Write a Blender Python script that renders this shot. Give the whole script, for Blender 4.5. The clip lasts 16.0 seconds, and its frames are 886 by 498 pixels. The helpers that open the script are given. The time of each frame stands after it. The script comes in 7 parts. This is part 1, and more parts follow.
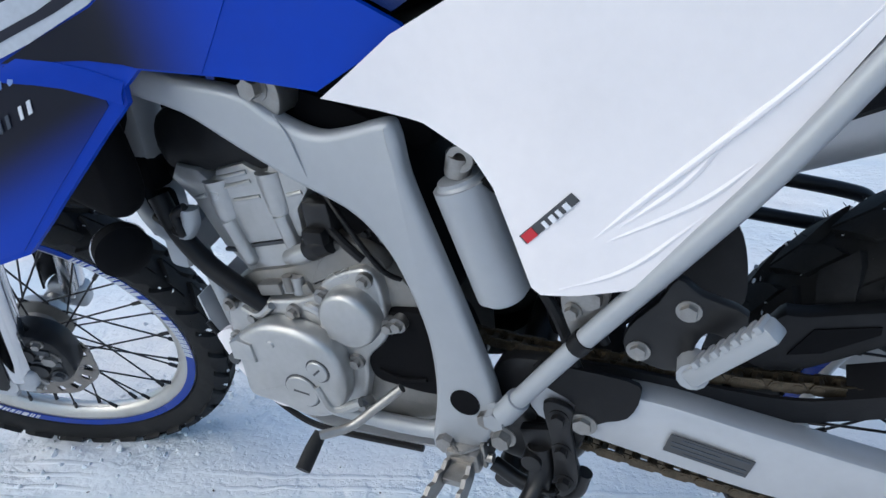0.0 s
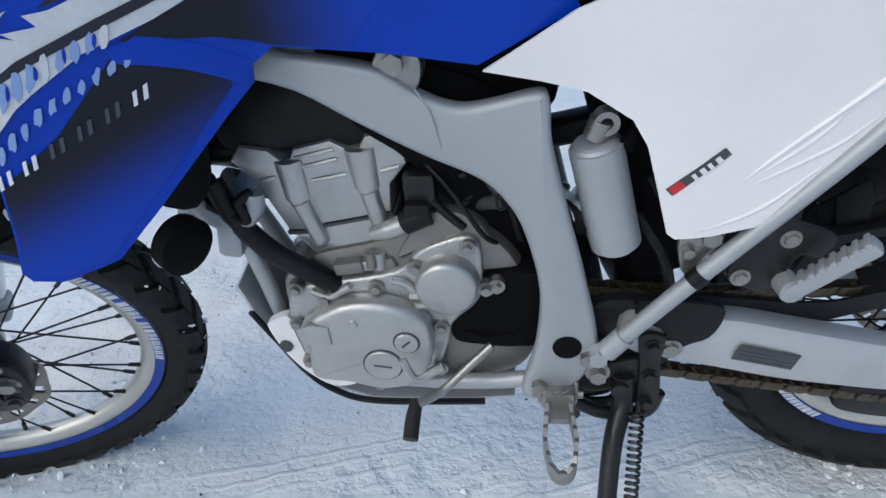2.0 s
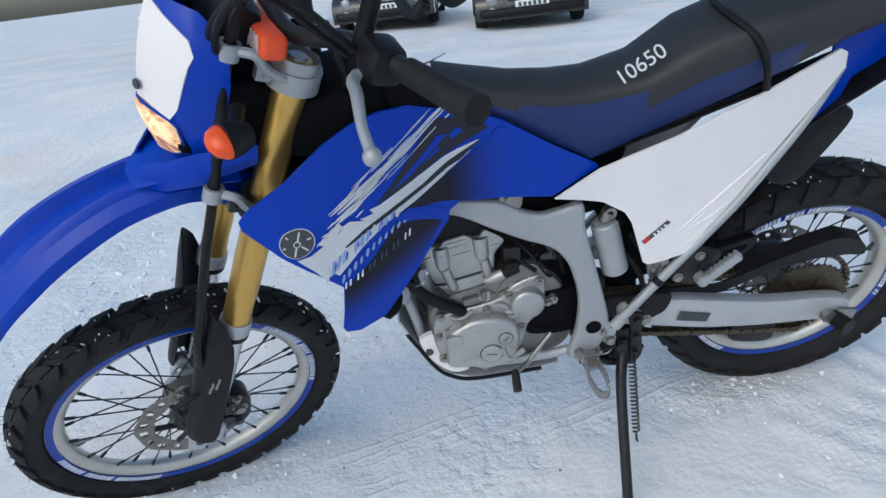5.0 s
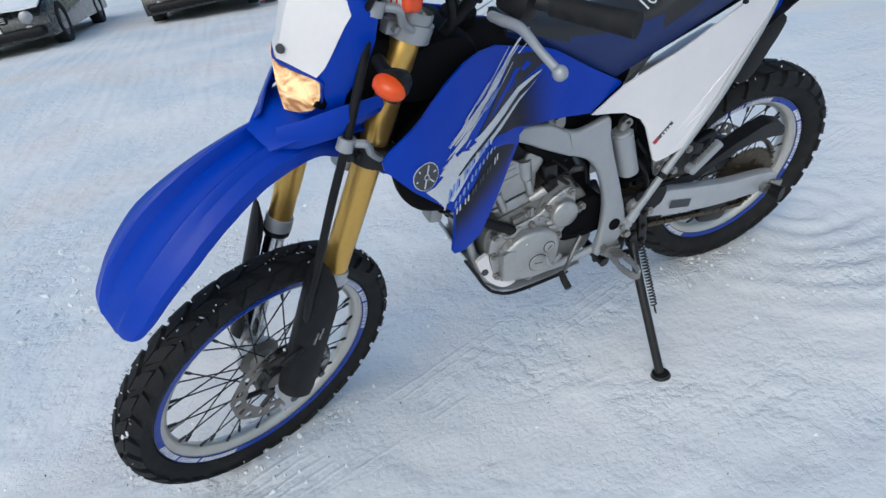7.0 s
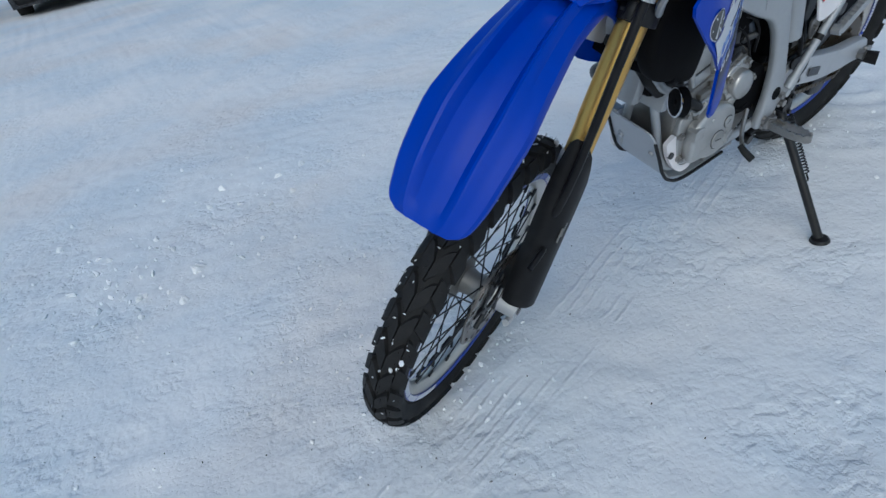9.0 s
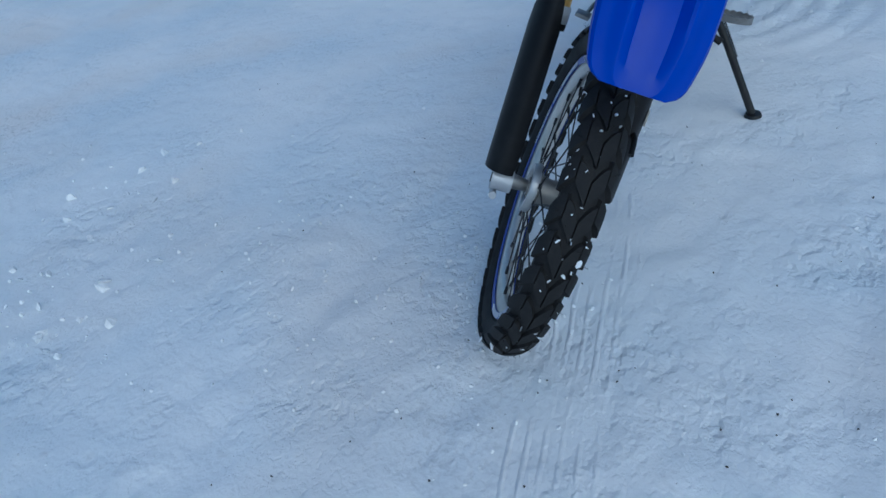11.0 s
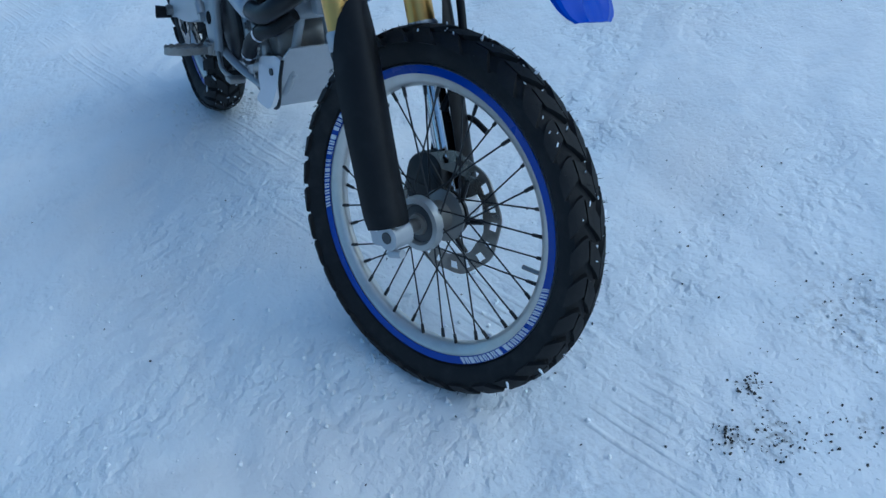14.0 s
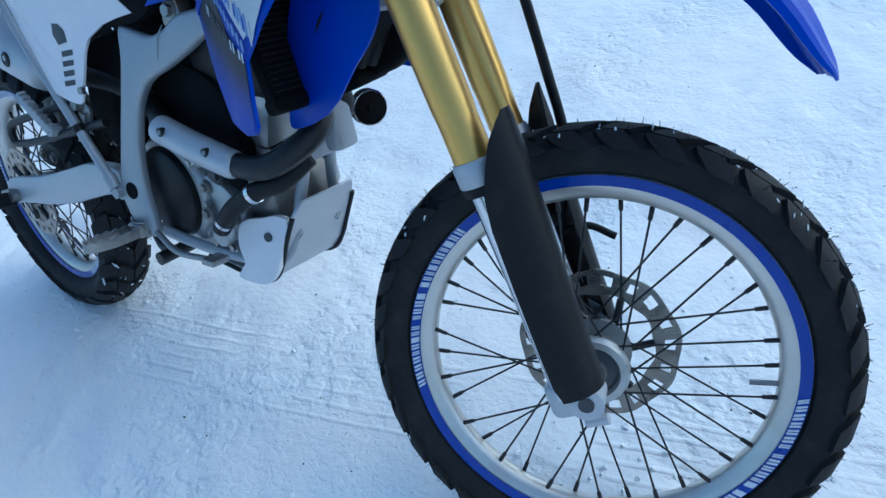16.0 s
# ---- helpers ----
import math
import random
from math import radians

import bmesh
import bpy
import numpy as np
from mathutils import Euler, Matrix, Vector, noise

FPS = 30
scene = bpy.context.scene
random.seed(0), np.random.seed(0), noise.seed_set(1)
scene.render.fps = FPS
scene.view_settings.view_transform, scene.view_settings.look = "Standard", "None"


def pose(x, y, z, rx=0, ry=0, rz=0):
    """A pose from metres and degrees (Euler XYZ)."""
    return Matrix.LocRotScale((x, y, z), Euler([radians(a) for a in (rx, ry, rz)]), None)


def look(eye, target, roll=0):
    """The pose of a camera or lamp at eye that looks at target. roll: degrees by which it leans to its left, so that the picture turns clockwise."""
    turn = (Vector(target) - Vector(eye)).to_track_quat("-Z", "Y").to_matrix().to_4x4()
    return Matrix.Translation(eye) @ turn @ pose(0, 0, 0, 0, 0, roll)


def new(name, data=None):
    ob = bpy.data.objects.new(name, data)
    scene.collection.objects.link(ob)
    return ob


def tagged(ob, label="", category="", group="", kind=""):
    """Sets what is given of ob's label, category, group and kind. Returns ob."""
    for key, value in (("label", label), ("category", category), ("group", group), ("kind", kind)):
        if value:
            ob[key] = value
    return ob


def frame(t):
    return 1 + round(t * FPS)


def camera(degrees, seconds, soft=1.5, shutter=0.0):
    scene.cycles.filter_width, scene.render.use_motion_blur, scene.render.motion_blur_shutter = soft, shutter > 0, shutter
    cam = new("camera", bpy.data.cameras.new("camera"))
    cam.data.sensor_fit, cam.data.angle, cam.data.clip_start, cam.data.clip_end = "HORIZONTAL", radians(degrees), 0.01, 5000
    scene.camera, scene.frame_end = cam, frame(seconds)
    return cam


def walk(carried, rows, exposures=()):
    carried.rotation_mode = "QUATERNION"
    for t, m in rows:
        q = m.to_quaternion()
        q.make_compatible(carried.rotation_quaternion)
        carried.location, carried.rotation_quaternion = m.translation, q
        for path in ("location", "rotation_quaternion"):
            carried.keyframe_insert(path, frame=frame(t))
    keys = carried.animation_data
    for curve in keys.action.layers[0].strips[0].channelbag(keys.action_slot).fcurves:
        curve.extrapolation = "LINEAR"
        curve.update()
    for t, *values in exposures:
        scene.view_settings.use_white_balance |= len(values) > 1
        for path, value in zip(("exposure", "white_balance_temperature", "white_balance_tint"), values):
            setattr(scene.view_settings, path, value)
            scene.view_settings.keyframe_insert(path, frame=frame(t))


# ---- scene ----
cam = camera(68.0, 16.0)
PATH = [
    (0, (0.15, 0.672, 0.785), (1.087, -0.971, 0.135), -4.4),
    (0.5, (0.207, 0.775, 0.874), (1.071, -0.859, 0.108), -4.2),
    (1, (0.316, 0.779, 0.859), (1.069, -0.899, 0.073), -6.6),
    (1.5, (0.38, 0.775, 0.851), (0.913, -0.957, 0.006), -5.7),
    (2, (0.443, 0.802, 0.82), (0.791, -0.999, 0.022), -3.6),
    (2.5, (0.524, 0.816, 0.792), (0.831, -1.0, 0.012), -2.8),
    (3, (0.566, 0.856, 0.796), (0.843, -0.952, -0.015), -2.2),
    (3.5, (0.622, 0.933, 0.858), (0.796, -0.877, 0.026), -3.9),
    (4, (0.633, 1.023, 0.953), (0.803, -0.793, 0.133), -4.3),
    (4.2, (0.63, 1.088, 1.0), (0.782, -0.741, 0.204), -5.1),
    (6.3, (0.985, 1.522, 1.22), (0.741, -0.273, 0.374), -11.5),
    (6.5, (1.043, 1.506, 1.206), (0.73, -0.269, 0.339), -12.4),
    (7, (1.174, 1.451, 1.196), (0.773, -0.273, 0.264), -11.7),
    (7.5, (1.343, 1.414, 1.187), (0.889, -0.284, 0.233), -11.4),
    (8, (1.541, 1.388, 1.182), (0.954, -0.265, 0.222), -11.1),
    (8.5, (1.679, 1.287, 1.161), (1.098, -0.349, 0.167), -12.7),
    (9, (1.825, 1.158, 1.152), (1.173, -0.408, 0.092), -15.7),
    (9.5, (1.946, 1.063, 1.152), (1.168, -0.425, 0.065), -15.4),
    (10, (2.124, 0.969, 1.133), (1.133, -0.367, 0.023), -15.2),
    (10.2, (2.178, 0.917, 1.123), (1.171, -0.376, -0.023), -13.8),
    (12.3, (2.383, 0.328, 1.116), (1.022, -0.132, -0.276), -18.3),
    (12.5, (2.367, 0.275, 1.109), (0.996, -0.085, -0.302), -18.1),
    (13, (2.321, 0.104, 1.109), (0.925, -0.14, -0.302), -22.9),
    (13.5, (2.276, 0.006, 1.123), (0.851, 0.005, -0.28), -20.6),
    (14, (2.246, -0.133, 1.138), (0.853, 0.214, -0.254), -17.4),
    (14.5, (2.13, -0.228, 1.12), (0.784, 0.289, -0.267), -16.0),
    (15, (1.979, -0.289, 1.133), (0.683, 0.383, -0.234), -16.7),
    (15.5, (1.846, -0.341, 1.129), (0.591, 0.422, -0.229), -16.5),
    (16, (1.664, -0.411, 1.138), (0.535, 0.546, -0.208), -16.7),
]
EXPOSURES = [(0, 0.23, 5740, 3), (1, 0.14, 5820, 3), (4.2, 0.01, 5900, 2), (6.5, 0.0, 5960, 2), (7.5, -0.13, 5980, 1), (8.5, -0.27, 5780, 0), (10.2, -0.55, 5080, -2), (12.5, -0.63, 4610, -6), (14, -0.37, 4600, -6), (16, 0.19, 4800, -5)]
walk(cam, [(t, look(eye, target, roll)) for t, eye, target, roll in PATH], EXPOSURES)

# ---- light: an overcast winter afternoon ----
SUN_AZ, SUN_EL = radians(35), radians(42)
world = bpy.data.worlds.new("winter_sky")
scene.world = world
world.use_nodes = True
wn = world.node_tree
sky = wn.nodes.new("ShaderNodeTexSky")
sky.sky_type, sky.sun_disc = "NISHITA", False
sky.sun_elevation, sky.sun_rotation = SUN_EL, SUN_AZ
sky.air_density, sky.dust_density = 1.0, 3.0
wn.nodes["Background"].inputs["Strength"].default_value = 0.15
wn.links.new(sky.outputs["Color"], wn.nodes["Background"].inputs["Color"])
sun = new("sun", bpy.data.lights.new("sun", "SUN"))
sun.data.energy, sun.data.angle, sun.data.color = 0.42, radians(90), (1.0, 0.96, 0.90)
sun.matrix_basis = look((0, 0, 0), (-math.sin(SUN_AZ) * math.cos(SUN_EL), -math.cos(SUN_AZ) * math.cos(SUN_EL), -math.sin(SUN_EL)))


# ---- materials ----
def material(name, colour, rough=0.5, metal=0.0, vary=0.06, scale=8.0, grime=0.0, grime_colour=(0.1, 0.09, 0.08), bump=0.0, bump_scale=120.0, coat=0.0, rough_vary=0.12, spec=0.5):
    """A surface with slow tone changes, fine grain, dirt in patches and light relief."""
    m = bpy.data.materials.new(name)
    m.use_nodes = True
    nt = m.node_tree
    b = nt.nodes["Principled BSDF"]
    b.inputs["Metallic"].default_value = metal
    b.inputs["Coat Weight"].default_value = coat
    b.inputs["Specular IOR Level"].default_value = spec
    at = nt.nodes.new("ShaderNodeTexCoord")

    def noise_tex(s, detail=4.0):
        n = nt.nodes.new("ShaderNodeTexNoise")
        n.inputs["Scale"].default_value, n.inputs["Detail"].default_value = s, detail
        nt.links.new(at.outputs["Object"], n.inputs["Vector"])
        return n

    def ramp(src, lo, hi, a, z):
        r = nt.nodes.new("ShaderNodeMapRange")
        r.inputs[1].default_value, r.inputs[2].default_value, r.inputs[3].default_value, r.inputs[4].default_value = lo, hi, a, z
        nt.links.new(src, r.inputs[0])
        return r.outputs[0]

    slow, fine = noise_tex(scale), noise_tex(scale * 14)
    tone = nt.nodes.new("ShaderNodeMix")
    tone.data_type = "RGBA"
    tone.inputs["A"].default_value = (*[c * (1 - vary) for c in colour], 1)
    tone.inputs["B"].default_value = (*[min(1, c * (1 + vary)) for c in colour], 1)
    mixed = nt.nodes.new("ShaderNodeMath")
    mixed.operation = "ADD"
    nt.links.new(ramp(slow.outputs["Fac"], 0.3, 0.7, 0, 0.6), mixed.inputs[0])
    nt.links.new(ramp(fine.outputs["Fac"], 0.3, 0.7, 0, 0.4), mixed.inputs[1])
    nt.links.new(mixed.outputs[0], tone.inputs["Factor"])
    out = tone.outputs["Result"]
    if grime:
        dirt = nt.nodes.new("ShaderNodeMix")
        dirt.data_type = "RGBA"
        patch = noise_tex(scale * 2.3, 8.0)
        nt.links.new(ramp(patch.outputs["Fac"], 0.5, 0.72, 0, grime), dirt.inputs["Factor"])
        nt.links.new(out, dirt.inputs["A"])
        dirt.inputs["B"].default_value = (*grime_colour, 1)
        out = dirt.outputs["Result"]
    nt.links.new(out, b.inputs["Base Color"])
    nt.links.new(ramp(slow.outputs["Fac"], 0.3, 0.7, max(0.03, rough - rough_vary / 2), min(1, rough + rough_vary / 2)), b.inputs["Roughness"])
    if bump:
        bp = nt.nodes.new("ShaderNodeBump")
        bp.inputs["Strength"].default_value, bp.inputs["Distance"].default_value = bump, 0.002
        grain = noise_tex(bump_scale, 3.0)
        nt.links.new(grain.outputs["Fac"], bp.inputs["Height"])
        nt.links.new(bp.outputs["Normal"], b.inputs["Normal"])
    return m


def glowing(name, colour, strength, rough=0.2):
    m = material(name, colour, rough, vary=0.1, scale=40)
    b = m.node_tree.nodes["Principled BSDF"]
    b.inputs["Emission Color"].default_value = (*colour, 1)
    b.inputs["Emission Strength"].default_value = strength
    return m


def clear(name, colour, rough=0.05):
    m = material(name, colour, rough, vary=0.02)
    m.node_tree.nodes["Principled BSDF"].inputs["Transmission Weight"].default_value = 1.0
    return m


blue = material("blue_plastic", (0.001, 0.038, 0.40), 0.36, spec=0.26, vary=0.06, scale=5, bump=0.05, bump_scale=300, grime=0.05, grime_colour=(0.03, 0.10, 0.42))
dark_blue = material("navy_decal", (0.004, 0.005, 0.016), 0.35, vary=0.2)
mid_blue = material("shadow_blue_decal", (0.002, 0.010, 0.12), 0.35, vary=0.15)
def fading(name, dark, light, origin, towards, start, end):
    """A printed graphic that fades from one ink to the other across the panel."""
    m = material(name, dark, 0.36, vary=0.1, spec=0.3, bump=0.05, bump_scale=300)
    nt = m.node_tree
    b = nt.nodes["Principled BSDF"]
    ink = b.inputs["Base Color"].links[0].from_socket
    at = nt.nodes.new("ShaderNodeTexCoord")
    away = nt.nodes.new("ShaderNodeVectorMath")
    away.operation = "SUBTRACT"
    away.inputs[1].default_value = origin
    nt.links.new(at.outputs["Object"], away.inputs[0])
    along = nt.nodes.new("ShaderNodeVectorMath")
    along.operation = "DOT_PRODUCT"
    along.inputs[1].default_value = towards
    nt.links.new(away.outputs[0], along.inputs[0])
    share = nt.nodes.new("ShaderNodeMapRange")
    share.interpolation_type = "SMOOTHSTEP"
    share.inputs[1].default_value, share.inputs[2].default_value = start, end
    nt.links.new(along.outputs["Value"], share.inputs[0])
    mix = nt.nodes.new("ShaderNodeMix")
    mix.data_type = "RGBA"
    nt.links.new(share.outputs[0], mix.inputs["Factor"])
    nt.links.new(ink, mix.inputs["A"])
    mix.inputs["B"].default_value = (*light, 1)
    nt.links.new(mix.outputs["Result"], b.inputs["Base Color"])
    return m


INK, BODY_BLUE = (0.004, 0.005, 0.014), (0.001, 0.038, 0.40)
fade_low = fading("graphic_fading_down", INK, BODY_BLUE, (1.026, 0, 0.776), (-0.355, 0, -0.935), 0.012, 0.085)
fade_rear = fading("graphic_fading_back", INK, BODY_BLUE, (0.86, 0, 0.88), (-1, 0, 0), 0.0, 0.12)
white = material("white_plastic", (0.80, 0.765, 0.77), 0.38, vary=0.03, scale=6, bump=0.04, bump_scale=300, grime=0.08, grime_colour=(0.55, 0.54, 0.55))
decal_white = material("white_decal", (0.72, 0.73, 0.76), 0.35, vary=0.05)
graphic_white = material("printed_white", (0.56, 0.58, 0.62), 0.35, vary=0.12, scale=14)
pale_blue = material("pale_blue_decal", (0.22, 0.32, 0.60), 0.35, vary=0.08)
grey_ink = material("grey_ink", (0.045, 0.055, 0.075), 0.35)
silver = material("silver_frame_paint", (0.37, 0.385, 0.405), 0.42, metal=0.35, vary=0.05, scale=5, bump=0.03, bump_scale=400, grime=0.1, grime_colour=(0.26, 0.26, 0.27))
cast = material("cast_aluminium", (0.24, 0.23, 0.215), 0.42, metal=0.6, vary=0.1, scale=9, bump=0.18, bump_scale=420, grime=0.35, grime_colour=(0.2, 0.18, 0.15))
cover_metal = material("satin_engine_cover", (0.45, 0.45, 0.445), 0.33, metal=0.65, vary=0.08, scale=9, bump=0.10, bump_scale=500, grime=0.3, grime_colour=(0.3, 0.29, 0.27))
steel = material("dull_steel", (0.33, 0.32, 0.305), 0.36, metal=0.85, vary=0.12, scale=30, grime=0.3, grime_colour=(0.16, 0.13, 0.1), bump=0.1, bump_scale=600)
disc_steel = material("brake_disc_steel", (0.26, 0.235, 0.21), 0.3, metal=0.9, vary=0.15, scale=20, grime=0.3, grime_colour=(0.10, 0.08, 0.07))
chrome = material("chrome", (0.7, 0.7, 0.72), 0.12, metal=1.0, vary=0.03, rough_vary=0.05)
gold = material("gold_anodised_fork", (0.70, 0.44, 0.12), 0.34, metal=0.85, vary=0.06, scale=7, grime=0.06, grime_colour=(0.3, 0.2, 0.08))
black = material("black_plastic", (0.008, 0.008, 0.009), 0.42, spec=0.22, vary=0.2, scale=10, bump=0.08, bump_scale=350, grime=0.12, grime_colour=(0.06, 0.06, 0.06))
black_metal = material("black_painted_metal", (0.012, 0.012, 0.013), 0.36, spec=0.35, vary=0.15, scale=14, grime=0.15, grime_colour=(0.07, 0.065, 0.06))
# near-black for dark parts and for bodies that fill shaded gaps
pitch = material("black_parts_and_gaps", (0.004, 0.004, 0.005), 0.75, spec=0.1, vary=0.2, bump=0.15, bump_scale=150)
rubber = material("tyre_rubber", (0.012, 0.012, 0.0125), 0.72, spec=0.3, vary=0.25, scale=12, grime=0.3, grime_colour=(0.045, 0.042, 0.04), bump=0.2, bump_scale=260, rough_vary=0.2)
seat_black = material("black_seat_vinyl", (0.018, 0.019, 0.022), 0.55, vary=0.15, scale=12, bump=0.35, bump_scale=420)
seat_blue = material("blue_seat_vinyl", (0.006, 0.022, 0.12), 0.5, vary=0.1, scale=12, bump=0.35, bump_scale=420)
chain_metal = material("oiled_chain", (0.11, 0.088, 0.06), 0.4, metal=0.8, vary=0.4, scale=60, grime=0.4, grime_colour=(0.02, 0.017, 0.014))
rim_metal = material("rim_alloy", (0.62, 0.6, 0.56), 0.33, metal=0.7, vary=0.05, scale=8, grime=0.25, grime_colour=(0.42, 0.36, 0.28))
tape_blue = material("rim_tape", (0.005, 0.04, 0.33), 0.3, vary=0.08)
amber = glowing("amber_lens", (0.70, 0.075, 0.006), 0.03, 0.10)
amber_lit = glowing("lit_amber_lens", (0.70, 0.075, 0.006), 0.06, 0.10)
def lit_glass(name, bright, dim, strength):
    """A lit lens: noise paints bright and dim reflections into its colour and glow."""
    m = glowing(name, bright, strength, 0.12)
    nt = m.node_tree
    b = nt.nodes["Principled BSDF"]
    at = nt.nodes.new("ShaderNodeTexCoord")
    n = nt.nodes.new("ShaderNodeTexNoise")
    n.inputs["Scale"].default_value, n.inputs["Detail"].default_value, n.inputs["Distortion"].default_value = 24.0, 3.0, 1.4
    nt.links.new(at.outputs["Object"], n.inputs["Vector"])
    r = nt.nodes.new("ShaderNodeMapRange")
    r.inputs[1].default_value, r.inputs[2].default_value = 0.36, 0.62
    nt.links.new(n.outputs["Fac"], r.inputs[0])
    mix = nt.nodes.new("ShaderNodeMix")
    mix.data_type = "RGBA"
    nt.links.new(r.outputs[0], mix.inputs["Factor"])
    mix.inputs["A"].default_value, mix.inputs["B"].default_value = (*dim, 1), (*bright, 1)
    nt.links.new(mix.outputs["Result"], b.inputs["Base Color"])
    nt.links.new(mix.outputs["Result"], b.inputs["Emission Color"])
    return m


lamp = lit_glass("lit_headlight", (1.0, 0.66, 0.34), (0.34, 0.15, 0.05), 0.75)
car_lamp = material("dull_car_lamp", (0.30, 0.31, 0.33), 0.2, metal=0.3, vary=0.3, scale=25)
red = material("red_decal", (0.5, 0.02, 0.03), 0.35)
orange = material("orange_pad", (0.85, 0.09, 0.02), 0.5, vary=0.08)
chalk = material("chalk_marks", (0.62, 0.64, 0.66), 0.9)
snow_bit = material("packed_snow_bits", (0.8, 0.82, 0.85), 0.8, vary=0.06, bump=0.5, bump_scale=200)
stone = material("dark_grit", (0.06, 0.055, 0.05), 0.9, vary=0.4, scale=50)
car_paint = material("dark_car_paint", (0.012, 0.014, 0.016), 0.25, vary=0.2, coat=0.5, grime=0.3, grime_colour=(0.16, 0.16, 0.17))
car_glass = material("car_glass", (0.02, 0.025, 0.03), 0.1, vary=0.1)
label_dark = material("dark_label", (0.05, 0.052, 0.056), 0.45, vary=0.1)
bare_skid = material("brushed_skid_plate", (0.5, 0.51, 0.53), 0.45, metal=0.5, vary=0.05, scale=6, grime=0.2, grime_colour=(0.32, 0.33, 0.35))


def snow_material():
    m = bpy.data.materials.new("trodden_snow")
    m.use_nodes = True
    nt = m.node_tree
    b = nt.nodes["Principled BSDF"]
    at = nt.nodes.new("ShaderNodeTexCoord")
    def noise_tex(s, detail=6.0):
        n = nt.nodes.new("ShaderNodeTexNoise")
        n.inputs["Scale"].default_value, n.inputs["Detail"].default_value = s, detail
        nt.links.new(at.outputs["Object"], n.inputs["Vector"])
        return n.outputs["Fac"]
    def ramp(src, lo, hi, a, z):
        r = nt.nodes.new("ShaderNodeMapRange")
        r.inputs[1].default_value, r.inputs[2].default_value, r.inputs[3].default_value, r.inputs[4].default_value = lo, hi, a, z
        nt.links.new(src, r.inputs[0])
        return r.outputs[0]
    def blend(f, a, z):
        x = nt.nodes.new("ShaderNodeMix")
        x.data_type = "RGBA"
        nt.links.new(f, x.inputs["Factor"])
        for s, v in (("A", a), ("B", z)):
            if isinstance(v, tuple):
                x.inputs[s].default_value = v
            else:
                nt.links.new(v, x.inputs[s])
        return x.outputs["Result"]
    def maths(op, x, y):
        n = nt.nodes.new("ShaderNodeMath")
        n.operation = op
        for k, v in enumerate((x, y)):
            if isinstance(v, (int, float)):
                n.inputs[k].default_value = v
            else:
                nt.links.new(v, n.inputs[k])
        return n.outputs[0]
    # cool and warm patches, dirty specks
    tone = blend(ramp(noise_tex(1.1), 0.36, 0.64, 0, 1), (0.90, 0.89, 0.88, 1), (0.74, 0.79, 0.83, 1))
    tone = blend(ramp(noise_tex(0.9, 8), 0.50, 0.68, 0, 0.7), tone, (0.82, 0.775, 0.74, 1))
    tone = blend(ramp(noise_tex(18, 8), 0.62, 0.78, 0, 0.35), tone, (0.58, 0.57, 0.56, 1))
    tone = blend(ramp(noise_tex(5.0, 9), 0.60, 0.74, 0, 0.4), tone, (0.64, 0.68, 0.72, 1))
    # earth showing through where wheels have worn the snow thin
    for x, y, r, share in ((1.885, 0.42, 0.045, 0.55), (1.853, 0.362, 0.030, 0.5), (1.79, 0.46, 0.020, 0.5), (1.79, 0.74, 0.17, 0.28), (1.95, 0.56, 0.030, 0.5), (1.77, 0.08, 0.20, 0.15)):
        away = nt.nodes.new("ShaderNodeVectorMath")
        away.operation = "DISTANCE"
        away.inputs[1].default_value = (x, y, 0)
        nt.links.new(at.outputs["Object"], away.inputs[0])
        spot = maths("MULTIPLY", ramp(away.outputs["Value"], r * 0.3, r * 1.2, 1, 0), ramp(noise_tex(75, 9), 0.46, 0.64, 0, share))
        tone = blend(spot, tone, (0.16, 0.145, 0.13, 1))
    nt.links.new(tone, b.inputs["Base Color"])
    b.inputs["Roughness"].default_value = 0.75
    b.inputs["Specular IOR Level"].default_value = 0.25
    # flaky pits with sharp edges, in patches
    patch = ramp(noise_tex(2.3, 4), 0.45, 0.60, 0, 1)
    pits = maths("MULTIPLY", ramp(noise_tex(26, 5), 0.46, 0.64, 0, 1), patch)
    small = maths("MULTIPLY", ramp(noise_tex(75, 4), 0.52, 0.62, 0, 0.35), ramp(noise_tex(1.7, 4), 0.42, 0.60, 0.15, 1))
    # thin ridges pressed by a car tyre, along a band
    wander = maths("MULTIPLY", noise_tex(2.0, 2), 0.05)
    across = nt.nodes.new("ShaderNodeVectorMath")
    across.operation = "DOT_PRODUCT"
    across.inputs[1].default_value = (-0.309, 0.951, 0)
    nt.links.new(at.outputs["Object"], across.inputs[0])
    place = maths("ADD", across.outputs["Value"], wander)
    wave = ramp(maths("SINE", maths("MULTIPLY", place, 2 * math.pi / 0.034), 0.0), 0.35, 0.95, 0, 1)
    inside = maths("MULTIPLY", ramp(place, -0.36, -0.33, 0, 1), ramp(place, -0.15, -0.12, 1, 0))
    ridges = maths("MULTIPLY", maths("MULTIPLY", wave, inside), ramp(noise_tex(3.7, 3), 0.46, 0.60, 0, 1))
    relief = maths("ADD", maths("MULTIPLY", noise_tex(14, 10), 1.25), maths("MULTIPLY", noise_tex(70, 8), 0.40))
    relief = maths("SUBTRACT", relief, maths("MULTIPLY", pits, 0.80))
    relief = maths("SUBTRACT", relief, maths("MULTIPLY", small, 0.55))
    relief = maths("ADD", relief, maths("MULTIPLY", ridges, 0.45))
    bp = nt.nodes.new("ShaderNodeBump")
    bp.inputs["Strength"].default_value, bp.inputs["Distance"].default_value = 0.58, 0.010
    nt.links.new(relief, bp.inputs["Height"])
    nt.links.new(bp.outputs["Normal"], b.inputs["Normal"])
    return m


snow = snow_material()


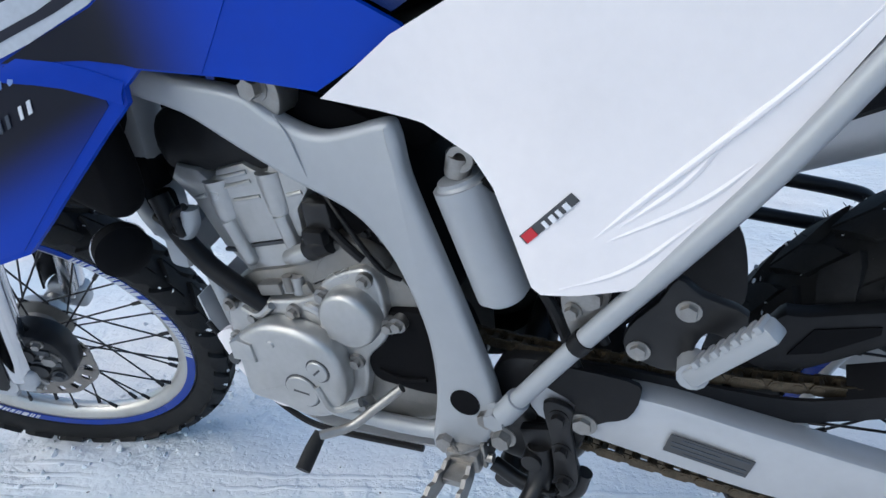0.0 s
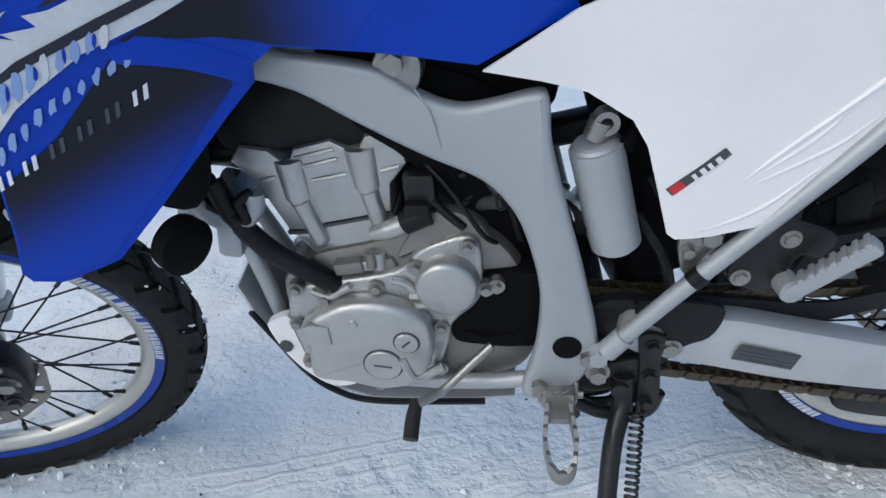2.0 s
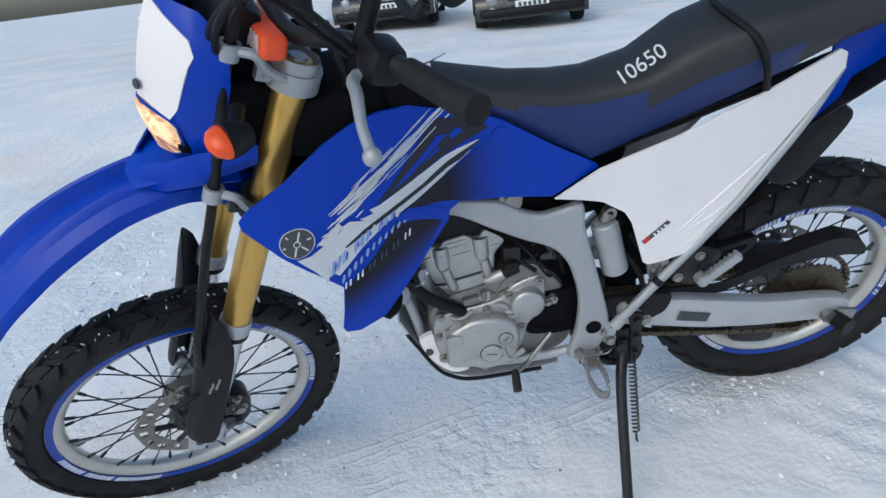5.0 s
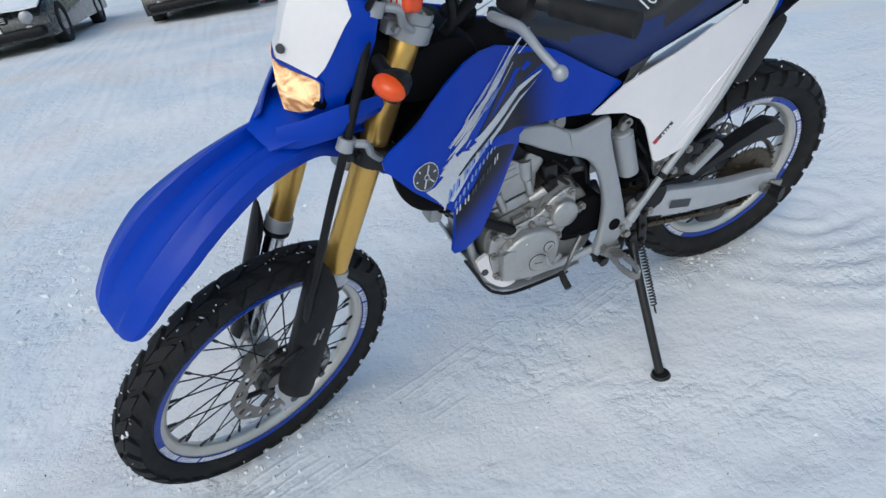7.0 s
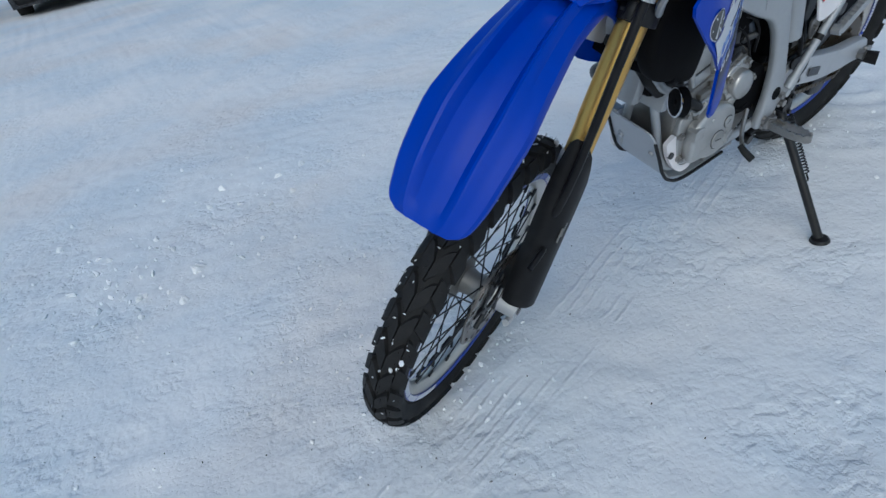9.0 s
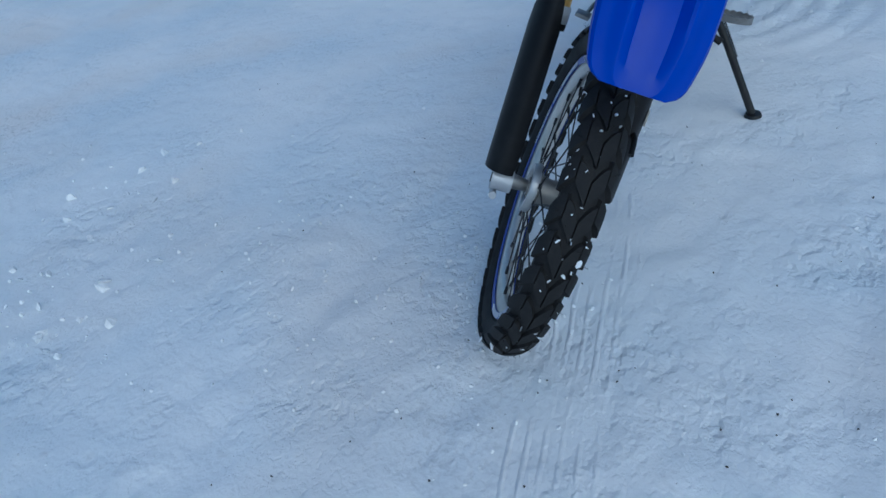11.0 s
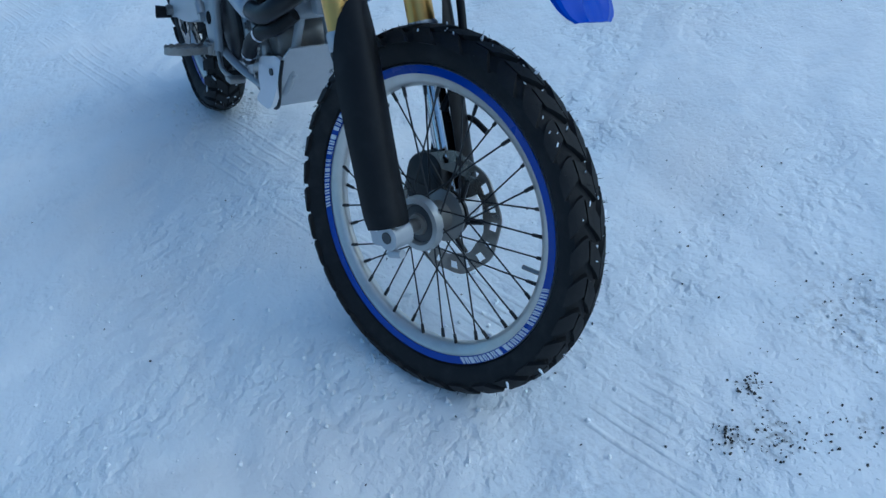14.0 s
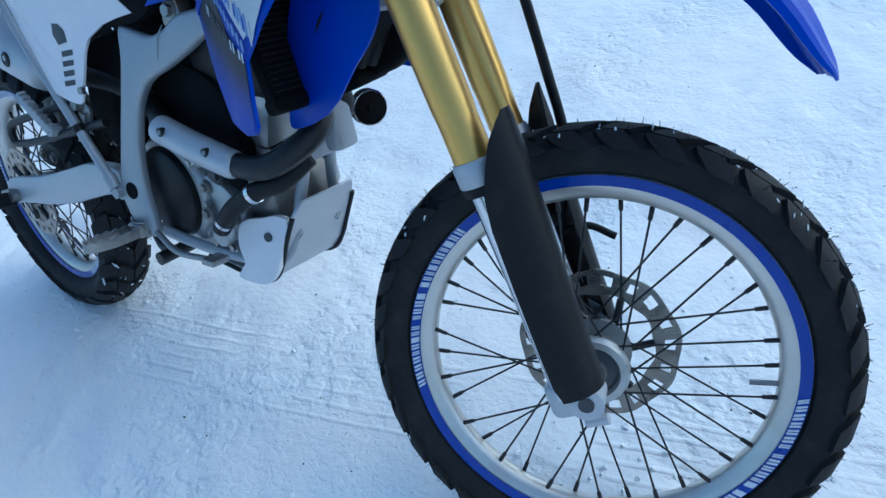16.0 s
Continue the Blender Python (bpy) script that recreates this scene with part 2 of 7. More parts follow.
# ---- mesh tools ----
# left and right hand parts are drawn square and then set at the slant of the flanks
SLANT = pose(-0.0057, 0.1005, 0.0204, 6.96, 1.15, -3.55)
HAND = {1: SLANT, -1: Matrix.Diagonal((1, -1, 1, 1)) @ SLANT @ Matrix.Diagonal((1, -1, 1, 1)), 2: pose(-0.0088, 0.0529, 0.0146, -0.54, 1.15, -3.55), -2: pose(-0.0660, 0.0625, -0.0033, -0.54, 1.15, -3.55), -3: pose(-0.0386, 0.0625, -0.0033, -0.54, 1.15, -3.55)}
def part(name, bm, mat, parent=None, label="", smooth=True, kind="", split=38, side=0, tail=False):
    if tail:
        # the swingarm and what it carries draw in towards the rear axle
        for v in bm.verts:
            t = min(1.15, max(0.0, (0.45 - v.co.x) / 0.5))
            v.co += t * Vector((-0.030, -0.075 if side > 0 else 0.075, -0.028))
    if side:
        bm.transform(HAND[side])
    me = bpy.data.meshes.new(name)
    bmesh.ops.recalc_face_normals(bm, faces=bm.faces)
    if smooth:
        for f in bm.faces:
            f.smooth = True
        for e in bm.edges:
            if len(e.link_faces) == 2 and e.calc_face_angle(0) > radians(split):
                e.smooth = False
    bm.to_mesh(me)
    bm.free()
    for m in (mat if isinstance(mat, (list, tuple)) else [mat]):
        me.materials.append(m)
    ob = new(name, me)
    ob.parent = parent
    return tagged(ob, label, kind=kind)


def thing(name, label, category, m=None, group=""):
    ob = tagged(new(name), label, category, group)
    ob.matrix_basis = m or Matrix()
    return ob


def paint(bm, since, index):
    """Gives the faces made after the first `since` ones a material slot."""
    for f in list(bm.faces)[since:]:
        f.material_index = index


def box(bm, centre, size, turn=None, bevel=0.0, seg=2):
    m = Matrix.Translation(centre) @ (turn.to_4x4() if turn else Matrix()) @ Matrix.Diagonal((*size, 1))
    made = bmesh.ops.create_cube(bm, size=1.0, matrix=m)
    if bevel:
        edges = list({e for v in made["verts"] for e in v.link_edges})
        bmesh.ops.bevel(bm, geom=edges, offset=bevel, segments=seg, affect="EDGES", profile=0.5)


def rod(bm, a, b, r, r2=None, seg=16, caps=True):
    a, b = Vector(a), Vector(b)
    q = (b - a).to_track_quat("Z", "Y").to_matrix().to_4x4()
    bmesh.ops.create_cone(bm, cap_ends=caps, segments=seg, radius1=r, radius2=r if r2 is None else r2, depth=(b - a).length, matrix=Matrix.Translation((a + b) / 2) @ q)


def curve(points, n=8, closed=False):
    """A smooth line through the points (Catmull-Rom)."""
    p = [Vector(q) for q in points]
    out = []
    count = len(p) if closed else len(p) - 1
    for i in range(count):
        a, b = p[i], p[(i + 1) % len(p)]
        z0 = p[i - 1] if (i or closed) else a + (a - b)
        z1 = p[(i + 2) % len(p)] if (closed or i + 2 < len(p)) else b + (b - a)
        for k in range(n):
            t = k / n
            out.append(0.5 * (2 * a + (b - z0) * t + (2 * z0 - 5 * a + 4 * b - z1) * t * t + (3 * a - z0 - 3 * b + z1) * t ** 3))
    return out if closed else out + [p[-1]]


def tube(bm, points, r, seg=10, n=8, smooth=True):
    """A round bar along a line; r is one radius or one for each given point."""
    line = curve(points, n) if smooth else [Vector(p) for p in points]
    radii = [r] * len(line) if isinstance(r, (int, float)) else [float(q) for q in np.interp(np.linspace(0, 1, len(line)), np.linspace(0, 1, len(r)), r)]
    rings, side = [], None
    for i, p in enumerate(line):
        d = (line[min(i + 1, len(line) - 1)] - line[max(i - 1, 0)]).normalized()
        side = (d.orthogonal() if side is None else side - d * side.dot(d)).normalized()
        up = d.cross(side)
        rings.append([bm.verts.new(p + radii[i] * (math.cos(a) * side + math.sin(a) * up)) for a in [2 * math.pi * k / seg for k in range(seg)]])
    for a, b in zip(rings, rings[1:]):
        for k in range(seg):
            bm.faces.new((a[k], a[(k + 1) % seg], b[(k + 1) % seg], b[k]))
    bm.faces.new(rings[0][::-1]), bm.faces.new(rings[-1])


def lathe(bm, profile, centre, axis, seg=48, closed=False):
    """Turns a profile of (radius, along) round an axis."""
    q = Matrix.Translation(centre) @ Vector(axis).to_track_quat("Z", "Y").to_matrix().to_4x4()
    rings = []
    for r, h in profile:
        if r < 1e-6:
            rings.append([bm.verts.new(q @ Vector((0, 0, h)))])
        else:
            rings.append([bm.verts.new(q @ Vector((r * math.cos(2 * math.pi * k / seg), r * math.sin(2 * math.pi * k / seg), h))) for k in range(seg)])
    pairs = list(zip(rings, rings[1:])) + ([(rings[-1], rings[0])] if closed else [])
    for a, b in pairs:
        for k in range(seg):
            j = (k + 1) % seg
            if len(a) == 1 and len(b) > 1:
                bm.faces.new((a[0], b[k], b[j]))
            elif len(b) == 1 and len(a) > 1:
                bm.faces.new((a[k], a[j], b[0]))
            elif len(a) > 1:
                bm.faces.new((a[k], a[j], b[j], b[k]))


def prism(bm, outline, y0, y1, bevel=0.0, seg=2):
    """A plate with an outline in x and z, from y0 to y1."""
    a = [bm.verts.new((x, y0, z)) for x, z in outline]
    b = [bm.verts.new((x, y1, z)) for x, z in outline]
    n = len(a)
    faces = [bm.faces.new(a), bm.faces.new(b[::-1])]
    for i in range(n):
        bm.faces.new((a[i], b[i], b[(i + 1) % n], a[(i + 1) % n]))
    if bevel:
        bmesh.ops.recalc_face_normals(bm, faces=bm.faces)
        bmesh.ops.bevel(bm, geom=[e for f in faces for e in f.edges], offset=bevel, segments=seg, affect="EDGES", profile=0.5)


def sheet(bm, outline, depth, thick, step=0.03, lift=0.0):
    """A moulded sheet: an outline in x and z, laid on the surface y = depth(x, z), with thickness."""
    face_bm = bmesh.new()
    face_bm.faces.new([face_bm.verts.new((x, 0, z)) for x, z in outline])
    xs, zs = [p[0] for p in outline], [p[1] for p in outline]
    for lo, hi, no in ((min(xs), max(xs), (1, 0, 0)), (min(zs), max(zs), (0, 0, 1))):
        k = lo + step
        while k < hi:
            bmesh.ops.bisect_plane(face_bm, geom=face_bm.verts[:] + face_bm.edges[:] + face_bm.faces[:], plane_co=Vector(no) * k, plane_no=no, dist=1e-5)
            k += step
    bmesh.ops.triangulate(face_bm, faces=[f for f in face_bm.faces if len(f.verts) > 4])
    face_bm.verts.ensure_lookup_table()
    face_bm.edges.ensure_lookup_table()
    top = [bm.verts.new((v.co.x, depth(v.co.x, v.co.z) + lift, v.co.z)) for v in face_bm.verts]
    low = [bm.verts.new((v.co.x, depth(v.co.x, v.co.z) + lift - thick, v.co.z)) for v in face_bm.verts]
    face_bm.verts.index_update()
    for f in face_bm.faces:
        idx = [v.index for v in f.verts]
        bm.faces.new([top[i] for i in idx]), bm.faces.new([low[i] for i in reversed(idx)])
    for e in face_bm.edges:
        if len(e.link_faces) == 1:
            i, j = e.verts[0].index, e.verts[1].index
            bm.faces.new((top[i], top[j], low[j], low[i]))
    face_bm.free()


def skin(bm, rows, closed=False, cap=False, thick=0.0):
    """A surface through rows of points."""
    grid = [[bm.verts.new(p) for p in row] for row in rows]
    n = len(grid[0])
    made = []
    for a, b in zip(grid, grid[1:]):
        for k in range(n if closed else n - 1):
            made.append(bm.faces.new((a[k], a[(k + 1) % n], b[(k + 1) % n], b[k])))
    if cap:
        made.append(bm.faces.new(grid[0][::-1])), made.append(bm.faces.new(grid[-1]))
    if thick:
        bmesh.ops.recalc_face_normals(bm, faces=made)
        bmesh.ops.solidify(bm, geom=made, thickness=thick)
    return made


def bolt(bm, at, axis, r=0.008, h=0.006, washer=True):
    at, axis = Vector(at), Vector(axis).normalized()
    if washer:
        rod(bm, at, at + axis * 0.0015, r * 1.45, seg=14)
    rod(bm, at, at + axis * h, r, seg=6)


def grow(points, n=6):
    """A closed smooth outline in x and z."""
    return [(p.x, p.y) for p in curve([(x, z, 0) for x, z in points], n, closed=True)]


def mirror_bm(bm):
    """Mirrors a mesh to the other side of the machine."""
    for v in bm.verts:
        v.co.y = -v.co.y
    bmesh.ops.reverse_faces(bm, faces=bm.faces)


def moved(bm, m):
    bm.transform(m)
    return bm


# ---- the motorcycle: x forward, y to its left, z up, on its side stand ----
BIKE = pose(-0.1061, -0.1844, 0.0117, 0, 0, 6.93) @ pose(0, 0, 0, -18.0, 0, 0)
bike = thing("motorcycle", "blue and white off-road motorcycle leaning on its side stand on snow", "motorcycle", BIKE)
# the steered front end: ahead, to its left and up along the fork
up_axis = Vector((-0.3588, 0.0584, 0.9316)).normalized()
leftward = Vector((-0.2680, 0.9496, -0.1627)).normalized()
ahead = leftward.cross(up_axis)
FORK = Matrix((ahead, leftward, up_axis)).transposed().to_4x4()
FORK.translation = Vector((1.4176, -0.0243, 0.2901)) + 0.008 * ahead - 0.003 * leftward
RAKE = radians(22.4)
# the fork legs on the steering axis
LEGS = Matrix((Vector((-0.2723, 0.9553, -0.1155)).cross(Vector((-0.4112, -0.0069, 0.9115))), Vector((-0.2723, 0.9553, -0.1155)), Vector((-0.4112, -0.0069, 0.9115)))).transposed().to_4x4()
LEGS.translation = Vector((1.4477, -0.0066, 0.3007))


def wheel(name, m, R, half, rim_r, hub_r, hub_half, label, tape_gap, phase, knobs, knob_h):
    """A spoked wheel: hub with rim, tyre, tape, spokes and nipples; the axle lies along y."""
    bm = bmesh.new()
    lathe(bm, [(0.0, -hub_half - 0.012), (0.02, -hub_half - 0.012), (0.022, -hub_half), (hub_r, -hub_half), (hub_r, -hub_half + 0.006), (hub_r * 0.62, -hub_half + 0.014), (hub_r * 0.55, 0), (hub_r * 0.62, hub_half - 0.014), (hub_r, hub_half - 0.006), (hub_r, hub_half), (0.022, hub_half), (0.02, hub_half + 0.012), (0.0, hub_half + 0.012)], (0, 0, 0), (0, 1, 0), 40)
    hub = part(name, moved(bm, m), cast, bike, label)
    # tyre carcass
    rb = rim_r + 0.018
    bm = bmesh.new()
    crown = R - knob_h
    w0 = half * 0.52
    half_prof = [(rim_r + 0.012, w0 * 0.75), (rim_r + 0.020, w0 * 0.95), (rim_r + 0.0265, w0 * 1.02), (rim_r + 0.029, w0 + 0.007)]
    mid_r = rim_r + 0.029 + (crown - rim_r - 0.029) * 0.45
    half_prof += [((rim_r + 0.029) * 0.55 + mid_r * 0.45, half * 0.90), (mid_r, half * 0.985), (mid_r * 0.6 + crown * 0.4, half * 0.975), (crown - half * 0.42, half * 0.92), (crown - half * 0.22, half * 0.74), (crown - half * 0.08, half * 0.46), (crown - half * 0.015, half * 0.2)]
    prof = half_prof + [(crown, 0)] + [(r, -y) for r, y in reversed(half_prof)]
    lathe(bm, prof, (0, 0, 0), (0, 1, 0), 120, closed=True)
    part("tyre", moved(bm, m), rubber, hub, "black knobbly tyre with snow in its tread", split=30)
    # tread blocks: four rows round the tyre
    def on(ang, c, h):
        rr = float(np.interp(abs(c), [0, 0.2, 0.48, 0.83, 1.17, 1.3], [crown, crown - half * 0.015, crown - half * 0.08, crown - half * 0.22, crown - half * 0.42, crown - half * 0.60])) + h * math.cos(c) * 0.9
        return Vector((rr * math.cos(ang), half * 0.99 * math.sin(c) + h * math.sin(c), rr * math.sin(ang)))
    step = 2 * math.pi / knobs
    rng = random.Random(7)
    for c0, c1, bend, off in ((-1.36, -0.62, 0.42, 0.0), (-0.56, -0.03, -0.50, 0.30), (0.03, 0.56, 0.50, 0.80), (0.62, 1.36, -0.42, 0.5)):
        bm = bmesh.new()
        s0, e0 = step * (off + 0.125), step * (off + 0.875)
        top, low = [], []
        for t in range(4):
            f = t / 3
            cc = c0 + (c1 - c0) * f
            skew = bend * step * (f if abs(c0) < 0.6 or c0 > 0 else f) + 0.06 * step * math.sin(math.pi * f)
            taper = step * 0.10 * abs(f - 0.5)
            top.append([bm.verts.new(on(q + skew + d, cc, knob_h)) for q, d in ((s0, 0.04 * step + taper), (e0, -0.04 * step - taper))])
            low.append([bm.verts.new(on(q + skew + d, cc, -0.001)) for q, d in ((s0, taper), (e0, -taper))])
        for t in range(3):
            bm.faces.new((top[t][0], top[t][1], top[t + 1][1], top[t + 1][0]))
            for q in (0, 1):
                bm.faces.new((top[t][q], top[t + 1][q], low[t + 1][q], low[t][q]))
        for t in (0, 3):
            bm.faces.new((top[t][0], top[t][1], low[t][1], low[t][0]))
        first = part("tread_block", bm, rubber, hub, split=30)
        first.matrix_basis = m
        for i in range(1, knobs):
            ob = new("tread_block", first.data)
            ob.parent = hub
            ob.matrix_basis = m @ Matrix.Rotation(i * step, 4, "Y")
    # thin moulding whiskers left on the rubber
    bm = bmesh.new()
    for _ in range(260):
        ang, c = rng.uniform(0, 2 * math.pi), rng.uniform(-1.25, 1.25)
        rod(bm, on(ang, c, knob_h * 0.9), on(ang + rng.uniform(-0.008, 0.008), c, knob_h + rng.uniform(0.004, 0.009)), 0.0006, 0.0003, seg=4)
    part("tyre_whiskers", moved(bm, m), rubber, hub, "thin rubber whiskers", kind="stuff")
    # snow caught in the tread
    bm = bmesh.new()
    for _ in range(190):
        ang, c = rng.uniform(0, 2 * math.pi), rng.choice((-1, 1)) * abs(rng.gauss(0.35, 0.45))
        if abs(c) > 1.25:
            continue
        d = rng.uniform(0.0014, 0.0045) * (1.9 if rng.random() < 0.08 else 1)
        q = on(ang, c, knob_h * rng.choice((0.25, 0.6, 1.0)))
        made = bmesh.ops.create_icosphere(bm, subdivisions=1, radius=d, matrix=Matrix.Translation(q) @ Euler((rng.random() * 6, rng.random() * 6, rng.random() * 6)).to_matrix().to_4x4() @ Matrix.Diagonal((1.5, rng.uniform(0.4, 1.0), 0.35, 1)))
    part("tread_snow", moved(bm, m), snow_bit, hub, "bits of snow in the tread", kind="stuff")
    # rim
    bm = bmesh.new()
    w = half * 0.52
    lathe(bm, [(rim_r - 0.012, -w * 0.45), (rim_r - 0.014, 0), (rim_r - 0.012, w * 0.45), (rim_r - 0.004, w * 0.8), (rim_r + 0.006, w), (rim_r + 0.024, w + 0.003), (rim_r + 0.026, w - 0.003), (rim_r + 0.01, w * 0.6), (rim_r + 0.01, -w * 0.6), (rim_r + 0.026, -w + 0.003), (rim_r + 0.024, -w - 0.003), (rim_r + 0.006, -w), (rim_r - 0.004, -w * 0.8)], (0, 0, 0), (0, 1, 0), 120, closed=True)
    part("rim", moved(bm, m), rim_metal, hub, "silver alloy rim")
    # coloured tape on the flange, with pale lettering as bars
    for sgn in (1, -1):
        bm = bmesh.new()
        y = sgn * (w + 0.0042)
        lathe(bm, [(rim_r + 0.0085, sgn * (w + 0.0022)), (rim_r + 0.0235, sgn * (w + 0.0046)), (rim_r + 0.0235, sgn * (w + 0.0056)), (rim_r + 0.0085, sgn * (w + 0.0034))], (0, 0, 0), (0, 1, 0), 120, closed=True)
        tape = part("rim_tape", moved(bm, m), tape_blue, hub, "blue rim tape")
        bm = bmesh.new()
        rng = random.Random(3)
        for mid in tape_gap:
            a = mid - 0.52
            while a < mid + 0.50:
                wid = rng.choice((0.022, 0.03, 0.036))
                r0, r1 = rim_r + 0.0098, rim_r + 0.0224
                lean_a = 0.018
                kind = rng.randint(0, 2)
                spans = [(a, a + wid * 0.36), (a + wid * 0.6, a + wid * 0.95)] if kind else [(a, a + wid)]
                for s, e in spans:
                    bar = [(r0, s), (r0, e), (r1, e + lean_a), (r1, s + lean_a)]
                    vs = [bm.verts.new((r * math.cos(q), y + sgn * 0.0018, r * math.sin(q))) for r, q in bar]
                    vb = [bm.verts.new((r * math.cos(q), y - sgn * 0.0002, r * math.sin(q))) for r, q in bar]
                    bm.faces.new(vs), bm.faces.new(vb[::-1])
                    for k in range(4):
                        bm.faces.new((vs[k], vs[(k + 1) % 4], vb[(k + 1) % 4], vb[k]))
                a += wid + 0.014
                if rng.random() < 0.16:
                    a += 0.03
        part("lettering", moved(bm, m), decal_white, hub, "white lettering as plain bars", smooth=False, kind="stuff")
    # spokes
    for i in range(36):
        a = 2 * math.pi * (i + phase) / 36
        sgn = 1 if i % 2 else -1
        turn = (1 if (i // 2) % 2 else -1) * 0.72
        p0 = Vector((hub_r * 0.9 * math.cos(a + turn), sgn * (hub_half - 0.003), hub_r * 0.9 * math.sin(a + turn)))
        p1 = Vector(((rim_r - 0.01) * math.cos(a), sgn * 0.006, (rim_r - 0.01) * math.sin(a)))
        bm = bmesh.new()
        rod(bm, p0, p1, 0.0017, seg=6)
        d = (p1 - p0).normalized()
        rod(bm, p1 - d * 0.021, p1 + d * 0.001, 0.0034, 0.0038, seg=6)
        part("spoke", moved(bm, m), black_metal, hub)
    return hub


def wavy_disc(bm, r, y, thick=0.0035, inner=0.66, waves=9):
    n = waves * 12
    rows = []
    def outer(a):
        return r * (1 - 0.035 * (0.5 + 0.5 * math.cos(a * waves)))
    def inn(a):
        return r * inner * (1 + 0.05 * (0.5 + 0.5 * math.cos(a * waves)))
    rings = []
    for yy in (y - thick / 2, y + thick / 2):
        rings.append([[bm.verts.new((f * math.cos(a), yy, f * math.sin(a))) for f in (outer(a), outer(a) * 0.93, outer(a) * 0.80, inn(a))] for a in [2 * math.pi * k / n for k in range(n)]])
    for k in range(n):
        j = (k + 1) % n
        hole = k % 12 in (2, 3, 4, 8, 9)
        for q in range(3):
            if q == 1 and hole:
                continue
            bm.faces.new((rings[0][k][q], rings[0][j][q], rings[0][j][q + 1], rings[0][k][q + 1]))
            bm.faces.new((rings[1][k][q], rings[1][k][q + 1], rings[1][j][q + 1], rings[1][j][q]))
        for q in (0, 3):
            bm.faces.new((rings[0][k][q], rings[0][j][q], rings[1][j][q], rings[1][k][q]))
        if hole:
            for q in (1, 2):
                bm.faces.new((rings[0][k][q], rings[0][j][q], rings[1][j][q], rings[1][k][q]))


def disc_arms(bm, r, y, inner=0.66):
    lathe(bm, [(0.030, y - 0.003), (0.046, y - 0.003), (0.046, y + 0.003), (0.030, y + 0.003)], (0, 0, 0), (0, 1, 0), 30, closed=True)


def disc_arm(parent, m, r, y, inner=0.66):
    for k in range(6):
        a = 2 * math.pi * k / 6
        bm = bmesh.new()
        rod(bm, (0.04 * math.cos(a), y, 0.04 * math.sin(a)), (r * inner * 1.03 * math.cos(a + 0.25), y, r * inner * 1.03 * math.sin(a + 0.25)), 0.006, seg=8)
        part("carrier_arm", moved(bm, m), black_metal, parent)


FRONT_R, REAR_R = 0.354, 0.338
FRONT_M = FORK @ Matrix.Translation((0.050, 0.013, 0.010)) @ pose(0, 0, 0, 0, math.degrees(RAKE), 0)
REAR_M = pose(0.022, -0.021, 0.332, 0, 0, -4.1)
front_wheel = wheel("front_wheel", FRONT_M, FRONT_R, 0.0375, 0.2615, 0.052, 0.034, "spoked front wheel with silver hub", (-0.45, 2.96), 0.0, 34, 0.0095)
rear_wheel = wheel("rear_wheel", REAR_M, REAR_R, 0.056, 0.224, 0.066, 0.045, "spoked rear wheel with silver hub", (-0.5, 1.3, 2.9), 0.5, 30, 0.0115)
bm = bmesh.new()
wavy_disc(bm, 0.125, 0.050)
part("brake_disc", moved(bm, FRONT_M), disc_steel, front_wheel, "wavy drilled steel brake disc")
bm = bmesh.new()
disc_arms(bm, 0.125, 0.050)
part("disc_carrier", moved(bm, FRONT_M), black_metal, front_wheel, "black disc carrier")
disc_arm(front_wheel, FRONT_M, 0.125, 0.050)
bm = bmesh.new()
wavy_disc(bm, 0.115, -0.062)
part("brake_disc", moved(bm, REAR_M), disc_steel, rear_wheel, "wavy drilled steel brake disc")
bm = bmesh.new()
disc_arms(bm, 0.115, -0.062)
part("disc_carrier", moved(bm, REAR_M), black_metal, rear_wheel, "black disc carrier")
disc_arm(rear_wheel, REAR_M, 0.115, -0.062)
# right face of the front hub: bright ring, dark seal and spacer
for name, prof, mat in (("hub_ring", [(0.036, -0.036), (0.040, -0.046), (0.050, -0.046), (0.053, -0.038), (0.053, -0.030)], cover_metal), ("hub_seal", [(0.0, -0.040), (0.030, -0.040), (0.037, -0.037)], label_dark), ("hub_spacer", [(0.012, -0.040), (0.016, -0.075), (0.020, -0.095), (0.0, -0.095)], steel)):
    bm = bmesh.new()
    lathe(bm, prof, (0, 0, 0), (0, 1, 0), 44)
    part(name, moved(bm, FRONT_M), mat, front_wheel)
# valve stem
bm = bmesh.new()
rod(bm, (0.247, 0, 0.018), (0.212, 0, 0.012), 0.0042, seg=8)
part("valve_stem", moved(bm, FRONT_M), steel, front_wheel)

# rear sprocket and chain
SPK, SPROCKET_Y = 0.106, 0.070
bm = bmesh.new()
teeth = []
for k in range(43 * 4):
    a = 2 * math.pi * k / (43 * 4)
    teeth.append(((SPK + 0.004 * (1, 0.2, -1, 0.2)[k % 4]) * math.cos(a), (SPK + 0.004 * (1, 0.2, -1, 0.2)[k % 4]) * math.sin(a)))
prism(bm, teeth, SPROCKET_Y - 0.003, SPROCKET_Y + 0.003)
for k in range(6):
    a = 2 * math.pi * k / 6
    bolt(bm, (0.062 * math.cos(a), SPROCKET_Y + 0.003, 0.062 * math.sin(a)), (0, 1, 0), 0.007, 0.007)
part("sprocket", moved(bm, REAR_M), chain_metal, rear_wheel, "oily rear sprocket", smooth=False)


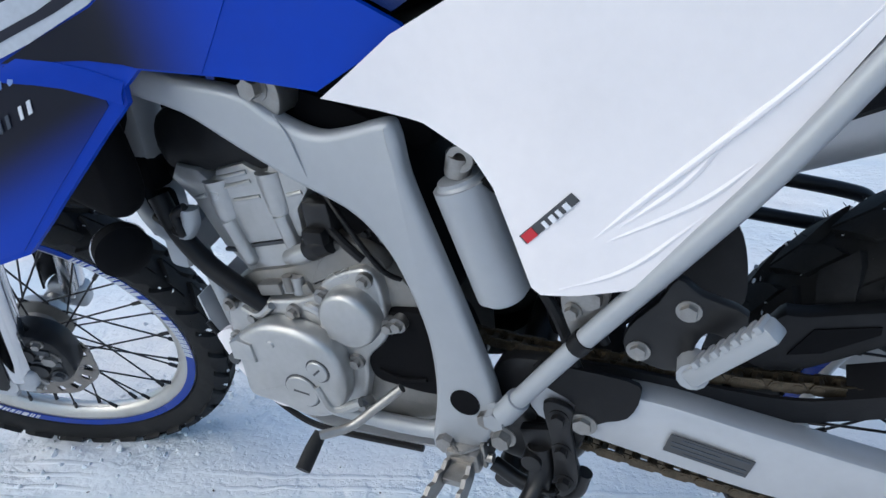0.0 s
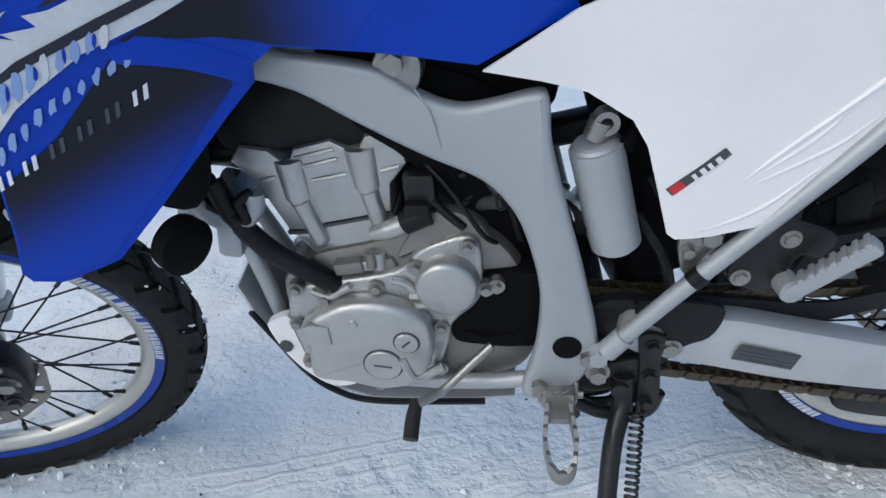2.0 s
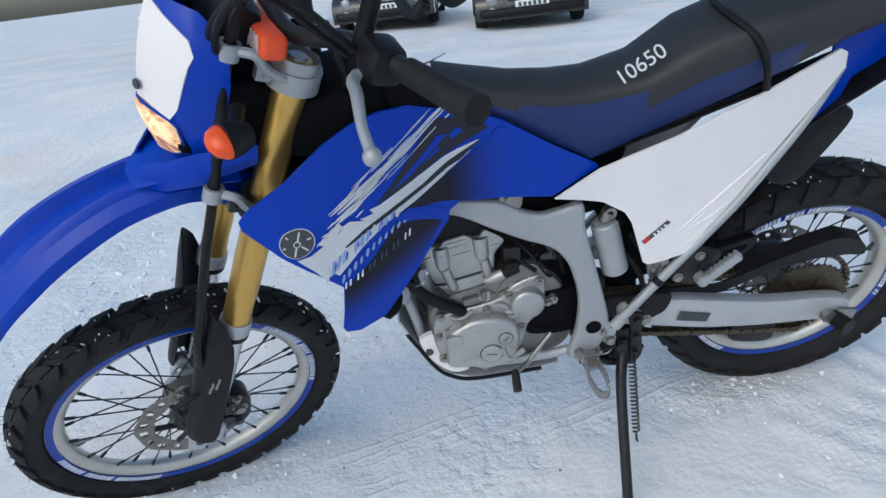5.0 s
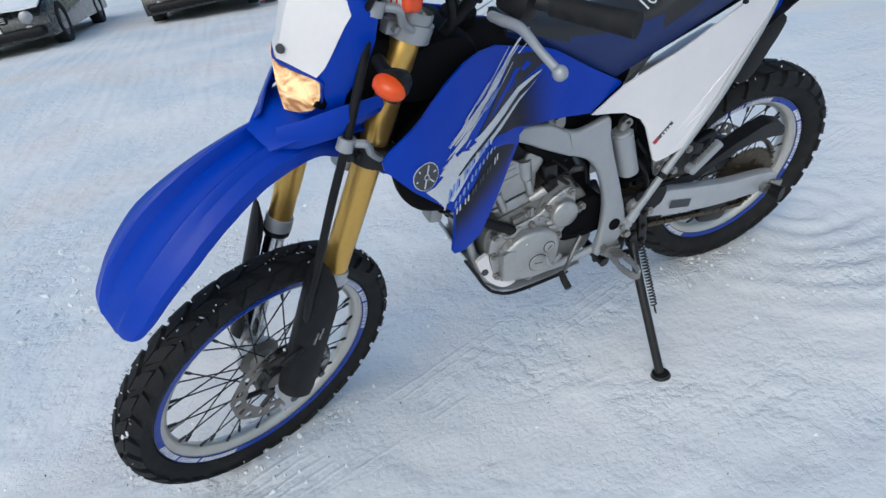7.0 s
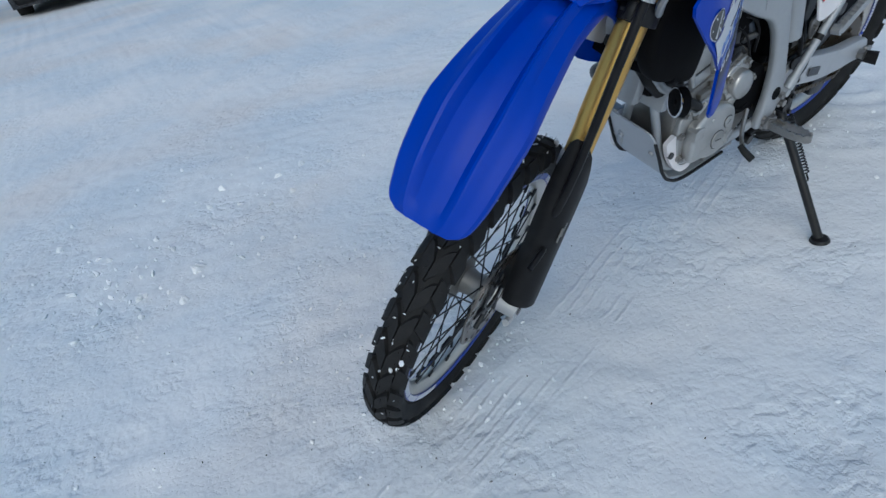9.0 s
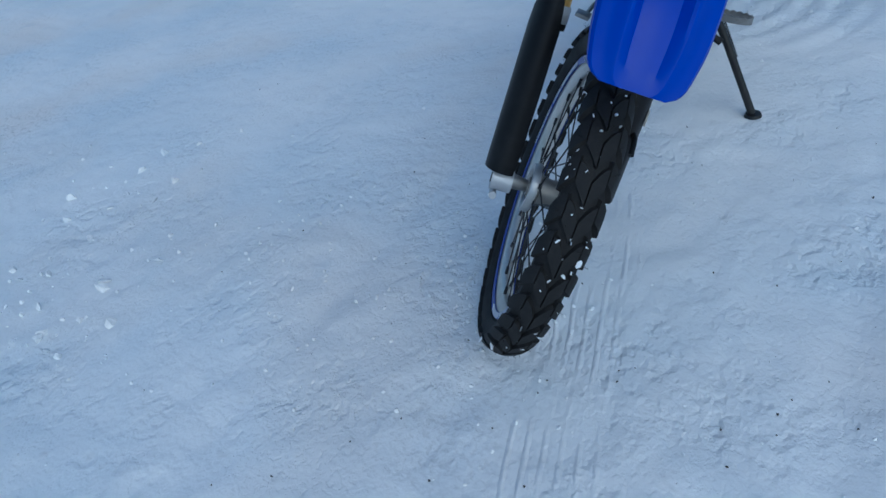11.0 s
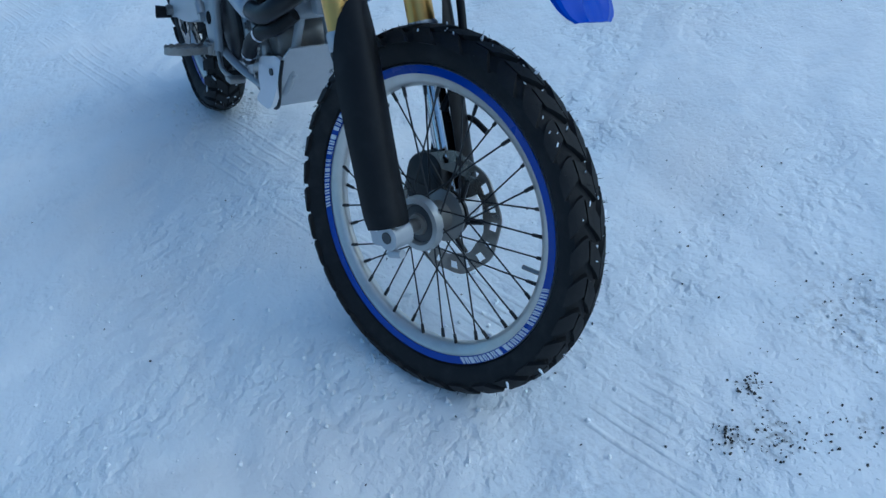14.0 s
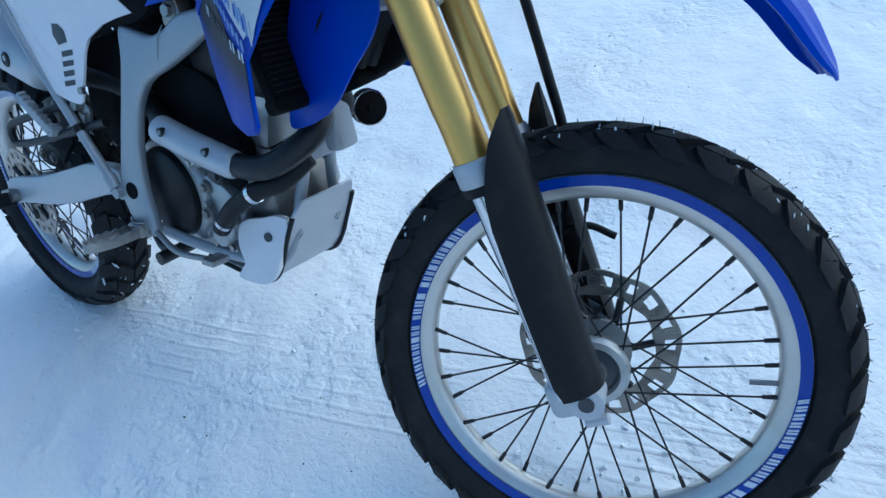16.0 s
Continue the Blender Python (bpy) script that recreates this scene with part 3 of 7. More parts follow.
def chain_run(bm, a, b, sag=0.0):
    a, b = Vector(a), Vector(b)
    n = int((b - a).length / 0.0159)
    for i in range(n):
        t0, t1 = i / n, (i + 1) / n
        p0, p1 = a.lerp(b, t0), a.lerp(b, t1)
        p0.z -= sag * 4 * t0 * (1 - t0)
        p1.z -= sag * 4 * t1 * (1 - t1)
        d = (p1 - p0).normalized()
        rod(bm, p0 - Vector((0, 0.007, 0)), p0 + Vector((0, 0.009, 0)), 0.0048, seg=8)
        off = 0.0055 if i % 2 else 0.0075
        q = Matrix((d, Vector((0, 1, 0)), d.cross(Vector((0, 1, 0))))).transposed()
        for s in (1, -1):
            box(bm, (p0 + p1) / 2 + Vector((0, s * off, 0)), (0.0235, 0.0018, 0.0125), q, 0.0)
            for pp in (p0, p1):
                rod(bm, pp + Vector((0, s * off - 0.0009, 0)), pp + Vector((0, s * off + 0.0009, 0)), 0.0068, seg=8)


bm = bmesh.new()
chain_run(bm, (0.05, 0.060, 0.474), (0.60, 0.066, 0.493), 0.012)
chain_run(bm, (0.05, 0.060, 0.256), (0.57, 0.066, 0.393), 0.006)
for k in range(22):
    a = math.pi / 2 + math.pi * k / 22
    p = Vector((0.056 + SPK * math.cos(a), 0.060, 0.368 + SPK * math.sin(a)))
    rod(bm, p - Vector((0, 0.009, 0)), p + Vector((0, 0.009, 0)), 0.006, seg=8)
part("chain", bm, chain_metal, bike, "brown oiled drive chain", smooth=False, kind="stuff", side=1, tail=True)

# ---- frame ----
SPAR = [(0.90, 0.83), (0.84, 0.797), (0.75, 0.777), (0.712, 0.752), (0.676, 0.737), (0.641, 0.740), (0.603, 0.748), (0.592, 0.738), (0.589, 0.694), (0.572, 0.620), (0.552, 0.539), (0.534, 0.445), (0.548, 0.397), (0.580, 0.364), (0.620, 0.366), (0.604, 0.444), (0.600, 0.522), (0.615, 0.595), (0.634, 0.635), (0.660, 0.662), (0.711, 0.688), (0.770, 0.723), (0.825, 0.757), (0.90, 0.785)]
for sgn in (1, -1):
    bm = bmesh.new()
    prism(bm, grow(SPAR, 4), 0.102, 0.125, 0.008, 3)
    # weld bead across the spar and the cast lug behind the tank bolt
    tube(bm, [(0.712, 0.124, 0.756), (0.700, 0.1265, 0.735), (0.694, 0.1255, 0.705), (0.690, 0.122, 0.682)], 0.0009, 6)
    if sgn < 0:
        mirror_bm(bm)
    spar = part("frame_spar", bm, silver, bike, "silver painted aluminium frame spar", side=sgn)
    bm = bmesh.new()
    s = 1 if sgn > 0 else -1
    # flat black disc paints the shade inside the frame hole
    rod(bm, (0.569, s * 0.118, 0.446), (0.569, s * 0.1262, 0.446), 0.0165, seg=20)
    part("frame_hole_disc", bm, pitch, spar, "black disc for the shaded hole in the frame", side=sgn)
    bm = bmesh.new()
    prism(bm, grow([(0.752, 0.770), (0.735, 0.800), (0.715, 0.800), (0.705, 0.775), (0.712, 0.752), (0.735, 0.756)], 3), s * 0.085 if s > 0 else -0.118, 0.118 if s > 0 else -0.085, 0.004)
    bolt(bm, (0.729, s * 0.118, 0.780), (0, s, 0), 0.010, 0.012)
    part("tank_bracket", bm, steel, spar, "steel bracket and bolt", side=sgn)
for p in ((0.533, 0.405), (0.60, 0.385), (0.545, 0.432)):
    bm = bmesh.new()
    bolt(bm, (p[0], 0.122, p[1]), (0, 1, 0), 0.010, 0.012)
    part("frame_bolt", bm, steel, bike, side=1)
# black cross member and linkage under the pivot
bm = bmesh.new()
tube(bm, [(0.50, 0.05, 0.44), (0.47, 0.05, 0.36), (0.50, 0.06, 0.30), (0.56, 0.07, 0.30)], 0.012)
tube(bm, [(0.50, -0.05, 0.44), (0.47, -0.05, 0.36), (0.50, -0.06, 0.30), (0.56, -0.07, 0.30)], 0.012)
rod(bm, (0.53, -0.11, 0.43), (0.53, 0.11, 0.43), 0.02)
rod(bm, (0.56, -0.11, 0.30), (0.56, 0.11, 0.30), 0.014)
tube(bm, [(0.575, 0.085, 0.300), (0.535, 0.085, 0.288), (0.500, 0.085, 0.290), (0.490, 0.085, 0.325), (0.515, 0.085, 0.358), (0.535, 0.085, 0.372)], 0.010, 8)
part("linkage", bm, black_metal, bike, "black suspension linkage")
# silver lower cradle tubes
for s in (1, -1):
    bm = bmesh.new()
    tube(bm, [(0.955, s * 0.055, 0.60), (0.935, s * 0.058, 0.50), (0.918, s * 0.062, 0.41), (0.890, s * 0.068, 0.362), (0.82, s * 0.075, 0.348), (0.74, s * 0.085, 0.350), (0.66, s * 0.095, 0.360), (0.60, s * 0.10, 0.372)], 0.0105, 12)
    part("cradle_tube", bm, silver, bike, "silver lower frame tube", side=s)
bm = bmesh.new()
box(bm, (0.985, 0, 0.70), (0.035, 0.05, 0.25), Euler((0, radians(-12), 0)).to_matrix(), 0.01)
box(bm, (0.953, 0, 0.58), (0.03, 0.13, 0.05), Euler((0, radians(-12), 0)).to_matrix(), 0.008)
rod(bm, (1.185, 0, 0.80), (1.105, 0, 0.958), 0.033)
box(bm, (1.08, 0, 0.83), (0.19, 0.10, 0.07), Euler((0, radians(-8), 0)).to_matrix(), 0.02)
part("down_tube", bm, silver, bike, "silver front down tube and steering head")
# rear subframe: round silver tubes
for s in (1, -1):
    bm = bmesh.new()
    tube(bm, [(0.520, s * 0.128, 0.452), (0.442, s * 0.130, 0.549), (0.36, s * 0.130, 0.645), (0.293, s * 0.128, 0.727), (0.20, s * 0.12, 0.86), (0.15, s * 0.105, 0.94)], 0.0095, 14)
    tube(bm, [(0.526, s * 0.128, 0.443), (0.508, s * 0.128, 0.467)], 0.0125, 14, smooth=False)
    bolt(bm, (0.535, s * 0.124, 0.437), (0, s, 0), 0.011, 0.014)
    stay = part("subframe_tube", bm, silver, bike, "round silver subframe tube", side=s)
    bm = bmesh.new()
    tube(bm, [(0.447, s * 0.130, 0.543), (0.438, s * 0.130, 0.554)], 0.0110, 14, smooth=False)
    part("rubber_band", bm, black, stay, side=s)
bm = bmesh.new()
tube(bm, [(0.62, 0.03, 0.82), (0.40, 0.035, 0.88), (0.10, 0.04, 0.97)], 0.012)
tube(bm, [(0.62, -0.03, 0.82), (0.40, -0.035, 0.88), (0.10, -0.04, 0.97)], 0.012)
part("seat_rail", bm, black_metal, bike)

# ---- swingarm ----
for s in (1, -1):
    bm = bmesh.new()
    prism(bm, grow([(0.500, 0.470), (0.40, 0.468), (0.30, 0.440), (0.164, 0.402), (0.02, 0.376), (-0.035, 0.355), (-0.042, 0.318), (-0.02, 0.299), (0.03, 0.311), (0.17, 0.333), (0.27, 0.354), (0.338, 0.372), (0.438, 0.405), (0.50, 0.425)], 4), 0.072, 0.106, 0.007)
    if s < 0:
        mirror_bm(bm)
    arm = part("swingarm", bm, bare_skid, bike, "bare aluminium swingarm", side=s, tail=True)
    if s > 0:
        bm = bmesh.new()
        c = Vector((0.343, 0.1066, 0.407))
        box(bm, c, (0.074, 0.0012, 0.023), Euler((0, radians(-18), 0)).to_matrix(), 0.0)
        lab = part("warning_label", bm, label_dark, arm, "dark grey warning label", smooth=False, side=1, tail=True)
        bm = bmesh.new()
        q = Euler((0, radians(-18), 0)).to_matrix()
        for row, (x0, x1) in enumerate(((-0.034, 0.026), (-0.01, 0.034), (-0.034, 0.032), (-0.034, 0.020))):
            bm = bmesh.new()
            box(bm, c + q @ Vector(((x0 + x1) / 2, 0.0008, 0.0085 - row * 0.0056)), (x1 - x0, 0.0008, 0.0014), q)
            part("label_line", bm, grey_ink, lab, smooth=False, side=1, tail=True)
        bm = bmesh.new()
        sheet(bm, grow([(0.49, 0.500), (0.411, 0.491), (0.400, 0.474), (0.412, 0.444), (0.438, 0.432), (0.465, 0.398), (0.474, 0.420), (0.458, 0.453), (0.49, 0.474)], 3), lambda x, z: 0.1085, 0.005)
        part("chain_slider", bm, black, arm, "black plastic chain slider", side=1, tail=True)
        bm = bmesh.new()
        bolt(bm, (0.452, 0.1085, 0.430), (0, 1, 0), 0.0095, 0.006)
        part("slider_bolt", bm, steel, arm, side=1, tail=True)
    bm = bmesh.new()
    rod(bm, (0.018, s * 0.106, 0.330), (0.018, s * 0.125, 0.330), 0.016, seg=6)
    box(bm, (-0.03, s * 0.112, 0.322), (0.05, 0.012, 0.03), Euler((0, radians(-16), 0)).to_matrix(), 0.004)
    part("axle_adjuster", bm, steel, arm, side=s, tail=True)
    bm = bmesh.new()
    rod(bm, (0.0, s * 0.107, 0.318), (-0.012, s * 0.155, 0.318), 0.017, 0.021, seg=18)
    part("axle_slider", bm, black, arm, "black plastic axle slider", side=s, tail=True)
# chain guard and lower chain guide
bm = bmesh.new()
sheet(bm, grow([(0.46, 0.500), (0.30, 0.472), (0.24, 0.478), (0.17, 0.500), (0.085, 0.520), (0.02, 0.530), (-0.05, 0.498), (-0.065, 0.460), (-0.01, 0.472), (0.08, 0.480), (0.17, 0.468), (0.24, 0.448), (0.30, 0.440), (0.46, 0.466)], 4), lambda x, z: 0.066, 0.004)
skin(bm, [[(0.24, 0.03, 0.486), (0.24, 0.066, 0.478)], [(0.085, 0.03, 0.528), (0.085, 0.066, 0.520)], [(0.02, 0.03, 0.538), (0.02, 0.066, 0.530)], [(-0.05, 0.03, 0.506), (-0.05, 0.066, 0.498)]], thick=0.003)
guard = part("chain_guard", bm, black, bike, "black plastic chain guard", side=2, tail=True)
bm = bmesh.new()
prism(bm, grow([(0.320, 0.494), (0.302, 0.481), (0.277, 0.484), (0.257, 0.494), (0.205, 0.528), (0.204, 0.556), (0.275, 0.545), (0.297, 0.542)], 3), 0.040, 0.062, 0.004)
part("guard_block", bm, black, guard, "black plastic block", side=1, tail=True)
# raised black patch paints the shade of the block's recess
bm = bmesh.new()
prism(bm, [(0.288, 0.503), (0.262, 0.508), (0.222, 0.533), (0.222, 0.541), (0.270, 0.533)], 0.0625, 0.0640)
part("block_recess_patch", bm, pitch, guard, smooth=False, side=1, tail=True)
bm = bmesh.new()
prism(bm, grow([(0.215, 0.325), (0.12, 0.305), (0.105, 0.255), (0.125, 0.235), (0.205, 0.262), (0.225, 0.29)], 4), 0.045, 0.080, 0.005)
part("chain_guide", bm, black, bike, "black plastic chain guide", side=2, tail=True)

# ---- engine ----
bm = bmesh.new()
prism(bm, grow([(0.905, 0.50), (0.89, 0.40), (0.83, 0.345), (0.72, 0.340), (0.62, 0.37), (0.60, 0.45), (0.63, 0.545), (0.70, 0.60), (0.78, 0.565), (0.86, 0.545)], 5), -0.055, 0.082, 0.012)
engine = part("engine", bm, cast, bike, "cast aluminium single-cylinder engine", side=1)
bm = bmesh.new()
prism(bm, [(0.757, 0.515), (0.84, 0.512), (0.868, 0.556), (0.881, 0.572), (0.850, 0.572), (0.838, 0.580), (0.785, 0.590), (0.758, 0.595)], -0.020, 0.074, 0.006)
box(bm, (0.80, 0.080, 0.535), (0.028, 0.022, 0.014), Euler((0, radians(4), 0)).to_matrix(), 0.003)
rod(bm, (0.780, 0.084, 0.530), (0.779, 0.084, 0.552), 0.008, seg=14)
part("cylinder", bm, cover_metal, engine, "silver cylinder block", side=1)
bm = bmesh.new()
prism(bm, [(0.760, 0.594), (0.785, 0.589), (0.838, 0.579), (0.850, 0.571), (0.883, 0.570), (0.884, 0.574), (0.851, 0.575), (0.839, 0.583), (0.785, 0.593), (0.760, 0.598)], -0.018, 0.0752)
part("gasket", bm, label_dark, engine, "thin dark head gasket", smooth=False, side=1)
bm = bmesh.new()
prism(bm, [(0.760, 0.5985), (0.785, 0.5935), (0.839, 0.5835), (0.851, 0.5755), (0.882, 0.576), (0.906, 0.637), (0.929, 0.664), (0.915, 0.682), (0.884, 0.676), (0.872, 0.664), (0.862, 0.667), (0.857, 0.677), (0.815, 0.686), (0.798, 0.676), (0.785, 0.678), (0.778, 0.690), (0.742, 0.692), (0.737, 0.656), (0.757, 0.633)], -0.024, 0.076, 0.005)
head = part("cylinder_head", bm, cover_metal, engine, "silver cylinder head with cast towers", side=1)
# bolt towers, each with a thinner foot
for x, z, tx, tz in ((0.863, 0.664, 0.847, 0.562), (0.784, 0.676, 0.773, 0.572)):
    bm = bmesh.new()
    rod(bm, (x + 0.001, 0.067, z), (x - 0.001, 0.067, z - 0.046), 0.0185, 0.0170, seg=24)
    rod(bm, (x - 0.001, 0.067, z - 0.046), (x - 0.003, 0.074, z - 0.056), 0.0170, 0.0105, seg=24)
    rod(bm, (x - 0.003, 0.0755, z - 0.050), (tx, 0.0755, tz + 0.004), 0.0105, 0.0100, seg=18)
    bmesh.ops.create_uvsphere(bm, u_segments=14, v_segments=8, radius=0.0102, matrix=Matrix.Translation((tx, 0.0755, tz + 0.003)))
    part("bolt_tower", bm, cover_metal, head, side=1)
# raised bars of the cast pad
for a, c in (((0.852, 0.656), (0.810, 0.665)), ((0.856, 0.667), (0.812, 0.676)), ((0.842, 0.640), (0.803, 0.647)), ((0.882, 0.645), (0.900, 0.640)), ((0.765, 0.650), (0.745, 0.655))):
    bm = bmesh.new()
    tube(bm, [(a[0], 0.0755, a[1]), ((a[0] + c[0]) / 2, 0.0765, (a[1] + c[1]) / 2), (c[0], 0.0755, c[1])], 0.0028, 8)
    part("cast_bar", bm, cover_metal, head, side=1)
bm = bmesh.new()
tube(bm, [(0.783, 0.084, 0.576), (0.765, 0.086, 0.582), (0.742, 0.088, 0.592)], [0.008, 0.0115, 0.0115], 16)
fit = part("coolant_union", bm, cover_metal, engine, "silver coolant union", side=1)
bm = bmesh.new()
tube(bm, [(0.744, 0.088, 0.592), (0.730, 0.089, 0.600), (0.716, 0.088, 0.604)], [0.0135, 0.0145, 0.013], 14)
box(bm, (0.728, 0.092, 0.612), (0.026, 0.018, 0.018), None, 0.003)
part("sensor_plug", bm, black, fit, "dark sensor plug", side=1)
bm = bmesh.new()
prism(bm, grow([(0.742, 0.688), (0.80, 0.672), (0.90, 0.670), (0.935, 0.675), (0.942, 0.715), (0.91, 0.748), (0.80, 0.762), (0.745, 0.735)], 3), -0.03, 0.070, 0.010)
part("head_cover", bm, black, engine, "black valve cover", side=1)
# left crankcase cover: a flat cup with a square front corner on a joint face
bm = bmesh.new()
prism(bm, grow([(0.866, 0.477), (0.874, 0.451), (0.877, 0.420), (0.878, 0.392), (0.866, 0.382), (0.832, 0.378), (0.804, 0.369), (0.775, 0.369), (0.750, 0.380), (0.730, 0.406), (0.722, 0.445), (0.728, 0.474), (0.744, 0.491), (0.770, 0.502), (0.796, 0.505), (0.823, 0.502), (0.848, 0.490)], 5), 0.092, 0.124, 0.011, 5)
cover = part("stator_cover", bm, cover_metal, engine, "satin silver crankcase cover", side=1)
bm = bmesh.new()
prism(bm, grow([(0.893, 0.497), (0.899, 0.450), (0.888, 0.385), (0.872, 0.370), (0.80, 0.352), (0.735, 0.366), (0.708, 0.42), (0.700, 0.455), (0.668, 0.490), (0.662, 0.535), (0.665, 0.566), (0.682, 0.578), (0.730, 0.560), (0.76, 0.532), (0.83, 0.518), (0.868, 0.512)], 4), 0.070, 0.096, 0.005, 3)
part("joint_face", bm, cover_metal, cover, side=1)
# shallow step, front boss and cast ribs
bm = bmesh.new()
prism(bm, [(0.876, 0.472), (0.877, 0.447), (0.842, 0.447), (0.842, 0.474), (0.862, 0.478)], 0.10, 0.1275, 0.003)
part("cover_step", bm, cover_metal, cover, side=1)
for pts, r in (([(0.715, 0.112, 0.400), (0.748, 0.1225, 0.392), (0.762, 0.1225, 0.425)], 0.006), ([(0.862, 0.098, 0.506), (0.84, 0.10, 0.500), (0.815, 0.10, 0.516)], 0.005), ([(0.735, 0.099, 0.498), (0.75, 0.100, 0.518), (0.765, 0.10, 0.523)], 0.005), ([(0.745, 0.098, 0.50), (0.722, 0.105, 0.505)], 0.007), ([(0.742, 0.098, 0.485), (0.722, 0.105, 0.492)], 0.006)):
    bm = bmesh.new()
    tube(bm, pts, r, 8)
    part("cast_rib", bm, cover_metal, cover, side=1)
bm = bmesh.new()
lathe(bm, [(0.0, 0.1262), (0.004, 0.1262), (0.0055, 0.124)], (0.812, 0, 0.478), (0, 1, 0), 16)
part("cover_boss", bm, cover_metal, cover, side=1)
for name, x, z, r, slot, turn in (("timing_cap", 0.785, 0.414, 0.0225, 0.022, -8), ("inspection_cap", 0.753, 0.450, 0.0140, 0.014, 42)):
    bm = bmesh.new()
    lathe(bm, [(r, 0.118), (r, 0.1262), (r - 0.0012, 0.1272), (0.0, 0.1272)], (x, 0, z), (0, 1, 0), 36)
    part(name, bm, cover_metal, cover, "slotted round cap", side=1)
    bm = bmesh.new()
    rod(bm, (x, 0.118, z), (x, 0.1245, z), r + 0.0022, seg=40)
    box(bm, (x, 0.1270, z), (slot, 0.0012, 0.0026), Euler((0, radians(turn), 0)).to_matrix())
    part("cap_groove", bm, label_dark, cover, "dark groove and slot", smooth=False, side=1)
bm = bmesh.new()
lathe(bm, [(0.0, 0.118), (0.030, 0.118), (0.034, 0.115), (0.036, 0.108), (0.037, 0.09)], (0.702, 0, 0.520), (0, 1, 0), 48)
part("starter_gear_cover", bm, cover_metal, engine, "polished round cover", side=1)
for x, z in ((0.848, 0.496), (0.785, 0.512), (0.677, 0.566), (0.659, 0.510), (0.890, 0.458), (0.881, 0.510), (0.647, 0.514), (0.737, 0.540), (0.714, 0.452), (0.886, 0.395), (0.72, 0.385), (0.80, 0.356)):
    bm = bmesh.new()
    rod(bm, (x, 0.090, z), (x, 0.101, z), 0.0095, seg=14)
    bolt(bm, (x, 0.100, z), (0, 1, 0), 0.006, 0.007, washer=False)
    part("cover_bolt", bm, steel, cover, side=1)
# cast webs and fittings above the cover
bm = bmesh.new()
box(bm, (0.815, 0.085, 0.535), (0.034, 0.022, 0.016), Euler((0, radians(8), 0)).to_matrix(), 0.003)
box(bm, (0.775, 0.078, 0.53), (0.03, 0.02, 0.022), Euler((0, radians(20), 0)).to_matrix(), 0.004)
prism(bm, grow([(0.76, 0.545), (0.72, 0.60), (0.68, 0.60), (0.655, 0.575), (0.68, 0.56), (0.735, 0.545)], 4), 0.06, 0.086, 0.006)
rod(bm, (0.788, 0.09, 0.535), (0.788, 0.09, 0.555), 0.006)
part("crankcase_web", bm, cast, engine, side=1)
bm = bmesh.new()
prism(bm, grow([(0.690, 0.512), (0.60, 0.525), (0.575, 0.48), (0.578, 0.425), (0.62, 0.412), (0.665, 0.414), (0.705, 0.43)], 5), 0.040, 0.092, 0.008)
tube(bm, [(0.69, 0.092, 0.440), (0.66, 0.094, 0.432), (0.63, 0.092, 0.436)], 0.003, 6)
part("sprocket_cover", bm, pitch, engine, "black plastic front sprocket cover", side=1)
# starter motor and fittings behind the cylinder
bm = bmesh.new()
rod(bm, (0.69, -0.03, 0.625), (0.69, 0.065, 0.625), 0.030, seg=24)
rod(bm, (0.69, 0.065, 0.625), (0.69, 0.072, 0.625), 0.022, seg=20)
box(bm, (0.725, 0.075, 0.63), (0.035, 0.03, 0.04), None, 0.006)
for a in range(3):
    bolt(bm, (0.69 + 0.02 * math.cos(a * 2.1), 0.07, 0.625 + 0.02 * math.sin(a * 2.1)), (0, 1, 0), 0.004, 0.006)
part("starter_motor", bm, black_metal, engine, "dark starter motor and connectors", side=1)
# added near-black body that fills the dark space between cylinder and frame
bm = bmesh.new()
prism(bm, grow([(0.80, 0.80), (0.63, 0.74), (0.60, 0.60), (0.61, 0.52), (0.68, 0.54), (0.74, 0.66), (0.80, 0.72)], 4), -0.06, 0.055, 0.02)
part("intake_gap_fill", bm, pitch, bike, "plain near-black filler body behind the cylinder")
bm = bmesh.new()
prism(bm, [(0.914, 0.661), (0.890, 0.692), (0.856, 0.702), (0.800, 0.672)], -0.02, 0.0, 0.002)
part("inner_brace", moved(bm, Matrix.Translation((0, 0.05, 0.045))), label_dark, bike, "dark grey inner frame brace", side=1)
# added grey line that stands for the edge of the brace
bm = bmesh.new()
tube(bm, [(0.925, 0.060, 0.697), (0.86, 0.062, 0.702), (0.775, 0.064, 0.708)], 0.005, 8)
part("grey_line", bm, grey_ink, bike, "thin grey line above the cylinder head", side=1)
for name, mat, make in (
    ("injector", label_dark, ((0.688, 0.050, 0.655), (0.668, 0.074, 0.690), 0.012)),
    ("intake_clamp", steel, ((0.700, 0.062, 0.640), (0.690, 0.066, 0.646), 0.006)),
    ("idle_screw", label_dark, ((0.665, 0.06, 0.600), (0.640, 0.080, 0.612), 0.010)),
    ("wiring_plug", grey_ink, ((0.655, 0.066, 0.645), (0.640, 0.070, 0.618), 0.011))):
    bm = bmesh.new()
    rod(bm, make[0], make[1], make[2], make[2] * 0.8, seg=12)
    bolt(bm, make[1], Vector(make[1]) - Vector(make[0]), make[2] * 0.7, 0.005)
    part(name, bm, mat, engine, side=1)
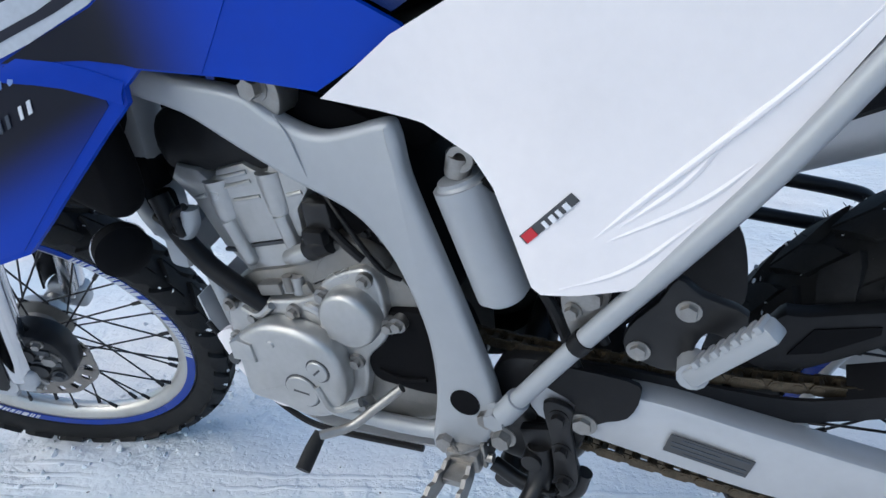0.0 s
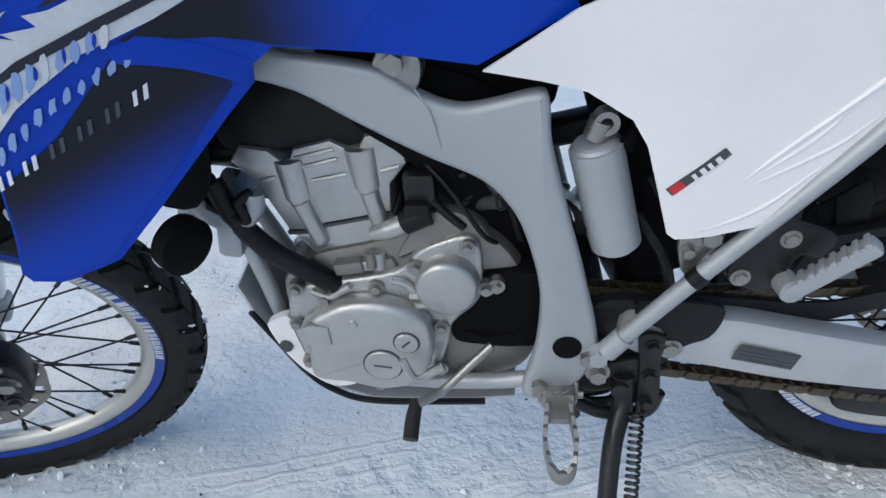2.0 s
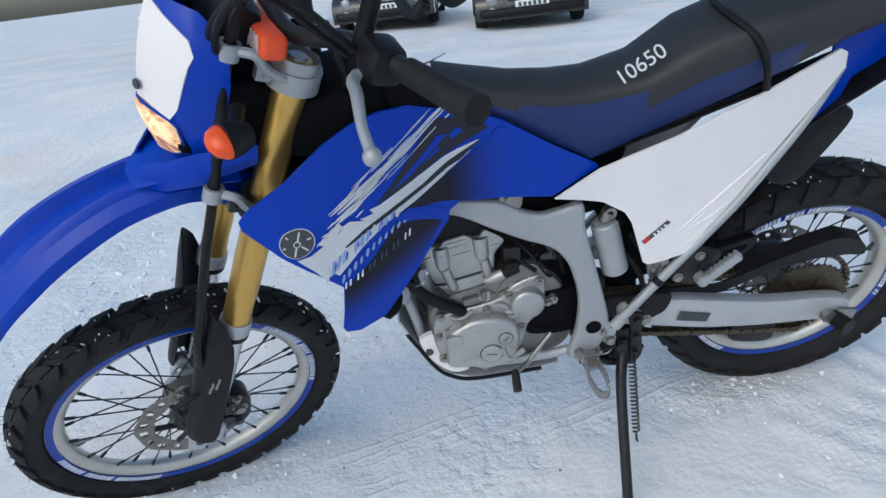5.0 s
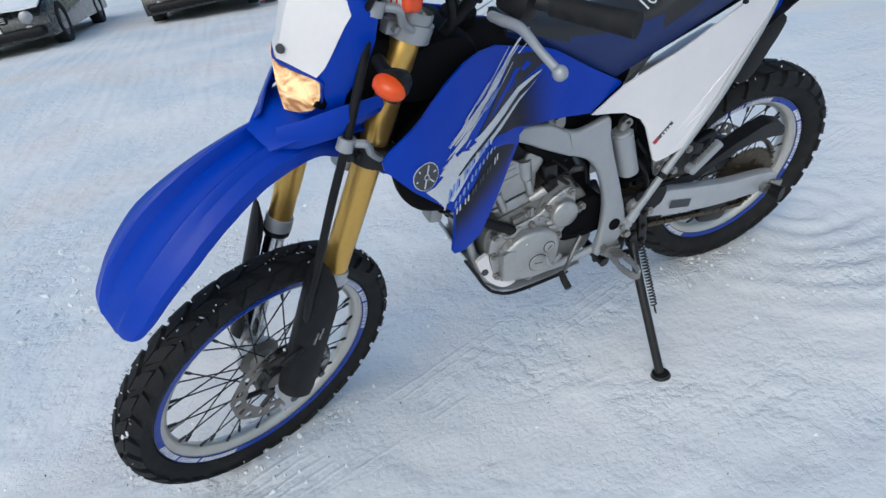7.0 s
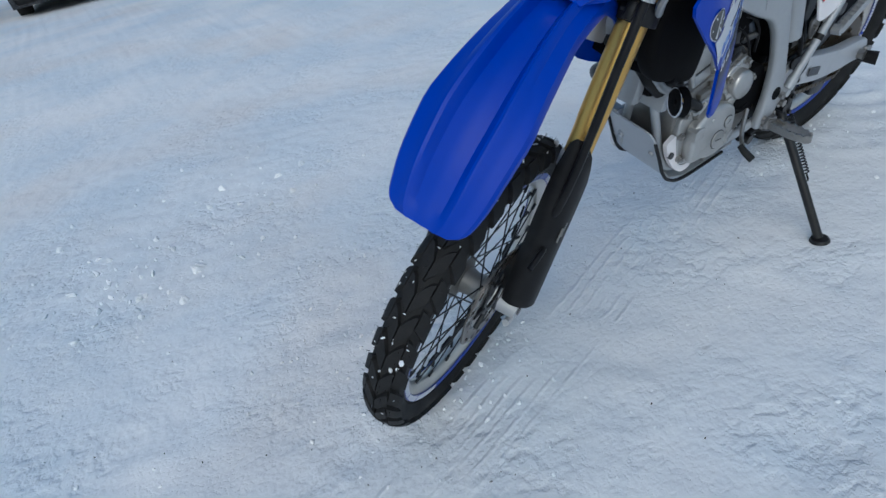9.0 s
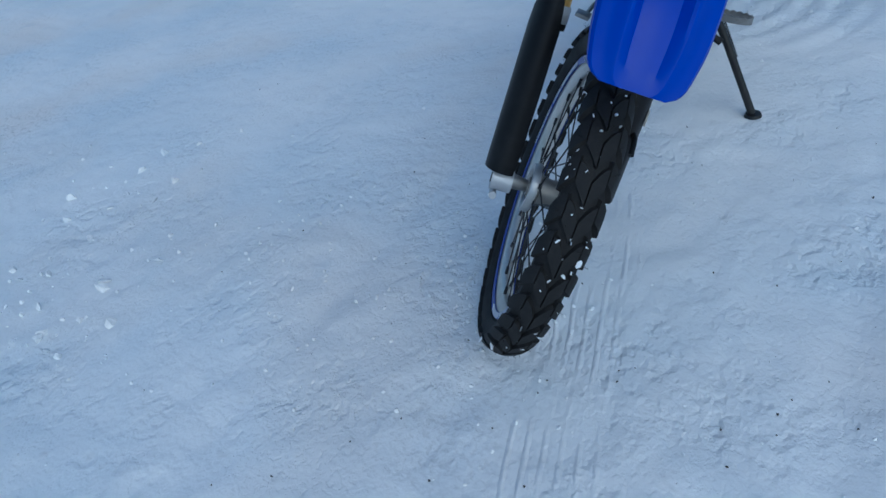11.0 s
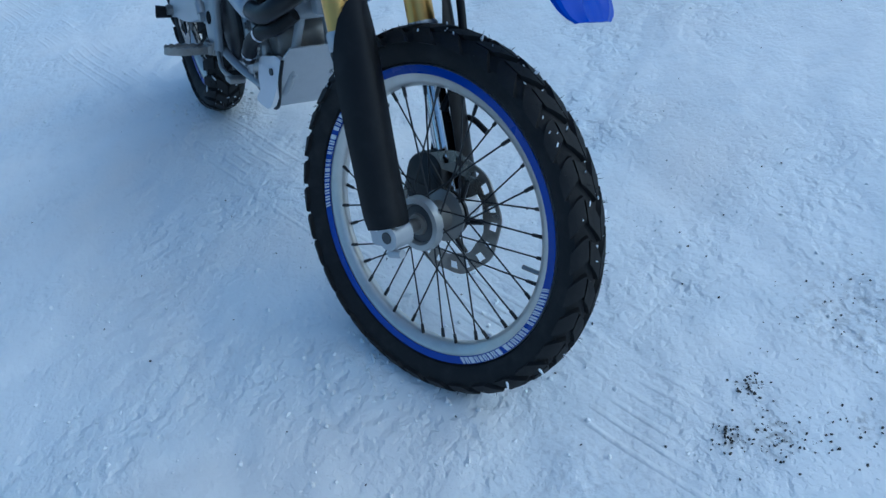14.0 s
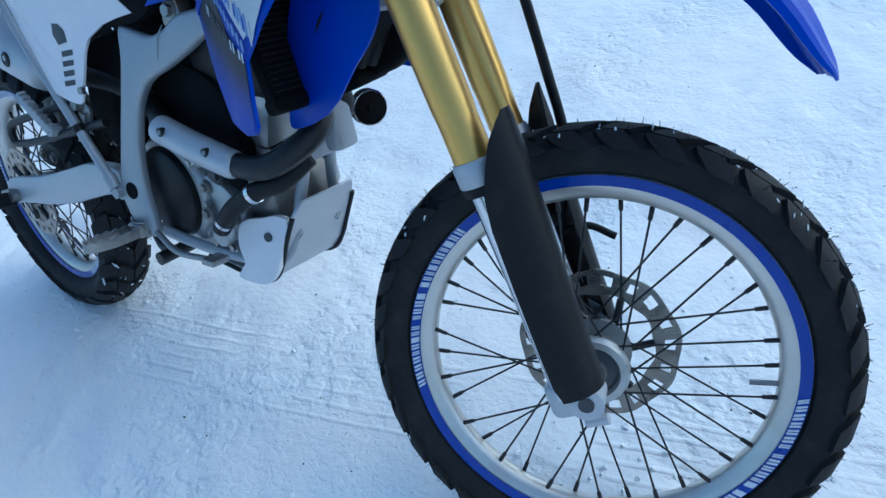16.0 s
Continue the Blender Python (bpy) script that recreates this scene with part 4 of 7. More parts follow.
for pts, r in (([(0.70, 0.07, 0.675), (0.665, 0.085, 0.66), (0.635, 0.085, 0.62), (0.62, 0.075, 0.56)], 0.0035), ([(0.72, 0.075, 0.66), (0.69, 0.09, 0.63), (0.66, 0.088, 0.575), (0.64, 0.07, 0.55)], 0.003), ([(0.735, 0.08, 0.64), (0.70, 0.088, 0.605), (0.68, 0.088, 0.585)], 0.005)):
    bm = bmesh.new()
    tube(bm, pts, r, 8)
    part("wiring_lead", bm, black, engine, "thin black lead", side=1)
# right side: clutch cover, water pump, exhaust
bm = bmesh.new()
lathe(bm, [(0.0, 0.128), (0.076, 0.126), (0.086, 0.121), (0.090, 0.110), (0.091, 0.085)], (0.695, 0, 0.474), (0, -1, 0), 56)
part("clutch_cover", bm, black, engine, "round black clutch cover", side=-2)
bm = bmesh.new()
lathe(bm, [(0.091, 0.110), (0.102, 0.109), (0.109, 0.100), (0.113, 0.07)], (0.695, 0, 0.474), (0, -1, 0), 56)
lathe(bm, [(0.0, 0.115), (0.022, 0.115), (0.028, 0.10), (0.034, 0.08)], (0.835, 0, 0.42), (0, -1, 0), 32)
prism(bm, grow([(0.87, 0.50), (0.89, 0.40), (0.82, 0.36), (0.74, 0.38), (0.76, 0.52)], 4), -0.098, -0.07, 0.006)
for k in range(8):
    a = k * 0.78
    bolt(bm, (0.695 + 0.106 * math.cos(a), -0.104, 0.474 + 0.106 * math.sin(a)), (0, -1, 0), 0.0055, 0.007)
part("clutch_case", bm, cover_metal, engine, "silver clutch case and water pump", side=-2)
bm = bmesh.new()
tube(bm, [(0.790, -0.108, 0.425), (0.812, -0.112, 0.448), (0.850, -0.116, 0.483), (0.905, -0.110, 0.520), (0.96, -0.092, 0.546), (0.99, -0.06, 0.58)], 0.0165, 18)
hose_r = part("water_hose", bm, black, engine, "black rubber water hose")
for p, q in (((0.806, -0.111, 0.442), (0.813, -0.112, 0.449)), ((0.897, -0.111, 0.515), (0.905, -0.110, 0.520))):
    bm = bmesh.new()
    rod(bm, p, q, 0.0182, seg=22)
    part("hose_clamp", bm, chrome, hose_r, "bright hose clamp")
# small castings and fittings of the right side, in the dark gap under the exhaust
for x, y, z, r, h, mat in ((0.800, -0.100, 0.455, 0.012, 0.014, steel), (0.815, -0.100, 0.400, 0.010, 0.012, steel), (0.865, -0.095, 0.470, 0.011, 0.016, cover_metal), (0.860, -0.095, 0.400, 0.009, 0.016, steel), (0.800, -0.095, 0.505, 0.010, 0.014, steel), (0.83, -0.090, 0.535, 0.016, 0.012, label_dark), (0.78, -0.092, 0.555, 0.013, 0.014, cover_metal), (0.74, -0.090, 0.590, 0.012, 0.012, label_dark)):
    bm = bmesh.new()
    rod(bm, (x, y + 0.01, z), (x, y - h * 0.6, z), r * 1.5, r * 1.3, seg=18)
    bolt(bm, (x, y - h * 0.6, z), (0, -1, 0), r * 0.8, 0.008)
    part("case_boss", bm, mat, engine, side=-2)
# added near-black body that stands for the deep shade under the exhaust
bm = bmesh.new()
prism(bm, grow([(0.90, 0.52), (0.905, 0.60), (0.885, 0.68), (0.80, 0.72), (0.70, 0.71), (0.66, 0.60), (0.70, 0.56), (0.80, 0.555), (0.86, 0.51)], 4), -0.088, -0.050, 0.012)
part("exhaust_shade_fill", bm, pitch, engine, "near-black filler body for the shade under the exhaust", side=-2)
# rear brake caliper and black peg loop of the right side
bm = bmesh.new()
prism(bm, grow([(0.20, 0.455), (0.13, 0.460), (0.085, 0.435), (0.09, 0.405), (0.15, 0.400), (0.21, 0.415)], 4), -0.098, -0.058, 0.008)
rear_cal = part("rear_caliper", bm, black_metal, bike, "dark rear brake caliper", side=-2)
for x in (0.115, 0.17):
    bm = bmesh.new()
    bolt(bm, (x, -0.098, 0.430), (0, -1, 0), 0.010, 0.008)
    part("caliper_bolt", bm, steel, rear_cal, side=-2)
bm = bmesh.new()
tube(bm, [(0.44, -0.118, 0.622), (0.33, -0.130, 0.590), (0.225, -0.142, 0.560), (0.195, -0.145, 0.545), (0.185, -0.146, 0.520), (0.205, -0.145, 0.508), (0.30, -0.138, 0.528), (0.42, -0.126, 0.562), (0.52, -0.116, 0.589)], 0.0085, 12)
part("peg_loop", bm, black_metal, bike, "black bent peg bracket")
bm = bmesh.new()
tube(bm, [(0.91, -0.01, 0.66), (0.985, -0.02, 0.655), (1.015, -0.06, 0.630), (0.995, -0.098, 0.600), (0.945, -0.115, 0.572), (0.872, -0.116, 0.566), (0.77, -0.114, 0.583), (0.69, -0.106, 0.596), (0.635, -0.078, 0.612), (0.57, -0.062, 0.632), (0.48, -0.062, 0.650), (0.36, -0.080, 0.660)], 0.0205, 18)
pipe = part("exhaust_pipe", bm, black_metal, bike, "dark exhaust header pipe")
bm = bmesh.new()
tube(bm, [(0.884, -0.118, 0.5645), (0.872, -0.119, 0.566), (0.82, -0.119, 0.575), (0.76, -0.117, 0.585), (0.685, -0.110, 0.597)], [0.018, 0.0245, 0.0252, 0.0252, 0.0252], 24)
heat = part("heat_shield", bm, bare_skid, pipe, "silver exhaust heat shield")
for p in ((0.722, -0.137, 0.604), (0.835, -0.139, 0.586)):
    bm = bmesh.new()
    rod(bm, (p[0], p[1] + 0.006, p[2]), (p[0], p[1] - 0.003, p[2] + 0.001), 0.0078, seg=18)
    screw = part("shield_bolt", bm, black_metal, heat, "dark slotted screw")
    bm = bmesh.new()
    rod(bm, (p[0], p[1] - 0.002, p[2]), (p[0], p[1] - 0.0042, p[2] + 0.001), 0.0045, seg=14)
    part("screw_head", bm, steel, screw)
bm = bmesh.new()
tube(bm, [(0.345, -0.080, 0.660), (0.325, -0.082, 0.666), (0.300, -0.084, 0.674), (0.20, -0.088, 0.704), (0.11, -0.092, 0.731)], [0.030, 0.048, 0.0555, 0.0560, 0.050], 36)
muffler = part("muffler", bm, bare_skid, bike, "silver muffler can")
bm = bmesh.new()
lathe(bm, [(0.015, -0.003), (0.015, 0.002), (0.011, 0.004), (0.009, 0.002), (0.0, 0.002)], (0.263, -0.139, 0.690), (0, -1, 0.1), 24)
part("muffler_bolt", bm, black_metal, muffler, "dark recessed bolt")
# radiators, hoses, horn
bm = bmesh.new()
prism(bm, grow([(0.955, 0.655), (1.030, 0.680), (1.082, 0.705), (1.115, 0.755), (1.120, 0.83), (1.08, 0.90), (1.00, 0.93), (0.94, 0.88), (0.93, 0.74)], 5), 0.060, 0.108, 0.018, 4)
part("radiator_cover", bm, pitch, bike, "black moulded cover beside the radiator")
for s in (1, -1):
    bm = bmesh.new()
    q = Euler((0, radians(-22), radians(s * 8))).to_matrix()
    c = Vector((0.975, s * 0.066 - 0.018, 0.80))
    box(bm, c, (0.032, 0.10, 0.24), q, 0.006)
    box(bm, c + q @ Vector((0, 0, 0.125)), (0.042, 0.104, 0.025), q, 0.008)
    box(bm, c + q @ Vector((0, 0, -0.125)), (0.042, 0.104, 0.025), q, 0.008)
    core = part("radiator", bm, pitch, bike, "black radiator with fins", smooth=False)
    for k in range(26):
        bm = bmesh.new()
        box(bm, c + q @ Vector((0.017, 0, -0.108 + k * 0.0086)), (0.004, 0.092, 0.0016), q)
        part("fin", bm, black_metal, core, smooth=False)
bm = bmesh.new()
tube(bm, [(0.99, 0.080, 0.645), (0.972, 0.088, 0.618), (0.950, 0.090, 0.600), (0.930, 0.090, 0.596), (0.910, 0.088, 0.612), (0.906, 0.086, 0.632)], 0.011, 12)
part("radiator_hose", bm, silver, bike, "metal radiator pipe", side=1)
bm = bmesh.new()
tube(bm, [(0.95, 0.085, 0.645), (0.932, 0.09, 0.600), (0.901, 0.092, 0.560), (0.860, 0.094, 0.531), (0.832, 0.09, 0.508)], 0.0125, 12)
tube(bm, [(0.96, 0.09, 0.62), (0.918, 0.098, 0.604), (0.921, 0.096, 0.626), (0.907, 0.090, 0.635)], 0.006, 10)
tube(bm, [(1.0, 0.05, 0.68), (0.99, 0.07, 0.64), (0.96, 0.08, 0.60)], 0.018, 12)
part("coolant_hose", bm, black, bike, "black rubber coolant hoses", side=1)
# added plain boxes that blacken the space behind the shroud
bm = bmesh.new()
box(bm, (0.985, 0.055, 0.665), (0.04, 0.04, 0.05), None, 0.012)
box(bm, (0.975, 0.060, 0.615), (0.025, 0.03, 0.05), None, 0.008)
part("shroud_gap_fill", bm, pitch, bike, "two plain near-black filler boxes behind the shroud", side=1)
bm = bmesh.new()
lathe(bm, [(0.0, 0.017), (0.005, 0.017), (0.006, 0.013), (0.028, 0.014), (0.031, 0.012), (0.032, -0.005), (0.020, -0.014), (0.0, -0.016)], (0.978, 0.108, 0.615), (0.85, -0.52, 0.1), 32)
horn = part("horn", bm, pitch, bike, "round black horn")
bm = bmesh.new()
lathe(bm, [(0.0285, 0.0148), (0.0305, 0.0150), (0.0322, 0.0132), (0.0285, 0.0125)], (0.978, 0.108, 0.615), (0.85, -0.52, 0.1), 32, closed=True)
part("horn_ring", bm, chrome, horn, "chrome ring")

# added near-black body with hoses, closing the gap between fork and shroud
bm = bmesh.new()
prism(bm, grow([(1.12, 0.80), (1.03, 0.72), (0.97, 0.74), (0.94, 0.86), (0.99, 0.95), (1.08, 0.955)], 4), -0.05, 0.05, 0.02)
fork_fill = part("fork_gap_fill", bm, pitch, bike, "near-black filler body behind the fork")
for k in range(7):
    y = -0.075 + 0.025 * k
    bm = bmesh.new()
    tube(bm, [(1.10, y, 0.93), (1.125, y * 1.1, 0.86), (1.08, y * 1.2, 0.79), (1.04, y, 0.71)], 0.008 + 0.003 * (k % 3), 8)
    part("hose", bm, black, fork_fill)
# second added body, blackening the space under the handlebar
bm = bmesh.new()
prism(bm, grow([(1.10, 0.955), (0.98, 0.94), (0.93, 0.99), (0.96, 1.05), (1.04, 1.055), (1.10, 1.02)], 4), -0.07, 0.10, 0.025)
part("bar_gap_fill", bm, pitch, fork_fill, "near-black filler body under the handlebar")

# ---- skid plate ----
bm = bmesh.new()
skin(bm, [[(x, y, z) for y in (a, a * 0.35 + c * 0.65 - 0.03, c * 0.7, c)] for x, z, a, c in ((1.0, 0.520, -0.072, 0.046), (0.985, 0.492, -0.086, 0.058), (0.962, 0.44, -0.088, 0.062), (0.938, 0.385, -0.086, 0.064), (0.908, 0.348, -0.084, 0.066), (0.85, 0.328, -0.08, 0.07), (0.72, 0.330, -0.08, 0.07), (0.66, 0.336, -0.08, 0.07))], thick=0.004)
for y in (-0.056, 0.038):
    bolt(bm, (0.963, y, 0.440), (0.9, 0, -0.4), 0.006, 0.005)
skid = part("skid_plate", bm, bare_skid, bike, "bare aluminium skid plate", side=-3)
for s in (1, -1):
    bm = bmesh.new()
    right = [(0.958, 0.452), (0.945, 0.40), (0.925, 0.345), (0.895, 0.318), (0.835, 0.316), (0.84, 0.335), (0.850, 0.352), (0.838, 0.385), (0.850, 0.430), (0.90, 0.448), (0.93, 0.458)]
    sheet(bm, grow(right, 4) if s < 0 else grow([(0.903, 0.464), (0.926, 0.455), (0.931, 0.444), (0.918, 0.405), (0.896, 0.370), (0.866, 0.346), (0.836, 0.349), (0.840, 0.360), (0.868, 0.366), (0.888, 0.388), (0.896, 0.420), (0.900, 0.445)], 4), lambda x, z: 0.094 + 0.1 * (z - 0.38) * (0.9 - x), 0.012, 0.02)
    if s < 0:
        bmesh.ops.translate(bm, verts=bm.verts, vec=(-0.028, 0, -0.004))
        mirror_bm(bm)
    cheek = part("skid_cheek", bm, white, skid, "white plastic engine guard", side=s)
    bm = bmesh.new()
    # dark disc paints the shaded inside of the hole in the guard
    x, z = (0.914, 0.416) if s > 0 else (0.886, 0.412)
    rod(bm, (x, s * 0.09, z), (x, s * 0.0975, z), 0.0085, seg=16)
    part("cheek_hole_disc", bm, label_dark, cheek, side=s)
bm = bmesh.new()
for edge in (0, 1):
    tube(bm, [(x, (c, a)[edge], z) for x, z, a, c in ((0.985, 0.490, -0.087, 0.059), (0.962, 0.438, -0.089, 0.063), (0.938, 0.383, -0.087, 0.066), (0.908, 0.346, -0.085, 0.069), (0.85, 0.326, -0.082, 0.073), (0.70, 0.329, -0.082, 0.073))], 0.0045, 8)
part("skid_edge", bm, black, skid, "black rubber edge", side=-3)

# ---- foot controls ----
def footpeg(s):
    """An open, toothed loop, wide at its tip, on a clevis with a pin and a spring."""
    x0, z0 = 0.578, 0.368
    def wide(t):
        return 0.0125 + 0.0075 * t - 0.006 * max(0, t - 0.7) / 0.3
    ring = [(x0 + wide(k / 9), 0.140 + 0.082 * k / 9) for k in range(10)] + [(x0 + 0.0135 * math.cos(a), 0.222 + 0.020 * math.sin(a)) for a in (0.35, 0.8, 1.25, 1.57, 1.9, 2.35, 2.8)] + [(x0 - wide(k / 9), 0.140 + 0.082 * k / 9) for k in reversed(range(10))]
    bm = bmesh.new()
    line = [Vector((x, s * y, z0)) for x, y in ring]
    rows = []
    for i, p in enumerate(line):
        d = (line[(i + 1) % len(line)] - line[i - 1]).normalized()
        n = Vector((-d.y, d.x, 0)) * s
        up = 0.0125 if i % 2 else 0.0085
        rows.append([p - n * 0.0024 + Vector((0, 0, -0.009)), p - n * 0.0024 + Vector((0, 0, up)), p + n * 0.0024 + Vector((0, 0, up)), p + n * 0.0024 + Vector((0, 0, -0.009))])
    skin(bm, rows + [rows[0]], closed=True)
    bmesh.ops.remove_doubles(bm, verts=bm.verts, dist=1e-6)
    peg = part("footpeg", bm, steel, bike, "serrated steel footpeg", side=s, split=25)
    bm = bmesh.new()
    prism(bm, [(x0 - 0.012, z0 - 0.004), (x0 + 0.012, z0 - 0.004), (x0 + 0.012, z0 + 0.004), (x0 - 0.012, z0 + 0.004)], s * 0.138, s * 0.166, 0.001)
    part("peg_web", bm, steel, peg, side=s)
    bm = bmesh.new()
    box(bm, (x0, s * 0.125, z0 + 0.002), (0.040, 0.030, 0.028), None, 0.006)
    for dx in (-0.021, 0.021):
        box(bm, (x0 + dx, s * 0.112, z0 + 0.006), (0.006, 0.034, 0.036), None, 0.003)
    part("peg_clevis", bm, steel, peg, side=s)
    bm = bmesh.new()
    rod(bm, (x0 - 0.030, s * 0.122, z0), (x0 + 0.030, s * 0.122, z0), 0.006)
    part("peg_pin", bm, steel, peg, side=s)
    bm = bmesh.new()
    tube(bm, [(x0 + 0.024, s * 0.118, z0 + 0.016), (x0, s * 0.140, z0 + 0.019), (x0 - 0.024, s * 0.118, z0 + 0.016)], 0.0022, 6)
    part("peg_spring", bm, steel, peg, side=s)


for s in (1, -1):
    footpeg(s)
bm = bmesh.new()
tube(bm, [(0.655, 0.108, 0.432), (0.682, 0.122, 0.412), (0.712, 0.142, 0.392), (0.740, 0.165, 0.392)], 0.0055, 10)
lever = part("gear_lever", bm, steel, bike, "steel gear lever", side=1)
bm = bmesh.new()
tube(bm, [(0.742, 0.160, 0.392), (0.745, 0.178, 0.382), (0.746, 0.200, 0.372)], [0.0075, 0.0090, 0.0090], 14)
part("lever_rubber", bm, rubber, lever, "black rubber tip", side=1)
bm = bmesh.new()
tube(bm, [(0.62, -0.12, 0.37), (0.70, -0.14, 0.355), (0.80, -0.145, 0.365)], 0.006)
box(bm, (0.81, -0.15, 0.37), (0.03, 0.04, 0.012), None, 0.003)
part("brake_pedal", bm, steel, bike, "steel brake pedal", side=-1)
# pillion peg hangers
for s in (1, -1):
    bm = bmesh.new()
    prism(bm, grow([(0.365, 0.614), (0.380, 0.590), (0.405, 0.560), (0.408, 0.535), (0.388, 0.522), (0.368, 0.519), (0.355, 0.527), (0.350, 0.550), (0.340, 0.564), (0.323, 0.561), (0.312, 0.585), (0.346, 0.600)], 3), s * 0.104 if s > 0 else -0.116, 0.116 if s > 0 else -0.104, 0.003)
    hanger = part("peg_hanger", bm, black_metal, bike, "black pillion peg hanger", side=s)
    for p in ((0.356, 0.585), (0.396, 0.538)):
        bm = bmesh.new()
        bolt(bm, (p[0], s * 0.116, p[1]), (0, s, 0), 0.0072, 0.006)
        part("hanger_bolt", bm, steel, hanger, side=s)
    bm = bmesh.new()
    tube(bm, [(0.352, s * 0.112, 0.532), (0.350, s * 0.136, 0.534)], 0.013, 12, smooth=False)
    a, b = Vector((0.352, s * 0.130, 0.530)), Vector((0.294, s * 0.150, 0.602))
    q = (b - a).to_track_quat("X", "Z").to_matrix()
    box(bm, (a + b) / 2, ((b - a).length, 0.020, 0.017), q, 0.004)
    peg = part("pillion_peg", bm, silver, hanger, "folded ribbed alloy pillion peg", side=s)
    for k in range(7):
        bm = bmesh.new()
        box(bm, a.lerp(b, 0.22 + k * 0.12) + Vector((0.006, 0, 0.006)), (0.006, 0.020, 0.006), q, 0.001)
        part("peg_rib", bm, silver, peg, side=s)

# silver bracket with bolt where the side panel meets the subframe
for s in (1, -1):
    bm = bmesh.new()
    prism(bm, grow([(0.462, 0.587), (0.440, 0.600), (0.425, 0.596), (0.419, 0.587), (0.443, 0.546), (0.455, 0.546)], 3), s * 0.108 if s > 0 else -0.116, 0.116 if s > 0 else -0.108, 0.002)
    bolt(bm, (0.433, s * 0.116, 0.592), (0, s, 0), 0.010, 0.012)
    bolt(bm, (0.452, s * 0.116, 0.572), (0, s, 0), 0.006, 0.008)
    part("panel_bracket", bm, steel, bike, "worn steel bracket", side=s)

# ---- side stand ----
top, foot = Vector((0.508, 0.105, 0.385)), Vector((0.538, 0.318, 0.072))
bm = bmesh.new()
box(bm, (0.49, 0.10, 0.372), (0.05, 0.014, 0.075), Euler((0, radians(12), 0)).to_matrix(), 0.004)
rod(bm, (0.505, 0.085, 0.375), (0.505, 0.125, 0.375), 0.011)
tube(bm, [(0.500, 0.106, 0.385), (0.500, 0.118, 0.345), top.lerp(foot, 0.3), foot], [0.013, 0.013, 0.0115, 0.0115], 14)
stand = part("side_stand", bm, black_metal, bike, "black steel side stand", side=1)
bm = bmesh.new()
base = BIKE.inverted() @ Matrix.Translation((0, 0, 0))
wf = BIKE @ SLANT @ foot
rod(bm, base @ Vector((wf.x, wf.y + 0.004, 0.002)), base @ Vector((wf.x, wf.y + 0.004, 0.011)), 0.026, 0.022, seg=20)
part("stand_foot", bm, black_metal, stand)
bm = bmesh.new()
coil, a, b = [], Vector((0.484, 0.130, 0.350)), Vector((0.497, 0.221, 0.212))
d = (b - a).normalized()
sx = d.orthogonal().normalized()
sy = d.cross(sx)
turns = 20
for k in range(turns * 8 + 1):
    t = k / (turns * 8)
    ang = 2 * math.pi * turns * t
    coil.append(a.lerp(b, t) + 0.0075 * (math.cos(ang) * sx + math.sin(ang) * sy))
tube(bm, coil, 0.0021, 5, smooth=False)
tube(bm, [b, b + d * 0.014, b + d * 0.02 + sx * 0.006], 0.0025, 6)
part("stand_spring", bm, black_metal, stand, "dark coiled spring", side=1)
bm = bmesh.new()
prism(bm, grow([(0.488, 0.455), (0.460, 0.452), (0.462, 0.424), (0.458, 0.357), (0.470, 0.330), (0.483, 0.330), (0.484, 0.403)], 4), 0.108, 0.116, 0.002)
for z in (0.44, 0.395, 0.350):
    bolt(bm, (0.473, 0.116, z), (0, 1, 0), 0.007, 0.008)
part("stand_switch", bm, black_metal, stand, "steel stand bracket with bolts", side=1)

# dark mounting and hoses round the pivot
bm = bmesh.new()
prism(bm, grow([(0.545, 0.470), (0.50, 0.485), (0.462, 0.470), (0.455, 0.405), (0.47, 0.36), (0.52, 0.335), (0.56, 0.345), (0.575, 0.39)], 4), 0.06, 0.088, 0.006)
mount = part("pivot_mount", bm, black_metal, bike, "black mounting round the swingarm pivot", side=1)
bm = bmesh.new()
tube(bm, [(0.56, 0.10, 0.335), (0.52, 0.105, 0.318), (0.47, 0.105, 0.322), (0.455, 0.10, 0.352)], 0.009, 10)
part("lower_bar", bm, black_metal, mount, "black bar under the pivot", side=1)
for pts, r in (([(0.50, 0.09, 0.60), (0.47, 0.10, 0.55), (0.455, 0.10, 0.49), (0.44, 0.09, 0.46)], 0.006), ([(0.49, 0.08, 0.64), (0.455, 0.09, 0.58), (0.43, 0.09, 0.52)], 0.005)):
    bm = bmesh.new()
    tube(bm, pts, r, 8)
    part("drain_hose", bm, black, mount, side=1)

# ---- rear shock reservoir ----
bm = bmesh.new()
a, b = Vector((0.549, 0.100, 0.690)), Vector((0.520, 0.098, 0.566))
rod(bm, a, b, 0.0265, seg=28)
bmesh.ops.bevel(bm, geom=[e for e in bm.edges if len(e.link_faces) == 2 and e.calc_face_angle(0) > 1], offset=0.006, segments=3, affect="EDGES")
res = part("shock_reservoir", bm, silver, bike, "silver shock absorber reservoir", side=1)
bm = bmesh.new()
tube(bm, [(0.549, 0.102, 0.694), (0.543, 0.104, 0.713)], 0.012, 12, smooth=False)
lathe(bm, [(0.006, 0.0), (0.012, 0.0), (0.012, 0.018), (0.006, 0.018)], (0.540, 0.095, 0.711), (0, 1, 0), 20, closed=True)
part("reservoir_eye", bm, steel, res, side=1)
bm = bmesh.new()
rod(bm, (0.50, 0.0, 0.74), (0.46, 0.0, 0.42), 0.035)
tube(bm, [(0.53, 0.09, 0.70), (0.50, 0.05, 0.73), (0.49, 0.01, 0.70)], 0.008)
